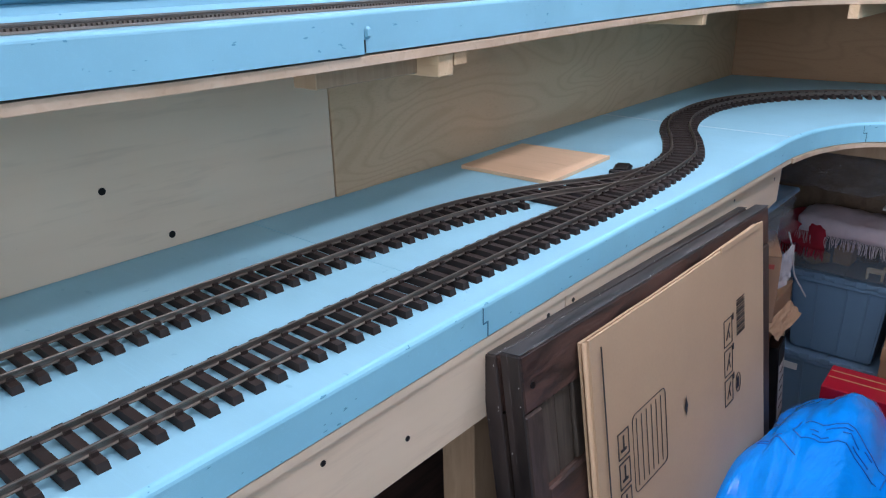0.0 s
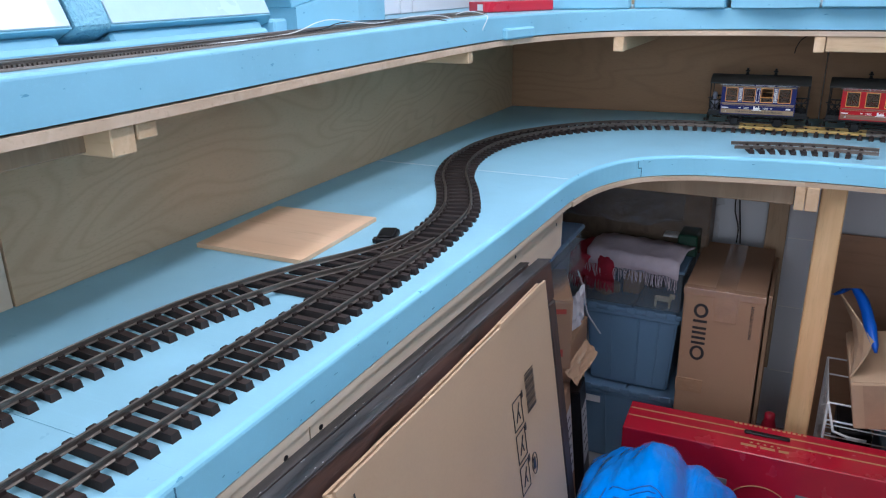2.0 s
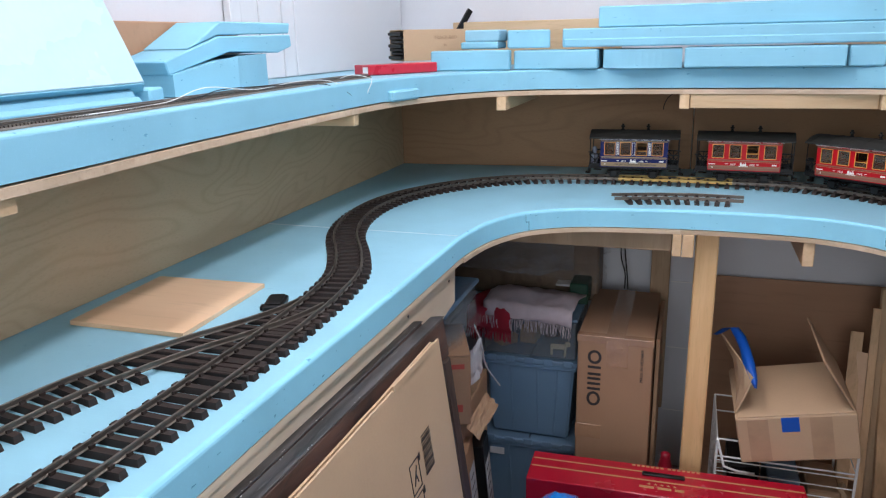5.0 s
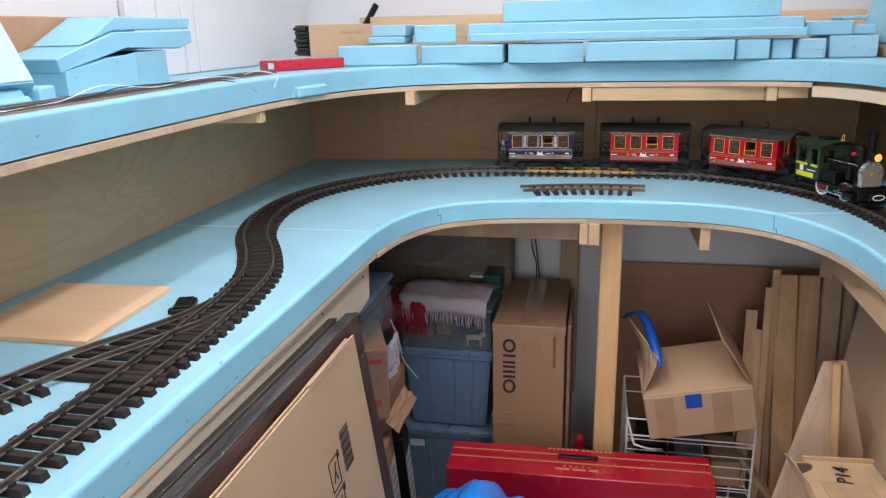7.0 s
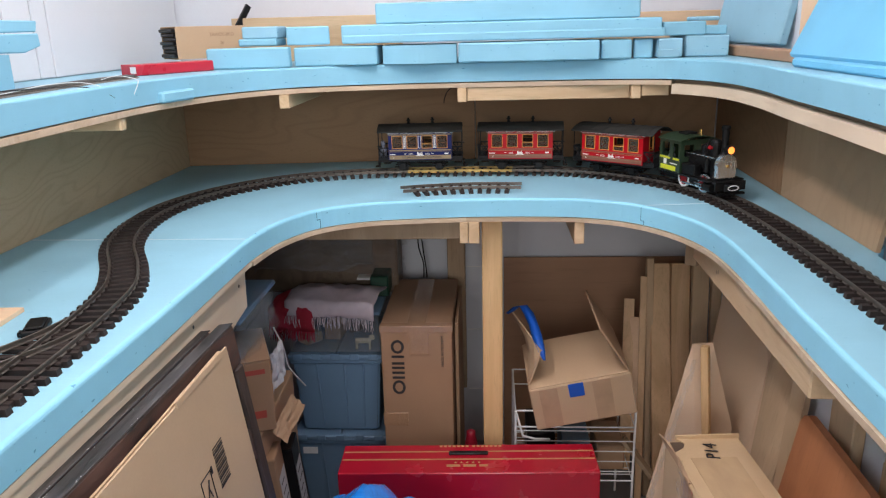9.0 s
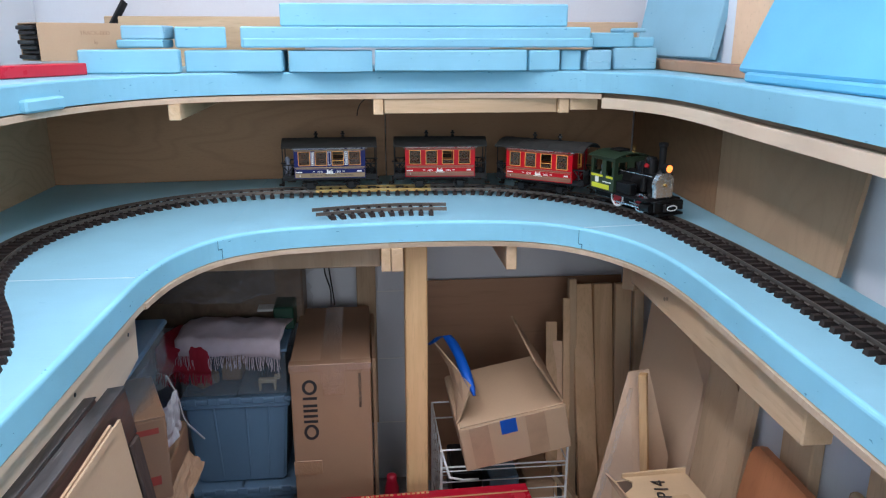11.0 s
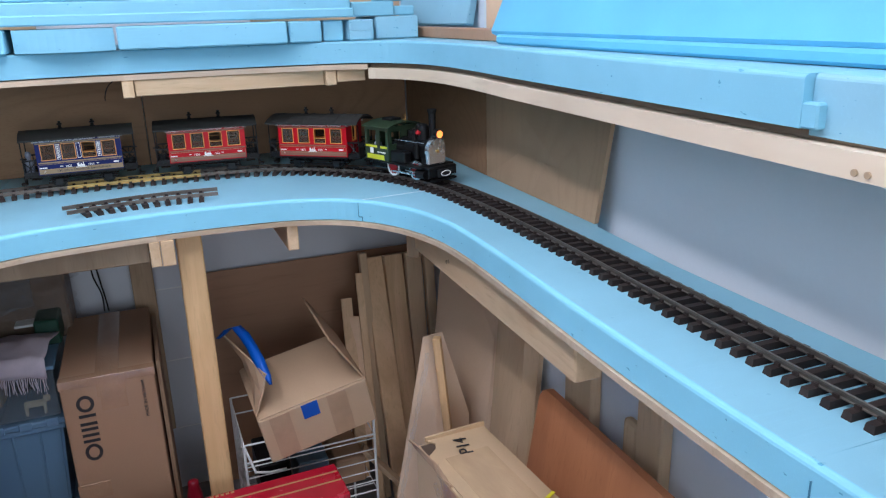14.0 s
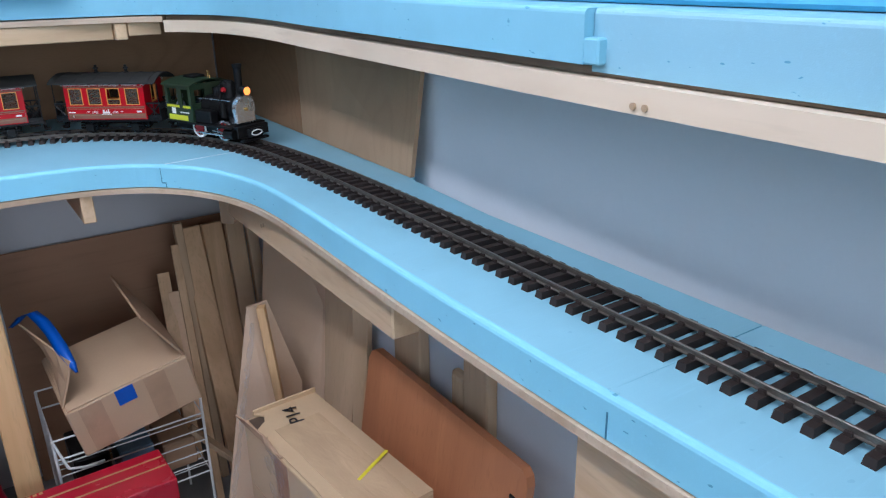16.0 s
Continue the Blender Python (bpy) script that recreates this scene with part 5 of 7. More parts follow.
def marked_carton():
    root = thing("marked_carton", pose(0.632, 0.748, FLOOR, 0, 0, 4), "worn brown carton with torn flaps and tape", "carton")
    w, d, h = 0.083, 0.210, 0.552
    part("sides", box(-w, w, -d, d, 0, h - 0.004, 0.005, None, 2), CARD_PALE, root)
    # Top closed by one long flap; its near corner is torn away over a dark plate that stands in for the shaded inside.
    top = bmesh.new()
    n = 22
    rnd = random.Random(12)
    west, east = [], []
    for i in range(n + 1):
        y = -d + 2 * d * i / n
        rag = rnd.uniform(-0.0022, 0.0022)
        tear = 0.034 * max(0.0, min(1.0, (y - d + 0.052) / 0.018)) * (1 if y < d - 0.012 else 0.45)
        west.append(top.verts.new((-w + 0.004 + rag + tear, y, h + 0.0015 + 0.002 * noise.noise((y * 20, 1, 4)))))
        east.append(top.verts.new((w - 0.002, y, h - 0.001)))
    for i in range(n):
        top.faces.new((west[i], east[i], east[i + 1], west[i + 1]))
    part("top_flap", top, CARD_PALE, root).modifiers.new("thickness", "SOLIDIFY").thickness = 0.003
    part("hollow", box(-w + 0.008, -w + 0.042, d - 0.058, d - 0.008, h - 0.0055, h - 0.0035, 0), plain("carton_inside_shade", (0.10, 0.065, 0.042), 0.9), root, "dark plate painted as shade under the torn corner")
    curl = bmesh.new()
    last = None
    for i in range(15):
        y = d - 0.165 + 0.172 * i / 14
        lift = 0.017 * math.sin(i / 14 * math.pi * 0.62) + rnd.uniform(-0.002, 0.002)
        row = [curl.verts.new((-w - 0.001 + q * (0.006 - 0.016 * (i / 14) ** 2) + rnd.uniform(-0.0012, 0.0012), y, h - 0.004 + lift * q)) for q in (0, 0.5, 1)]
        if last:
            for k in range(2):
                curl.faces.new((last[k], last[k + 1], row[k + 1], row[k]))
        last = row
    part("torn_flap", curl, CARD_DARK, root, "torn frayed flap").modifiers.new("thickness", "SOLIDIFY").thickness = 0.003
    part("raised_edge", box(-w + 0.022, w, d - 0.003, d + 0.002, h - 0.002, h + 0.010, 0.001), CARD_PALE, root)
    part("tape", box(-0.052, 0.046, -0.206, 0.128, h + 0.0012, h + 0.0030, 0.0003), TAPE_CLEAR, root, "wrinkled shiny clear tape")
    for y0, y1, z0 in ((0.020, 0.075, 0.10), (-0.150, -0.095, 0.30)):
        part("side_tape", box(-w - 0.0011, -w - 0.0002, y0, y1, z0, h - 0.008, 0.0003), TAPE, root, "brown parcel tape")
    crease = bmesh.new()
    for y, a, b in ((0.136, 0.38, 0.40), (0.098, 0.33, 0.335), (-0.03, 0.41, 0.43)):
        add_box(crease, -0.0011, 0.0006, y - 0.05, y + 0.05, -0.0006, 0.0006, 0, Matrix.Translation((-w, 0, (a + b) / 2)) @ pose(0, 0, 0, 4, 0, 0))
    part("crease", crease, CARD_DARK, root)
    part("yellow_strap", box(0, 0.096, -0.0035, 0.0035, h + 0.0025, h + 0.0040, 0.0004, pose(-0.008, -0.108, 0, 0, 0, 24)), gloss("yellow_strap_plastic", (0.80, 0.70, 0.03), 0.35), root, "yellow plastic strap")
    text("P14", 0.042, INK, root, pose(0.002, 0.152, h + 0.0036, 0, 0, 80))
    return root


marked_carton()
crumple("torn_film", pose(0.548, 0.86, 0.40, 0, 8, 86), (0.20, 0.05, 0.20), FILM, "torn clear film hanging on the worn carton", "packaging", 9.0, 0.3, 22)

# Cartons and binders in the dark end under the long arm.
BAND_RED = gloss("red_print", (0.40, 0.06, 0.035), 0.5)
low = carton("dark_carton", -0.64, -0.405, 0.93, 1.30, FLOOR, 0.50, "brown carton low under the shelf arm", 2, False, CARD_DARK)
mid = carton("printed_carton", -0.605, -0.395, 0.935, 1.135, 0.502, 0.685, "crushed brown carton with red print and label", 22, True, CARD_BROWN)
part("red_print", box(0.02, 0.05, -0.1012, -0.1002, 0.02, 0.030, 0), BAND_RED, mid)
part("red_print", box(0.055, 0.085, -0.1012, -0.1002, 0.036, 0.055, 0), BAND_RED, mid)
part("red_print", box(0.03, 0.09, -0.1012, -0.1002, 0.148, 0.160, 0), BAND_RED, mid)
part("torn_flap", box(0, 0.10, -0.10, 0.02, 0, 0.004, 0.001, Matrix.Translation((-0.09, -0.02, 0.184)) @ pose(0, 0, 0, 24, -12, 0)), CARD_DARK, mid, "torn raised flap")
# White paper toned to grey: the arm's shadow is put into its colour.
PAPER = plain("crumpled_white_paper", (0.50, 0.50, 0.51), 0.7, 0, 0.05)
sheet = crumple("paper_sheet", pose(-0.385, 1.10, 0.61, 6, -10, 78), (0.07, 0.03, 0.12), PAPER, "crumpled white delivery note on a carton", "paper", 3.0, 0.25, 16)
strip = crumple("loose_flap", pose(-0.365, 1.085, 0.475, -38, -14, 84), (0.14, 0.025, 0.05), CARD_DARK, "torn brown cardboard strip hanging from cartons", "cardboard", 6.0, 0.2, 14)
tub = thing("clear_tub", Matrix.Translation((-0.505, 1.065, 0.70)), "clear plastic tub with a blue lid on the cartons", "tub")
part("body", box(-0.095, 0.095, -0.135, 0.135, 0, 0.088, 0.012, None, 3), CLEAR, tub)
part("lid", box(-0.100, 0.100, -0.140, 0.140, 0.0885, 0.102, 0.004), TOTE_BLUE, tub, "grey-blue lid")
crumple("plastic_sheet", pose(-0.405, 1.03, 0.74, 0, -18, 80), (0.20, 0.06, 0.13), FILM, "cloudy plastic sheet crumpled beside the tub", "packaging", 7.0, 0.35, 22)
cord = [(-0.398, 1.13, 0.70), (-0.385, 1.15, 0.64), (-0.378, 1.16, 0.58), (-0.362, 1.19, 0.53), (-0.350, 1.22, 0.49)]
tagged(part("grey_cord", tube(spline(cord, 0.012), 0.0020, 6), PAPER), "grey cord hanging down beside the cartons", "cord")
for k in range(3):
    file = thing("file_binder", pose(-0.362 + 0.012 * k, 0.925 + 0.095 * k, 0.056, 0, -5, 7), "dark file binder with pale printed spine", "binder", "binders under the shelf")
    part("cover", box(-0.035, 0.0, -0.045, 0.045, 0, 0.40 - 0.03 * k, 0.003), (BLACK, CARD_BROWN, BLACK)[k], file)
    part("spine_label", box(0.0002, 0.0012, -0.034, 0.034, 0.12, 0.34 - 0.03 * k, 0), PAPER, file)
    for q in range(6):
        part("spine_print", box(0.0012, 0.002, -0.024, 0.024 - 0.006 * (q % 3), 0.15 + 0.027 * q, 0.153 + 0.027 * q, 0), INK, file)
tray = thing("blue_crate", pose(-0.335, 1.06, FLOOR, 0, 0, 4), "bright blue plastic tray on the floor", "tray")
BRIGHT_BLUE = plain("bright_blue_plastic", (0.01, 0.09, 0.42), 0.4)
part("body", box(-0.055, 0.045, -0.18, 0.18, 0, 0.100, 0.006), BRIGHT_BLUE, tray)
part("rim", box(-0.060, 0.052, -0.186, 0.186, 0.094, 0.1045, 0.003), BRIGHT_BLUE, tray)


def plastic_bag():
    """A sagging bag: slices along its length, leaning to one side, creased by noise."""
    root = thing("plastic_bag", Matrix.Translation((0, 0, FLOOR)), "big full blue plastic bag, creased and glossy", "bag")
    bm = bmesh.new()
    m, n = 128, 112
    rings = []
    for j in range(m):
        q = j / (m - 1)
        y = 0.14 + 0.80 * q
        close = max(0.02, 1 - abs(2 * q - 1) ** 9) ** 0.45
        cx, w = -0.040 + 0.025 * q, (0.208 + 0.005 * q) * (0.55 + 0.45 * close)
        ridge = (0.515 + 0.06 * math.sin(q * 3.0) - 0.055 * q * q) * close
        ring = []
        for i in range(n):
            a = math.pi * (1 - i / (n - 1))
            u, v = math.copysign(abs(math.cos(a)) ** 0.75, math.cos(a)), math.sin(a) ** 0.75
            fold = 0.034 * noise.noise((u * 1.6 + v, y * 4.0, 2.0)) + 0.026 * abs(noise.noise((u * 1.6 + 1.6 * v, y * 3.2 + u * 3, 5.0))) + 0.005 * abs(noise.noise((u * 4, y * 8.0 - u * 6, v * 4)))
            fold += 0.007 * (1 - abs(noise.noise((u * 1.8 + y * 1.6, v * 1.4 - y * 0.6, 9.0)))) ** 6 + 0.004 * (1 - abs(noise.noise((u * 3.0 - y * 3.0, v * 2.0 + y * 1.0, 3.0)))) ** 7
            fall = 0.24 * max(0.0, u) * v
            ring.append(bm.verts.new((cx + (w + fold) * u - 0.115 * v * (1 - 0.3 * v), y + 0.03 * v * (q - 0.3) + fold * 0.5, max(0.0, (ridge + fold) * v * (1 - fall)))))
        rings.append(ring)
    for a, b in zip(rings, rings[1:]):
        for k in range(n - 1):
            bm.faces.new((a[k], a[k + 1], b[k + 1], b[k]))
    bm.faces.new(rings[0]), bm.faces.new(rings[-1][::-1])
    lines = [[rings[j][i].co.copy() for j, i in run] for run in (
        [(58, k) for k in range(48, 66)], [(58 + k, 66) for k in range(0, 9)], [(66, k) for k in range(66, 48, -1)], [(66 - k, 48) for k in range(0, 9)],
        [(60, k) for k in range(52, 56)], [(60, k) for k in range(58, 63)], [(62, k) for k in range(51, 54)], [(62, k) for k in range(56, 60)], [(64, k) for k in range(54, 58)], [(64, k) for k in range(60, 63)], [(50, k) for k in range(40, 52)], [(52, k) for k in range(40, 48)], [(72, k) for k in range(68, 78)])]
    part("bag", bm, BAG, root, smooth=True)
    marking = gloss("dark_blue_bag_print", (0.002, 0.085, 0.42), 0.3)
    for run in lines:
        part("printed_mark", tube([p + Vector((0.0006, -0.0004, 0.0010)) for p in run], 0.0012, 5), marking, root)
    return root


plastic_bag()
cable = [(-0.090, 1.79, 0.93), (-0.088, 1.785, 0.80), (-0.080, 1.78, 0.72), (-0.070, 1.775, 0.64), (-0.066, 1.76, 0.606)]
tagged(part("black_cable", tube(spline(cable, 0.02), 0.0022, 6), BLACK), "thin black cable hanging down the wall", "cable")
cable = [(-0.088, 1.79, 0.93), (-0.092, 1.785, 0.80), (-0.094, 1.78, 0.72), (-0.078, 1.775, 0.66), (-0.078, 1.76, 0.606)]
tagged(part("black_cable", tube(spline(cable, 0.02), 0.0022, 6), BLACK), "thin black cable hanging down the wall", "cable")
for z in (0.62, 0.39, 0.16):
    timber("wall_joint", box(0.062, 0.185, BACK + 0.010, BACK + 0.0125, z, z + 0.003, 0), WHITE, "pale mortar line in the painted wall", "joint")

# ---- things on the decks ----
TOP = 1.318
SCRAPS = "foam offcuts stacked on the upper shelf"


def foam_piece(x0, x1, y0, y1, z0, z1, material, label="blue foam offcut stacked on the shelf", at=None, bevel=0.003, group=SCRAPS):
    return tagged(part("foam_offcut", box(x0, x1, y0, y1, z0, z1, bevel), material, None, "", at), label, "foam", group)


e = 0.001
rows = [(-0.565, -0.360, 1.330, 1.372, 0.050, FOAM), (-0.356, -0.142, 1.380, 1.52, 0.047, FOAM), (0.067, 0.421, 1.385, 1.55, 0.048, FOAM),
        (0.424, 0.500, 1.40, 1.52, 0.047, FOAM), (0.515, 0.562, 1.415, 1.50, 0.047, FOAM), (0.565, 0.625, 1.400, 1.50, 0.047, FOAM_PALE), (0.640, 0.748, 1.425, 1.60, 0.052, FOAM_PALE)]
for i, (x0, x1, y0, y1, h, m) in enumerate(rows):
    w, d = (x1 - x0) / 2, (y1 - y0) / 2
    foam_piece(-w, w, -d, d, 0, h, m, "blue foam offcut lying in a stack", pose((x0 + x1) / 2, (y0 + y1) / 2, TOP + e, 0, 0, (6, 0, -1, 3, -8, 4, 1)[i]))
foam_piece(0.566, 0.622, 1.393, 1.398, TOP + e, TOP + 0.024, FOAM_PALE, "pale foam lip of a cut piece")
curved = [(-0.130, 1.56), (0.055, 1.56)] + [(0.060 - 0.19 * k / 12, 1.405 - 0.022 * math.sin(k / 12 * math.pi)) for k in range(13)]
tagged(part("foam_offcut", prism(curved, TOP + e, TOP + 0.047), FOAM), "blue foam offcut with a curved face", "foam", SCRAPS)
foam_piece(-0.235, 0.575, 1.405, 1.60, TOP + 0.054, TOP + 0.100, FOAM, "long blue foam strip lying on the stack")
foam_piece(-0.230, 0.582, 1.398, 1.404, TOP + 0.054, TOP + 0.075, FOAM, "rebated lip of a long foam strip")
foam_piece(-0.148, 0.525, 1.43, 1.66, TOP + 0.101, TOP + 0.152, FOAM, "broad blue foam board on top of the stack")
foam_piece(-0.05, 0.045, -0.04, 0.04, 0, 0.030, FOAM_PALE, "small foam block on the stack", pose(-0.445, 1.45, TOP + 0.072, 0, 0, -3))
foam_piece(-0.055, 0.048, -0.04, 0.04, 0, 0.018, FOAM, "small foam slab on the stack", pose(-0.450, 1.445, TOP + 0.0535, 0, 0, -3))
foam_piece(-0.055, 0.055, -0.05, 0.05, 0, 0.046, FOAM, "foam block with a notch on the stack", pose(-0.335, 1.46, TOP + 0.0535, 0, 0, 14))
foam_piece(0.583, 0.690, 1.43, 1.58, TOP + 0.054, TOP + 0.088, FOAM, "foam block on the end of the stack")
foam_piece(0.660, 0.745, 1.44, 1.60, TOP + 0.0545, TOP + 0.077, FOAM, "thin foam slab on the end of the stack")
foam_piece(0.672, 0.728, 1.45, 1.56, TOP + 0.0885, TOP + 0.099, FOAM_PALE, "thin foam scrap on the end of the stack")

# Planks at the back of the upper shelf.
tagged(part("plank", box(-0.64, -0.12, 1.765, 1.797, 1.318, 1.448, 0.002), PINE_X), "pine plank on edge against the wall", "plank", "planks behind the foam")
tagged(part("plank", box(0.40, 0.82, 1.765, 1.797, 1.318, 1.436, 0.002), PLY_THIN), "brown plank on edge against the wall", "plank", "planks behind the foam")
tagged(part("dark_batten", bar_between((-0.665, 1.70, TOP + 0.001), (-0.59, 1.79, 1.485), 0.010, 0.018), BLACK), "short black plastic strip leaning on the wall", "strip")
tagged(part("plank", box(-0.832, -0.805, 0.40, 0.815, TOP + 0.001, TOP + 0.122, 0.002), BROWN_BOARD), "brown plywood strip standing by the wall", "plank")
timber("wall_panel", box(-0.856, -0.838, 0.845, 0.885, TOP + 0.001, 2.2, 0.002), WALL_WHITE, "white painted panelling on the wall above the shelf", "wall")
for y0, y1 in ((0.888, 0.958), (0.962, 1.06), (1.064, 1.12), (1.124, 1.84)):
    timber("wall_panel", box(-0.856, -0.842, y0, y1, TOP + 0.001, 2.2, 0.002), WALL_WHITE, "white painted panelling on the wall above the shelf", "wall")

# Long red box and a carton of roadbed strips.
RED_TIN = gloss("red_card", (0.52, 0.015, 0.035), 0.3, 0, 0.3)
redbox = thing("red_long_box", pose(-0.608, 1.230, TOP + e, 0, 0, 58), "long thin red box with a white label", "box")
part("body", box(-0.12, 0.09, -0.03, 0.03, 0, 0.024, 0.002), RED_TIN, redbox)
part("end_cap", box(-0.1225, -0.1205, -0.030, 0.030, 0, 0.024, 0.0006), RED_TIN, redbox, "red end cap")
part("printed_label", box(-0.1232, -0.1224, -0.028, -0.006, 0.005, 0.019, 0), WHITE, redbox, "white printed end label")
bed = thing("roadbed_carton", pose(-0.624, 1.478, TOP + 0.0255, 0, 0, 44), "open brown carton of black roadbed strips", "carton")
for x0, x1, y0, y1, z0, z1 in ((-0.095, 0.105, -0.05, -0.047, 0, 0.082), (-0.095, 0.105, 0.047, 0.05, 0, 0.082), (-0.095, 0.105, -0.047, 0.047, 0, 0.003), (-0.095, 0.105, -0.047, 0.047, 0.079, 0.082)):
    part("panel", box(x0, x1, y0, y1, z0, z1, 0.001), CARD, bed)
for k in range(7):
    part("roadbed_strip", box(-0.103 + 0.004 * (k * 5 % 3), 0.10, -0.045, 0.045, 0.0042 + 0.0105 * k, 0.0132 + 0.0105 * k, 0.002), BLACK, bed, "black foam strip")
text("TRACK-BED", 0.013, CARD_DARK, bed, Matrix.Translation((0.03, -0.0505, 0.060)) @ pose(0, 0, 0, 90, 0, 0))
text("by", 0.010, CARD_DARK, bed, Matrix.Translation((0.03, -0.0505, 0.040)) @ pose(0, 0, 0, 90, 0, 0))
part("printed_mark", box(-0.01, 0.075, -0.0507, -0.0500, 0.016, 0.024, 0), CARD_DARK, bed)

# Big foam boards at the long arm: glossy-faced slabs leaning back on a thin sheet, a rough strip between them, and offcuts.
# Glossy foam whose base is whitened to carry part of the reflected highlight.
SHEEN_SKIN = plain("sheen_paled_skin", (0.43, 0.635, 0.73), 0.26, 0, 0.05, 6.0, 60.0, 0.35, 0.4)
ROUGH_FOAM = foam("rough_sawn_foam", (0.20, 0.47, 0.60), 0.8, 0.9)
rough_nodes, rough_links = ROUGH_FOAM.node_tree.nodes, ROUGH_FOAM.node_tree.links
bump(rough_nodes, rough_links, rough_nodes["Principled BSDF"], noise_node(rough_nodes, rough_links, coords(rough_nodes, rough_links), 160.0, 3), 0.9, 0.006)


def yz_prism(outline, x0, x1):
    """A slab from an outline [(y, z), ...], between two x."""
    bm = bmesh.new()
    a, b = [bm.verts.new((x0, y, z)) for y, z in outline], [bm.verts.new((x1, y, z)) for y, z in outline]
    bm.faces.new(a), bm.faces.new(b[::-1])
    for i in range(len(a)):
        j = (i + 1) % len(a)
        bm.faces.new((a[i], a[j], b[j], b[i]))
    bmesh.ops.recalc_face_normals(bm, faces=bm.faces[:])
    bmesh.ops.bevel(bm, geom=bm.edges[:], offset=0.002, segments=1, affect="EDGES")
    return bm


foam_piece(-0.835, -0.646, -0.95, 0.318, TOP + e, TOP + 0.013, FOAM, "thin blue foam sheet lying under leaning slabs", None, 0.005)
for y0, y1, cut, label in ((0.046, 0.330, 0.052, "pale glossy-faced blue foam slab leaning on the wall"), (-0.70, -0.006, 0.0, "long pale glossy-faced blue foam slab leaning on the wall")):
    slab = thing("glossy_faced_board", pose(-0.652, 0, TOP + 0.030, 0, -25, 0), label, "foam", SCRAPS)
    part("core", prism([(0, y0), (0, y1), (-0.058, y1 + cut), (-0.058, y0)], 0, 0.20), FOAM, slab)
    part("glossy_face", box(0.0002, 0.0020, y0 + 0.001, y1 - 0.001, 0.002, 0.20, 0.0008), SHEEN_SKIN, slab, "glossy foam face, paled for its sheen")
    part("foot", box(-0.050, -0.012, y0 + 0.004, y1 - 0.012, -0.022, -0.0005, 0.004), FOAM, slab, "rebated foot of the slab")
tagged(part("foam_offcut", box(-0.055, 0.007, -0.003, 0.043, -0.004, 0.20, 0.004), ROUGH_FOAM, None, "", pose(-0.652, 0, TOP + 0.030, 0, -25, 0)), "rough-sawn blue foam strip between glossy-faced slabs", "foam", SCRAPS)
STACKED = "tipped foam offcuts by the small track"
tagged(part("foam_offcut", yz_prism([(0.455, 1.353), (0.447, 1.375), (0.600, 1.413), (0.850, 1.415), (0.853, 1.392), (0.80, 1.3805), (0.63, 1.386)], -0.80, -0.705), FOAM), "thick blue foam slab tipped on another", "foam", STACKED)
tagged(part("foam_offcut", yz_prism([(0.512, 1.3925), (0.611, 1.438), (0.857, 1.438), (0.850, 1.4175), (0.60, 1.4145)], -0.80, -0.708), FOAM), "blue foam slab with a slanted end on a tipped slab", "foam", STACKED)
curved = [(-0.666, 0.592), (-0.672, 0.63), (-0.682, 0.68), (-0.700, 0.742), (-0.80, 0.742), (-0.80, 0.457), (-0.700, 0.457)]
bm = prism(curved, TOP + e, TOP + 0.062)
for v in bm.verts:
    if v.co.z > TOP + 0.03:
        v.co.z = min(1.3795, 1.354 + 0.19 * (v.co.y - 0.455))
tagged(part("foam_offcut", bm, FOAM), "blue foam offcut with a curved face on the shelf", "foam", STACKED)
foam_piece(-0.03, 0.03, -0.03, 0.03, 0, 0.02, FOAM, "small foam scrap on the shelf", pose(-0.705, 0.375, TOP + e, 0, 0, 20))

# Boards at the other arm.
foam_piece(0.715, 0.86, -1.4, 0.925, TOP + e, TOP + 0.018, FOAM_DEEP, "thin blue foam board lying along the shelf", None, 0.004)
foam_piece(-0.0, 0.05, -1.15, 1.15, 0, 0.24, FOAM_DEEP, "large smooth blue foam board leaning on the wall", pose(0.722, -0.185, TOP + 0.020, 0, 24, 0), 0.004)
foam_piece(0, 0.022, -0.16, 0.16, 0, 0.20, FOAM_PALE, "pale foam board standing in the corner", pose(0.80, 1.48, TOP + 0.030, 0, 12, 12))
tagged(part("brown_strip", box(0.765, 0.80, 0.96, 1.60, TOP + e, TOP + 0.025, 0.002), BROWN_BOARD), "dark brown timber strip on the shelf", "strip")
tagged(part("plank", box(0.845, 0.868, 0.86, 1.24, TOP + e, TOP + 0.19, 0.002), PLY_THIN), "brown plywood piece standing by the wall", "plank")

# Narrow-gauge track along the upper shelf with its feed wires.
UPPER_TRACK = spline([(-0.625, -1.5, 0), (-0.615, -0.5, 0), (-0.602, 0.0, 0), (-0.608, 0.28, 0), (-0.628, 0.62, 0), (-0.634, 0.86, 0), (-0.622, 1.03, 0)], 0.01)
TIE_GREY = plain("grey_brown_tie", (0.10, 0.085, 0.07), 0.7, 0, 0.2, 30.0, 300.0, 0.2)
tiny = thing("small_track", Matrix.Identity(4), "small weathered track laid along the upper shelf", "model track")
line = [(p.x, p.y) for p in UPPER_TRACK]
for s in (1, -1):
    pts = [(x, y, TOP + 0.0075) for x, y in offset(line, s * 0.0085)]
    part("rail", tube(pts, 0.0016, 5), RAIL, tiny)
bed_l, bed_r = offset(line, 0.018), offset(line, -0.018)
bm = bmesh.new()
strip = [[bm.verts.new((*a, TOP + 0.0005)), bm.verts.new((*b, TOP + 0.0005)), bm.verts.new((b[0], b[1], TOP + 0.003)), bm.verts.new((a[0], a[1], TOP + 0.003))] for a, b in zip(bed_l, bed_r)]
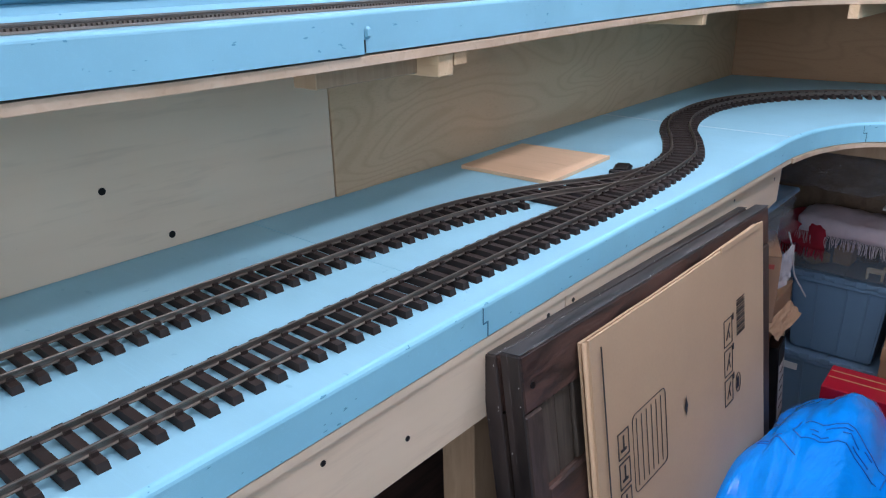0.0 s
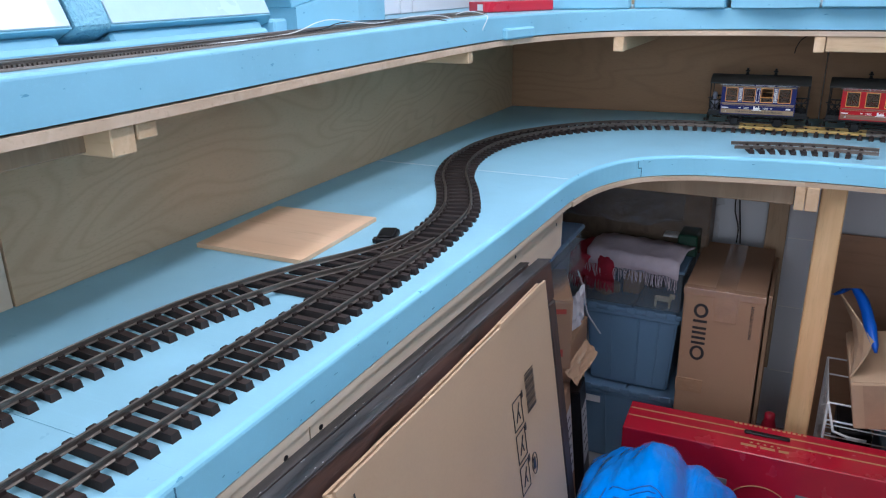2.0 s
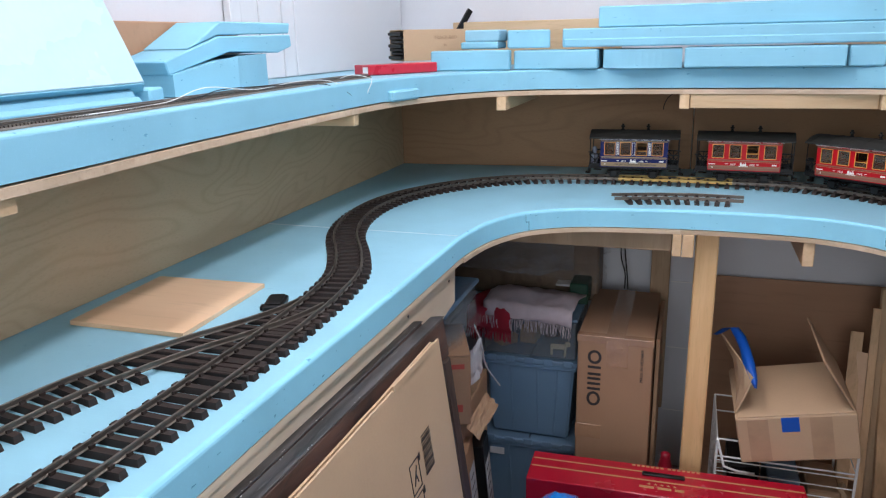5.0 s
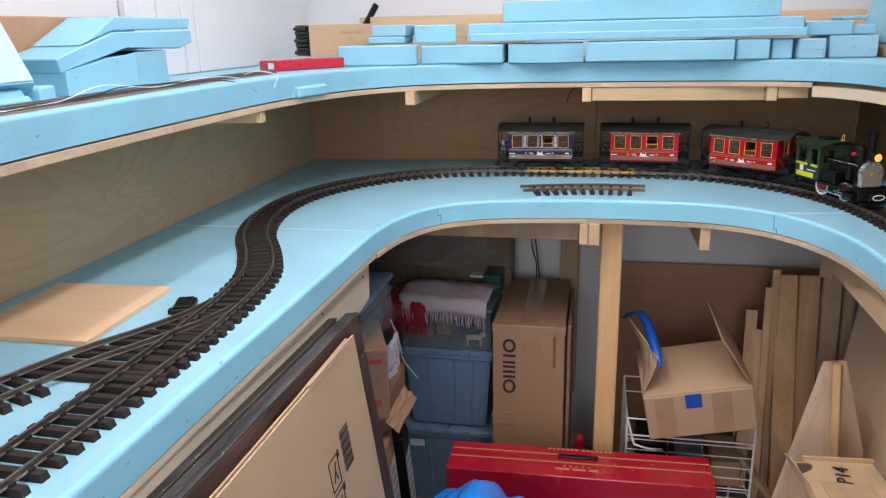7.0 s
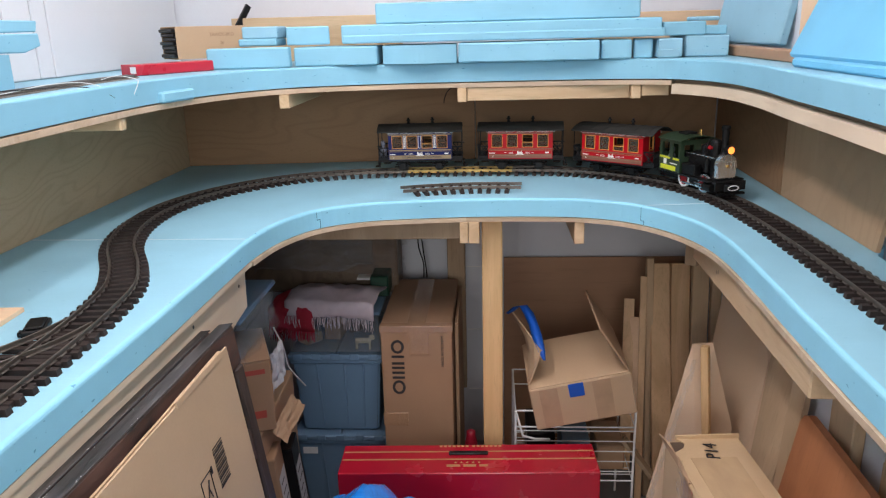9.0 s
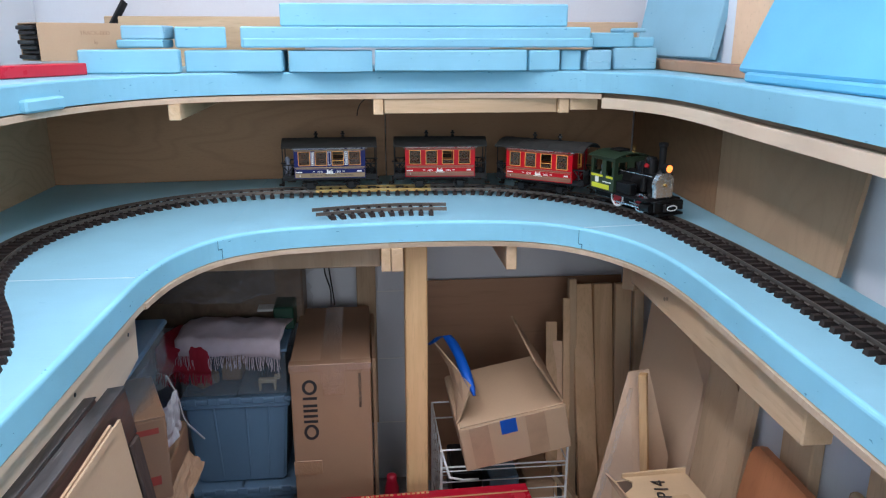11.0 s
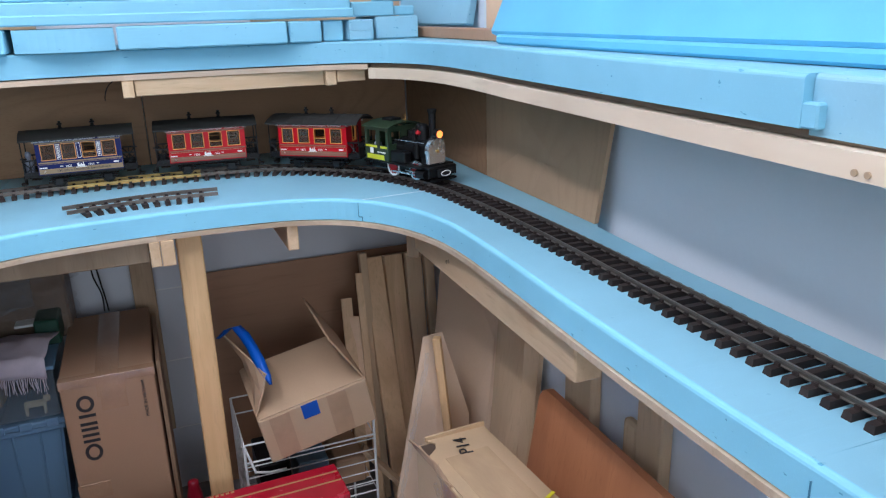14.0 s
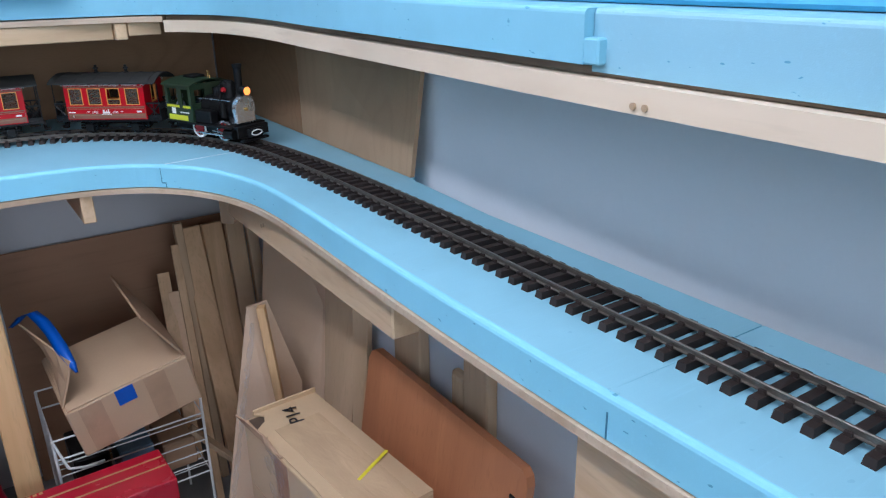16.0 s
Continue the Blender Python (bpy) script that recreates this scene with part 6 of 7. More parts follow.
for a, b in zip(strip, strip[1:]):
    for k in range(4):
        bm.faces.new((a[k], a[(k + 1) % 4], b[(k + 1) % 4], b[k]))
bm.faces.new(strip[0][::-1]), bm.faces.new(strip[-1])
part("roadbed", bm, plain("grey_roadbed", (0.22, 0.19, 0.16), 0.9, 0, 0.15, 60.0, 400.0, 0.4), tiny)
bm = bmesh.new()
for i in range(0, len(UPPER_TRACK) - 1):
    for u in (0.25, 0.75):
        p = UPPER_TRACK[i].lerp(UPPER_TRACK[i + 1], u)
        d = UPPER_TRACK[i + 1] - UPPER_TRACK[i]
        add_box(bm, -0.0155, 0.0155, -0.0014, 0.0014, 0.003, 0.0055, 0, pose(p.x, p.y, TOP, 0, 0, math.degrees(math.atan2(d.y, d.x)) - 90))
tagged(part("sleeper_strip", bm, TIE_GREY, tiny), "", "", "", "stuff")
wire = spline([(-0.600, 0.02, 1.322), (-0.588, 0.15, 1.323), (-0.598, 0.30, 1.324), (-0.606, 0.38, 1.335), (-0.612, 0.44, 1.336), (-0.610, 0.55, 1.325), (-0.605, 0.68, 1.330), (-0.590, 0.76, 1.328), (-0.574, 0.80, 1.318), (-0.5665, 0.85, 1.295), (-0.5655, 0.885, 1.272)], 0.012)
tagged(part("feed_wire", tube(wire, 0.0008, 5), WIRE_WHITE), "thin white feed wire along the track", "wire")
wire = spline([(-0.5655, 0.885, 1.272), (-0.562, 0.905, 1.295), (-0.557, 0.92, 1.318), (-0.567, 0.925, 1.324), (-0.592, 0.90, 1.331), (-0.604, 0.86, 1.326)], 0.01)
tagged(part("feed_wire", tube(wire, 0.0008, 5), WIRE_WHITE), "thin white feed wire along the track", "wire")
wire = spline([(-0.608, 0.10, 1.322), (-0.598, 0.35, 1.324), (-0.612, 0.46, 1.331), (-0.606, 0.62, 1.327), (-0.585, 0.74, 1.322), (-0.570, 0.80, 1.308), (-0.566, 0.87, 1.278)], 0.012)
tagged(part("feed_wire", tube(wire, 0.0009, 5), BLACK), "thin dark feed wire along the track", "wire")
wire = [(0.045, 1.47, 1.2535), (0.030, 1.475, 1.24), (0.022, 1.48, 1.222), (0.020, 1.48, 1.208)]
tagged(part("dark_wire", tube(spline(wire, 0.006), 0.0012, 5), BLACK), "short dark wire hanging under the shelf", "wire")

# On the lower deck: a thin plywood sheet, the switch motor, and the switch's own rails.
sheet = prism([(-0.772, 0.246), (-0.572, 0.247), (-0.579, 0.475), (-0.783, 0.466)], DECK + 0.0005, DECK + 0.0075)
tagged(part("plywood_sheet", sheet, PLY_THIN), "thin orange plywood sheet lying on blue foam", "board")
motor = thing("switch_motor", pose(-0.512, 0.398, DECK + 0.0003, 0, 0, 20), "black plastic switch motor beside the track", "motor")
part("housing", box(-0.016, 0.016, -0.027, 0.027, 0, 0.010, 0.002), BLACK, motor)
part("cover", box(-0.012, 0.012, -0.022, 0.022, 0.010, 0.0135, 0.0015), BLACK, motor)
part("terminal", box(-0.021, -0.016, -0.022, -0.009, 0.001, 0.008, 0.001), BLACK, motor)
switch = thing("track_switch", Matrix.Identity(4), "track switch with dark closure rails and brown sleepers", "model track")
for side in (1, -1):
    part("blade_rail", rail_bmesh(SIDING_LINE[SIDING_END:], side), RAIL, switch)
for k in range(11):
    p = SIDING_LINE[min(SIDING_END + 2 + int(2.41 * k), len(SIDING_LINE) - 1)]
    part("long_sleeper", box(p.x - 0.043, -0.405, p.y - 0.0052, p.y + 0.0052, DECK + 0.0003, DECK + 0.0080, 0.001), SLEEPER, switch)
# Pale scored seams in the foam deck.
for (ax, ay), (bx, by) in (((-0.82, 0.8851), (-0.36, 0.8805)), ((0.503, 1.140), (0.70, 1.159))):
    timber("foam_seam", bar_between((ax, ay, DECK + 0.0003), (bx, by, DECK + 0.0003), 0.0018, 0.0008, 0), FOAM_WHITE, "pale seam between the foam boards", "seam")

# ---- the model train ----
RED_PAINT = plain("red_coach_plastic", (0.43, 0.003, 0.010), 0.34, 0, 0.05, 14.0, 160.0, 0.03, 0, 0, 0.2)
BLUE_PAINT = plain("dark_blue_coach_plastic", (0.003, 0.009, 0.085), 0.32, 0, 0.05, 14.0, 160.0, 0.03, 0, 0, 0.2)
BROWN_BAND = gloss("brown_print", (0.21, 0.085, 0.05), 0.45)
OCHRE = gloss("ochre_print", (0.27, 0.185, 0.095), 0.45)
ORANGE = gloss("orange_window_frame", (0.78, 0.33, 0.07), 0.4)
# Grey roof taken down to near black: the shelf's shade is in its colour.
ROOF_SHADED = plain("shaded_grey_roof", (0.026, 0.026, 0.024), 0.65, 0, 0.12, 30.0, 300.0, 0.1, 0, 0, 0.3)
GLASS = clear("window_plastic", (0.10, 0.06, 0.04), 0.06, 0.55)
GREEN = gloss("dark_green_cab", (0.022, 0.042, 0.022), 0.35)
YELLOW = gloss("yellow_stripe", (0.62, 0.62, 0.03), 0.4)
SILVER = plain("bright_metal", (0.62, 0.64, 0.66), 0.25, 0.9, 0.08, 40.0, 300.0, 0.1)
BRASS = plain("brass", (0.75, 0.50, 0.16), 0.25, 0.9, 0.08, 40.0, 300.0, 0.1)
WHEEL_RED = gloss("red_wheel", (0.45, 0.015, 0.02), 0.35)
LAMP_ON = glow("lit_lamp", (1.0, 0.27, 0.05), 1.7)
CLOTH_GREY = plain("figure_coat", (0.17, 0.19, 0.24), 0.6)


def doll(parent_thing, at, material, name, label):
    """A toy figure as one plain turned shape."""
    bm = lathe([(0.004, 0), (0.0085, 0.002), (0.0095, 0.012), (0.0105, 0.026), (0.0085, 0.036), (0.0040, 0.040), (0.0055, 0.043), (0.0068, 0.048), (0.0060, 0.054), (0.0030, 0.057)], 14)
    ob = part(name, bm, material, None, "", at, True)
    return tagged(ob, label, "toy figure")


def arc_roof(length, width, base, rise, thick, n=14):
    """A curved roof over x, arched across y."""
    bm = bmesh.new()
    rings = []
    for x in (-length / 2, length / 2):
        top = [bm.verts.new((x, -width / 2 + width * i / n, base + rise * (1 - (2 * i / n - 1) ** 2))) for i in range(n + 1)]
        low = [bm.verts.new((x, -width / 2 + width * i / n, base - thick + rise * (1 - (2 * i / n - 1) ** 2))) for i in range(n + 1)]
        rings.append(top + low[::-1])
    k = len(rings[0])
    for i in range(k):
        bm.faces.new((rings[0][i], rings[0][(i + 1) % k], rings[1][(i + 1) % k], rings[1][i]))
    for r in rings:
        for i in range(n):
            bm.faces.new((r[i], r[i + 1], r[k - 2 - i], r[k - 1 - i]))
    return bm


def wheel(parent_ob, x, y, r, rim, centre, spokes=8):
    side = 1 if y > 0 else -1
    w = part("wheel", cyl((x, y - 0.003, r), (x, y + 0.003, r), r * 0.55, None, 20), centre, parent_ob)
    bm = bmesh.new()
    ring = []
    for k in range(24):
        c, s = math.cos(k * math.pi / 12), math.sin(k * math.pi / 12)
        ring.append([bm.verts.new((x + c * q, y + o, r + s * q)) for q, o in ((r, -0.003), (r, 0.003), (r * 0.80, 0.003), (r * 0.80, -0.003))])
    for k in range(24):
        a, b = ring[k], ring[(k + 1) % 24]
        for j in range(4):
            bm.faces.new((a[j], a[(j + 1) % 4], b[(j + 1) % 4], b[j]))
    part("tyre", bm, rim, w)
    bm = bmesh.new()
    for k in range(spokes):
        c, s = math.cos(k * 2 * math.pi / spokes), math.sin(k * 2 * math.pi / spokes)
        add_cyl(bm, (x + c * r * 0.3, y + side * 0.0015, r + s * r * 0.3), (x + c * r * 0.84, y + side * 0.0015, r + s * r * 0.84), r * 0.06, None, 6)
    part("spokes", bm, centre, w)
    return w


def coach(paint, band, name, label, car_text=False):
    """A short two-axle coach with open ends; x runs forward, z from the rail head."""
    root = thing(name, Matrix.Identity(4), label, "toy coach", "coaches of the train")
    L, W, z0, z1 = 0.178, 0.100, 0.034, 0.113
    wins = [(-0.079, -0.049), (-0.037, -0.007), (0.005, 0.035), (0.047, 0.077)]
    wz0, wz1 = 0.066, 0.102
    for s in (-1, 1):
        y = s * W / 2
        ya, yb = min(y, y - s * 0.003), max(y, y - s * 0.003)
        bm = bmesh.new()
        add_box(bm, -L / 2, L / 2, ya, yb, z0, wz0), add_box(bm, -L / 2, L / 2, ya, yb, wz1, z1)
        edges = [-L / 2] + [v for w in wins for v in w] + [L / 2]
        for a, b in zip(edges[0::2], edges[1::2]):
            add_box(bm, a, b, ya, yb, wz0, wz1)
        part("side_wall", bm, paint, root)
        for k, (a, b) in enumerate(wins):
            t = 0.0013
            fr = bmesh.new()
            yo0, yo1 = min(y - s * 0.002, y + s * 0.0012), max(y - s * 0.002, y + s * 0.0012)
            add_box(fr, a, b, yo0, yo1, wz0, wz0 + t), add_box(fr, a, b, yo0, yo1, wz1 - t, wz1)
            add_box(fr, a, a + t, yo0, yo1, wz0 + t, wz1 - t), add_box(fr, b - t, b, yo0, yo1, wz0 + t, wz1 - t)
            low = 0.012 if k == 2 else 0.0
            if low:
                add_box(fr, a + t, b - t, yo0, yo1, wz0 + low, wz0 + low + t)
            f = part("window_frame", fr, ORANGE, root, "orange window frame")
            top = wz0 + low if low else wz1 - t
            part("pane", box(a + t, b - t, y - s * 0.001 - 0.0004, y - s * 0.001 + 0.0004, wz0 + t, top, 0), GLASS, f)
        yo = y + s * 0.0006
        turn = pose(0, 0, 0, 90, 0, 0 if s < 0 else 180)

        def plate(x0, x1, za, zb, m, nm="printed_band", depth=0.0006):
            return part(nm, box(x0, x1, min(y, y + s * depth), max(y, y + s * depth), za, zb, 0), m, root)

        plate(-L / 2 + 0.002, L / 2 - 0.002, wz1 + 0.0012, wz1 + 0.0042, band)
        plate(-L / 2 + 0.002, L / 2 - 0.002, z0 + 0.002, z0 + 0.013, band)
        plate(-L / 2 + 0.002, L / 2 - 0.002, wz0 - 0.0065, wz0 - 0.0035, band)
        f = -1 if s > 0 else 1
        text("Städteexpress Nürnberg-Fürth, Jubiläumsausgabe · Eisenbahnjahr 1985", 0.0066, WHITE, root, Matrix.Translation((0, y + s * 0.0008, z1 - 0.0035)) @ turn, 0.0002)
        text("1835", 0.0070, WHITE, root, Matrix.Translation((-0.026 * f, y + s * 0.0008, 0.050)) @ turn, 0.0002)
        text("1985", 0.0070, WHITE, root, Matrix.Translation((0.020 * f, y + s * 0.0008, 0.050)) @ turn, 0.0002)
        em = bmesh.new()
        ya, yb = min(y, y + s * 0.001), max(y, y + s * 0.001)
        for x0, x1, za, zb in ((-0.012, 0.011, 0.0452, 0.0466), (-0.0085, 0.007, 0.0475, 0.0515), (0.0035, 0.005, 0.0515, 0.0565), (-0.0085, -0.0045, 0.0515, 0.0555), (-0.001, 0.001, 0.0515, 0.054)):
            add_box(em, x0 * f, x1 * f, ya, yb, za, zb)
        part("emblem", em, WHITE, root, "white engine emblem")
        plate(-0.080 * f - 0.006, -0.080 * f + 0.010, 0.0488, 0.0512, WHITE, "printed_mark")
        plate(0.074 * f - 0.006, 0.074 * f + 0.005, 0.0492, 0.0528, WHITE, "printed_mark")
        for u in (-0.041, 0.034):
            plate(u * f - 0.003, u * f + 0.003, 0.0505, 0.0520, WHITE, "printed_arrow")
        plate(-0.076 * f - 0.002, -0.076 * f + 0.002, z0 + 0.005, z0 + 0.010, WHITE, "printed_mark")
        if car_text:
            text("150 Jahre Deutsche Eisenbahnen", 0.0085, INK, root, Matrix.Translation((0.004 * f, y + s * 0.0008, z0 + 0.0078)) @ turn, 0.0002)
        fr = bmesh.new()
        for x0, x1, za, zb in ((-0.085, 0.085, 0.0430, 0.0438), (-0.085, 0.085, 0.0570, 0.0578), (-0.087, -0.0862, 0.0450, 0.0558), (0.0862, 0.087, 0.0450, 0.0558)):
            add_box(fr, x0, x1, min(y, y + s * 0.0007), max(y, y + s * 0.0007), za, zb)
        part("lining", fr, OCHRE, root)
        if car_text:
            for k, u in enumerate((-0.043, -0.001, 0.041)):
                bm = bmesh.new()
                for x0, x1, za, zb in ((-0.0038, 0.0038, 0.067, 0.068), (-0.0038, 0.0038, 0.100, 0.101), (-0.0038, -0.0030, 0.068, 0.100), (0.0030, 0.0038, 0.068, 0.100)):
                    add_box(bm, u * f + x0, u * f + x1, min(y, y + s * 0.0007), max(y, y + s * 0.0007), za, zb)
                if k != 1:
                    for q in range(6):
                        add_box(bm, u * f - 0.0018, u * f + 0.0018, min(y, y + s * 0.0007), max(y, y + s * 0.0007), 0.0705 + 0.0048 * q, 0.0735 + 0.0048 * q)
                part("lettered_panel", bm, WHITE, root, "white outlined sign panel")
    for e in (-1, 1):
        x = e * L / 2
        xa, xb = min(x, x - e * 0.003), max(x, x - e * 0.003)
        bm = bmesh.new()
        add_box(bm, xa, xb, -W / 2 + 0.003, -0.014, z0, z1 + 0.003), add_box(bm, xa, xb, 0.014, W / 2 - 0.003, z0, z1 + 0.003), add_box(bm, xa, xb, -0.014, 0.014, 0.108, z1 + 0.010)
        part("end_wall", bm, paint, root)
        d = part("door", box(xa + 0.0005 - e * 0.001, xb - 0.0005 - e * 0.001, -0.0135, 0.0135, z0, 0.066, 0), paint, root)
        fr = bmesh.new()
        for ya, yb, za, zb in ((-0.0135, 0.0135, 0.066, 0.069), (-0.0135, 0.0135, 0.105, 0.108), (-0.0135, -0.0105, 0.069, 0.105), (0.0105, 0.0135, 0.069, 0.105)):
            add_box(fr, xa - 0.0005, xb + 0.0005, ya, yb, za, zb)
        part("door_frame", fr, ORANGE, d)
        # Open platform: floor, rails with bars, steps, coupler.
        p0, p1 = e * L / 2, e * (L / 2 + 0.030)
        part("platform", box(min(p0, p1), max(p0, p1), -W / 2 + 0.004, W / 2 - 0.004, z0 - 0.006, z0, 0.001), BLACK, root)
        xe = p1 - e * 0.002
        for s in (-1, 1):
            rail = bmesh.new()
            y0, y1, ys = s * 0.013, s * (W / 2 - 0.006), s * (W / 2 - 0.006)
            add_box(rail, xe - 0.001, xe + 0.001, min(y0, y1), max(y0, y1), 0.066, 0.0695), add_box(rail, xe - 0.001, xe + 0.001, min(y0, y1), max(y0, y1), z0, z0 + 0.004)
            for q in range(7):
                yy = y0 + (y1 - y0) * q / 6
                add_cyl(rail, (xe, yy, z0), (xe, yy, 0.067), 0.0012, None, 5)
            add_box(rail, xe - 0.0008, xe + 0.0008, min(y0, y1), max(y0, y1), 0.038, 0.054)
            add_box(rail, min(p0, p1), max(p0, p1), ys - 0.001, ys + 0.001, 0.066, 0.0695)
            add_box(rail, min(p0, p1), max(p0, p1), ys - 0.0008, ys + 0.0008, z0, 0.042)
            add_cyl(rail, (p0, ys, z0), (p1, ys, 0.067), 0.0014, None, 5), add_cyl(rail, (p1, ys, z0), (p0, ys, 0.067), 0.0014, None, 5)
            add_cyl(rail, ((p0 + p1) / 2, ys, z0), ((p0 + p1) / 2, ys, 0.067), 0.0012, None, 5)
            add_cyl(rail, (xe, ys, z0), (xe, ys, 0.110), 0.0014, None, 6)
            part("railing", rail, BLACK, root, "black open platform railing")
        for s in (-1, 1):
            part("step", box(min(p0, p1) + 0.004, max(p0, p1) - 0.004, min(s * 0.044, s * 0.054), max(s * 0.044, s * 0.054), 0.008, 0.0105, 0.0005), BLACK, root)
        part("coupler", box(min(p1, p1 + e * 0.014), max(p1, p1 + e * 0.014), -0.005, 0.005, 0.006, 0.012, 0.0015), BLACK, root)
        part("buffer", cyl((p1, 0, 0.020), (p1 + e * 0.006, 0, 0.020), 0.008, None, 14), BLACK, root)
        part("brake_wheel", cyl((xe, e * 0.025, 0.069), (xe, e * 0.025, 0.071), 0.007, None, 14), BLACK, root)
    part("roof", arc_roof(0.238, 0.116, z1 + 0.001, 0.016, 0.0028), ROOF_SHADED, root)
    for k in range(6):
        x = -0.1025 + 0.041 * k
        seam = arc_roof(0.0014, 0.1163, z1 + 0.0018, 0.016, 0.0016)
        part("roof_seam", shifted(seam, (x, 0, 0)), ROOF_SHADED, root)
    for x in (-0.034, 0.034):
        vent = lathe([(0.0055, 0), (0.0055, 0.003), (0.0035, 0.004), (0.0035, 0.009), (0.0062, 0.010), (0.0050, 0.013), (0.0028, 0.014), (0.0032, 0.018)], 12)
        part("roof_vent", shifted(vent, (x, 0, z1 + 0.0155)), BLACK, root)
    part("floor_pan", box(-L / 2, L / 2, -W / 2 + 0.004, W / 2 - 0.004, z0 - 0.006, z0 + 0.001, 0.001), BLACK, root)
    part("bench", box(-L / 2 + 0.012, L / 2 - 0.012, -W / 2 + 0.012, -0.016, z0 + 0.001, 0.058, 0.002), BROWN_BAND, root)
    part("bench", box(-L / 2 + 0.012, L / 2 - 0.012, 0.016, W / 2 - 0.012, z0 + 0.001, 0.058, 0.002), BROWN_BAND, root)
    for x in (-0.052, 0.052):
        for s in (-1, 1):
            wheel(root, x, s * 0.0235, 0.0155, BLACK, BLACK, 8)
            part("axle_box", box(x - 0.009, x + 0.009, min(s * 0.030, s * 0.037), max(s * 0.030, s * 0.037), 0.006, 0.022, 0.001), BLACK, root)
            part("leaf_spring", box(x - 0.020, x + 0.020, min(s * 0.031, s * 0.036), max(s * 0.031, s * 0.036), 0.0165, 0.0205, 0.001), BLACK, root)
        part("axle", cyl((x, -0.022, 0.0155), (x, 0.022, 0.0155), 0.002, None, 8), BLACK, root)
    part("truss", bar_between((-0.075, -0.030, 0.012), (0.075, -0.030, 0.012), 0.003, 0.004), BLACK, root)
    part("truss", bar_between((-0.075, 0.030, 0.012), (0.075, 0.030, 0.012), 0.003, 0.004), BLACK, root)
    return root


def locomotive():
    root = thing("steam_locomotive", Matrix.Identity(4), "black and green toy steam locomotive, lamp lit", "toy locomotive")
    # x forward; the cab stands behind, the smokebox in front.
    part("frame", box(-0.108, 0.098, -0.030, 0.030, 0.014, 0.032, 0.002), BLACK, root)
    part("footplate", box(-0.110, 0.090, -0.050, 0.050, 0.031, 0.035, 0.001), BLACK, root)
    for s in (-1, 1):
        y = s * 0.049
        ya, yb = min(y, y - s * 0.003), max(y, y - s * 0.003)
        bm = bmesh.new()
        add_box(bm, -0.106, -0.022, ya, yb, 0.035, 0.070), add_box(bm, -0.106, -0.022, ya, yb, 0.104, 0.112)
        for a, b in ((-0.106, -0.098), (-0.066, -0.052), (-0.030, -0.022)):
            add_box(bm, a, b, ya, yb, 0.070, 0.104)
        part("cab_side", bm, GREEN, root, "dark green cab side")
        part("side_tank", box(-0.0195, 0.030, min(s * 0.024, s * 0.0455), max(s * 0.024, s * 0.0455), 0.0355, 0.062, 0.002), BLACK, root, "black water tank")
        for x0, x1, za, zb in ((-0.104, -0.062, 0.064, 0.069), (-0.100, -0.038, 0.037, 0.048), (-0.050, -0.026, 0.064, 0.069)):
            part("yellow_stripe", box(x0, x1, min(y, y + s * 0.0006), max(y, y + s * 0.0006), za, zb, 0), YELLOW, root)
        part("printed_mark", box(-0.062, -0.032, min(y, y + s * 0.0006), max(y, y + s * 0.0006), 0.053, 0.0555, 0), WHITE, root)
        part("printed_mark", box(-0.088, -0.076, min(y, y + s * 0.0007), max(y, y + s * 0.0007), 0.050, 0.063, 0), WHITE, root)
        part("handrail", tube([(-0.104, y + s * 0.002, 0.056), (-0.104, y + s * 0.003, 0.072), (-0.096, y + s * 0.003, 0.073)], 0.0009, 5), BLACK, root)
        for x in (-0.028, 0.050):
            wheel(root, x, s * 0.0285, 0.0215, SILVER if x > 0 else WHITE, WHEEL_RED, 10)
        part("side_rod", bar_between((-0.028, s * 0.0345, 0.012), (0.050, s * 0.0345, 0.012), 0.003, 0.005), SILVER, root, "bright side rod")
        part("piston_rod", cyl((0.020, s * 0.035, 0.020), (0.066, s * 0.035, 0.018), 0.0018, None, 8), SILVER, root)
        part("cylinder", cyl((0.064, s * 0.037, 0.018), (0.092, s * 0.037, 0.018), 0.0105, None, 18), BLACK, root)
        part("cab_step", box(-0.075, -0.045, min(s * 0.040, s * 0.052), max(s * 0.040, s * 0.052), 0.010, 0.0125, 0.0005), BLACK, root)
        part("hand_pipe", cyl((-0.018, s * 0.033, 0.086), (0.080, s * 0.031, 0.086), 0.0011, None, 6), SILVER, root)
    for x in (-0.106, -0.0250):
        bm = bmesh.new()
        add_box(bm, x, x + 0.003, -0.046, 0.046, 0.035, 0.074)
        add_box(bm, x, x + 0.003, -0.046, 0.046, 0.102, 0.114)
        for a, b in ((-0.046, -0.038), (-0.010, 0.010), (0.038, 0.046)):
            add_box(bm, x, x + 0.003, a, b, 0.074, 0.102)
        part("cab_end", bm, GREEN, root, "dark green cab end with windows")
    part("cab_roof", shifted(arc_roof(0.094, 0.106, 0.1125, 0.011, 0.0025), (-0.064, 0, 0)), GREEN, root, "dark green curved cab roof")
    part("roof_hatch", box(-0.082, -0.046, -0.016, 0.016, 0.122, 0.1285, 0.002), BLACK, root)
    part("whistle", tube([(-0.026, 0.006, 0.120), (-0.026, 0.006, 0.138), (-0.020, 0.006, 0.138), (-0.020, 0.006, 0.120)], 0.0008, 6), BRASS, root, "brass whistle")
    part("backhead", box(-0.040, -0.024, -0.025, 0.025, 0.035, 0.080, 0.003), BLACK, root)
    part("boiler", cyl((-0.022, 0, 0.064), (0.066, 0, 0.064), 0.0245, None, 28), BLACK, root, smooth=False)
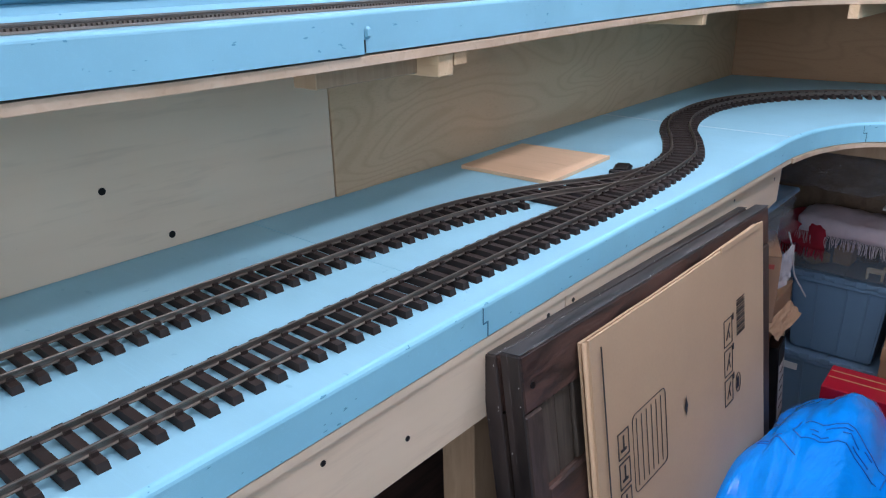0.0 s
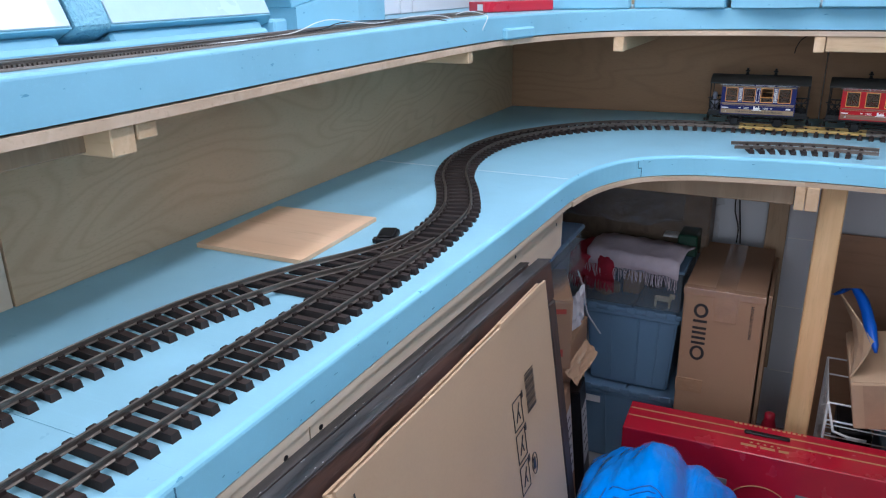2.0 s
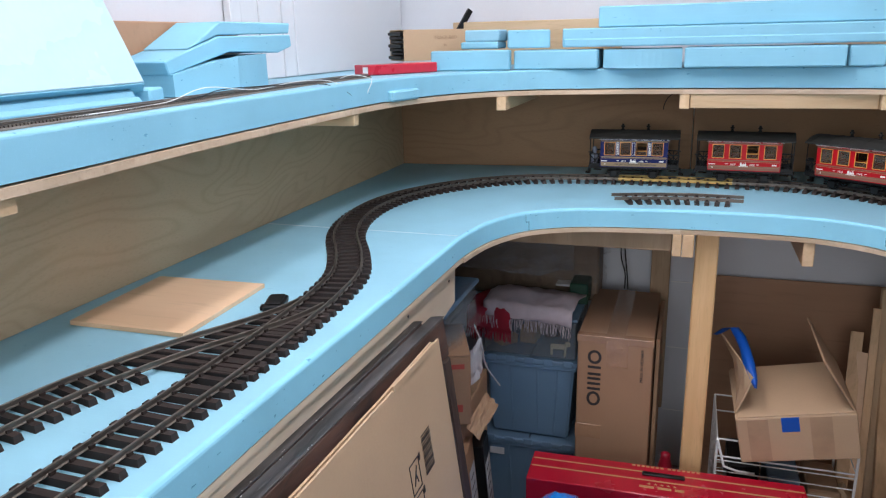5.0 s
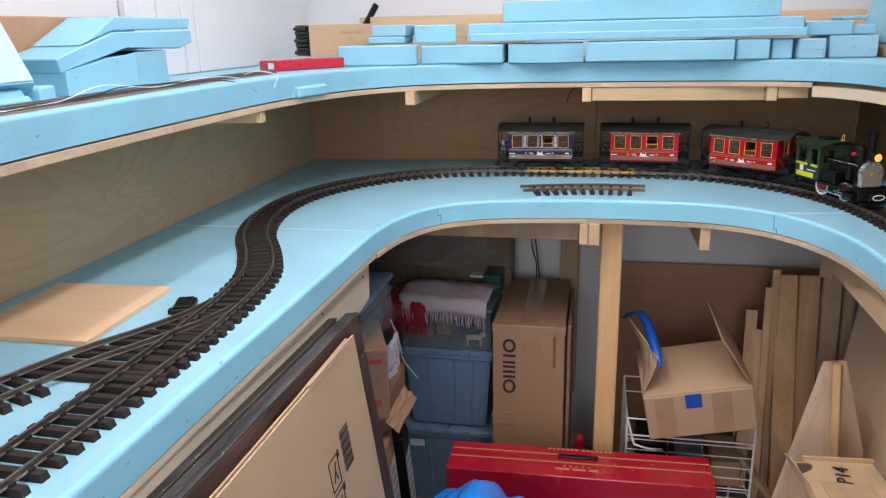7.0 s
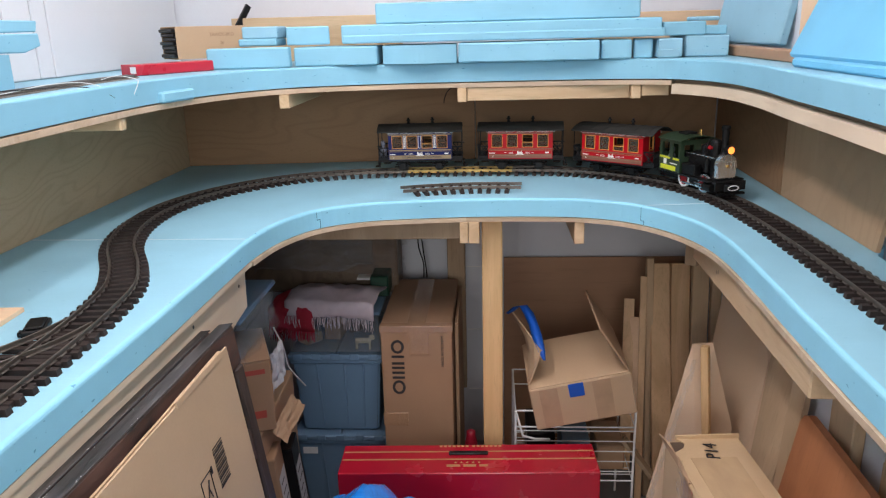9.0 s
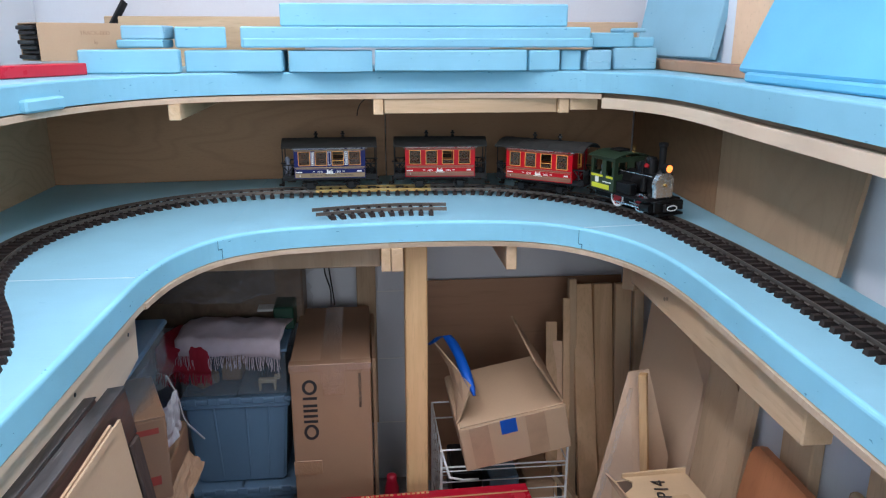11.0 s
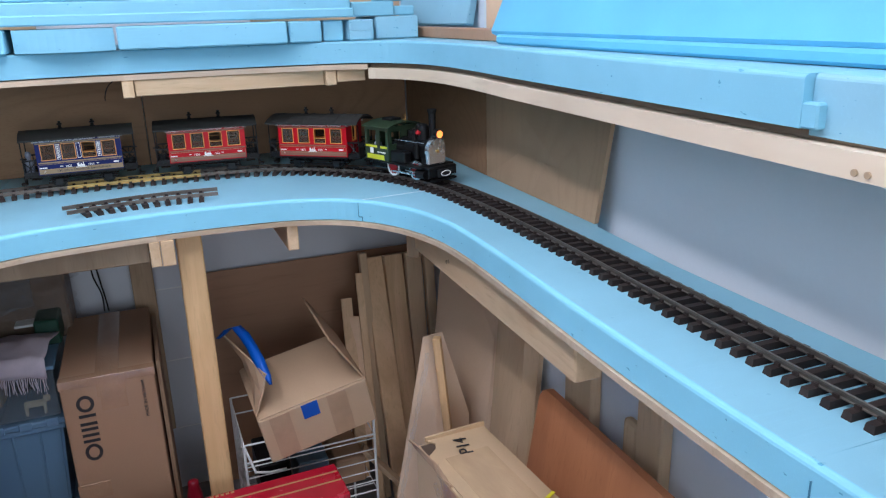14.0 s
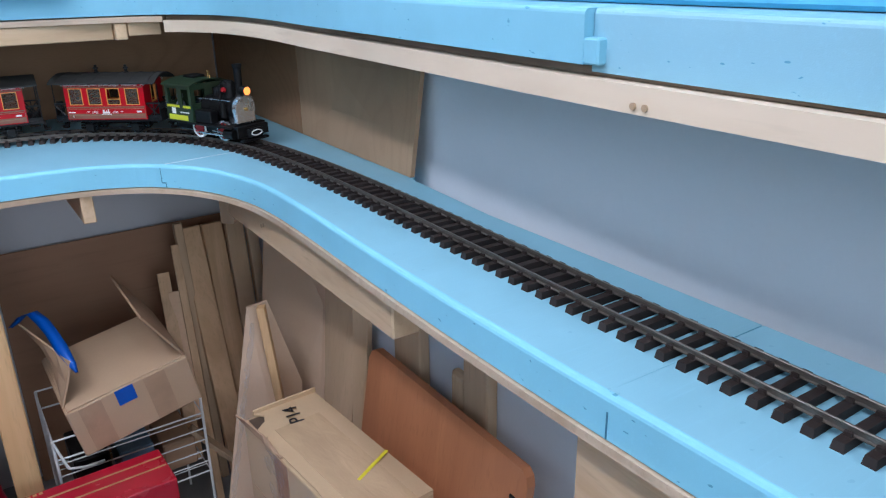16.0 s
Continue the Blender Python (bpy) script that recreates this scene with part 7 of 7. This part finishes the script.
    part("smokebox", cyl((0.066, 0, 0.064), (0.0865, 0, 0.064), 0.0262, None, 28), BLACK, root)
    for x in (0.003, 0.034, 0.062):
        part("boiler_band", cyl((x, 0, 0.064), (x + 0.0025, 0, 0.064), 0.0252, None, 28), BLACK, root)
    part("saddle", box(0.058, 0.0865, -0.022, 0.022, 0.034, 0.060, 0.002), BLACK, root)
    door = part("smokebox_door", box(0.0775, 0.090, -0.0268, 0.0268, 0.036, 0.072, 0.003), SILVER, root, "bright silver smokebox front")
    dome = cyl((0.0778, 0, 0.067), (0.0897, 0, 0.067), 0.0266, None, 28)
    part("door_arch", dome, SILVER, door)
    part("door_handle", cyl((0.090, 0, 0.066), (0.093, 0, 0.066), 0.004, None, 12), BRASS, door)
    chim = lathe([(0.0125, 0), (0.0085, 0.006), (0.0072, 0.012), (0.0082, 0.060), (0.0102, 0.064), (0.0102, 0.069), (0.0085, 0.0695)], 20)
    part("chimney", shifted(chim, (0.076, 0, 0.0885)), BLACK, root, "tall black flared chimney", smooth=False)
    for x, r, h in ((0.012, 0.0125, 0.022), (0.044, 0.015, 0.038)):
        d = lathe([(r, 0), (r, h * 0.65), (r * 0.92, h * 0.82), (r * 0.6, h * 0.96), (0.002, h)], 20)
        part("dome", shifted(d, (x, 0, 0.086)), BLACK, root)
    part("valve", cyl((0.027, -0.010, 0.086), (0.027, -0.010, 0.112), 0.005, None, 12), BLACK, root)
    part("valve", cyl((0.046, -0.0145, 0.104), (0.047, -0.020, 0.106), 0.0055, 0.0048, 12), WHEEL_RED, root, "small red cap")
    part("pipe", tube(spline([(0.055, -0.012, 0.118), (0.048, -0.020, 0.125), (0.045, -0.026, 0.10), (0.045, -0.027, 0.066)], 0.006), 0.0014, 6), BLACK, root)
    part("pump", cyl((0.056, -0.031, 0.050), (0.056, -0.031, 0.082), 0.0062, None, 12), BLACK, root)
    lamp = part("headlamp", cyl((0.084, -0.0, 0.104), (0.0985, 0.0, 0.104), 0.0100, None, 20), BLACK, root, "round black headlamp")
    part("lens", cyl((0.0986, 0, 0.104), (0.1000, 0, 0.104), 0.0082, None, 20), LAMP_ON, lamp, "glowing orange lamp lens")
    part("front_deck", box(0.086, 0.106, -0.040, 0.040, 0.030, 0.034, 0.001), BLACK, root)
    part("buffer_beam", box(0.102, 0.107, -0.042, 0.042, 0.012, 0.033, 0.001), BLACK, root)
    part("rail_guard", box(0.102, 0.114, -0.036, 0.036, 0.003, 0.008, 0.001), BLACK, root)
    part("buffer_box", box(0.107, 0.1155, -0.020, 0.020, 0.011, 0.029, 0.002), BLACK, root)
    ring = [(0.1165, 0.014 * math.cos(k * math.pi / 10), 0.020 + 0.0055 * math.sin(k * math.pi / 10)) for k in range(21)]
    part("coupling_ring", tube(ring, 0.0013, 6), WIRE_WHITE, root, "white oval coupling ring")
    part("rear_coupler", box(-0.126, -0.108, -0.005, 0.005, 0.006, 0.012, 0.0015), BLACK, root)
    return root


def on_track(ob, s, base=0.05):
    """Sets a vehicle on the main line, s metres along it, with its axles on the curve."""
    k = s / 0.01

    def at(u):
        i = max(0, min(int(u), len(MAIN_LINE) - 2))
        return MAIN_LINE[i].lerp(MAIN_LINE[i + 1], u - i)

    a, b = at(k - base / 0.01), at(k + base / 0.01)
    mid, d = (a + b) / 2, b - a
    m = pose(mid.x, mid.y, RAIL_Z, 0, 0, math.degrees(math.atan2(d.y, d.x)))
    return m


coach_blue = coach(BLUE_PAINT, OCHRE, "blue_coach", "dark blue toy dining coach with orange windows", True)
coach_red = coach(RED_PAINT, BROWN_BAND, "red_coach", "red toy coach with orange windows and grey roof")
loco = locomotive()
S_BLUE, S_RED_1, S_RED_2, S_LOCO = 3.460, 3.7435, 4.0285, 4.297
coach_blue.matrix_basis = on_track(coach_blue, S_BLUE)
coach_red.matrix_basis = on_track(coach_red, S_RED_1)
copy_thing(coach_red, on_track(coach_red, S_RED_2))
loco.matrix_basis = on_track(loco, S_LOCO, 0.04)
doll(None, coach_blue.matrix_basis @ pose(-0.107, -0.020, 0.0285, 0, 0, 0), CLOTH_GREY, "toy_conductor", "small painted toy figure on the coach platform")
doll(None, loco.matrix_basis @ pose(-0.082, -0.030, 0.0355, 0, 0, 0), CLOTH_GREY, "toy_driver", "small painted toy figure in the cab")
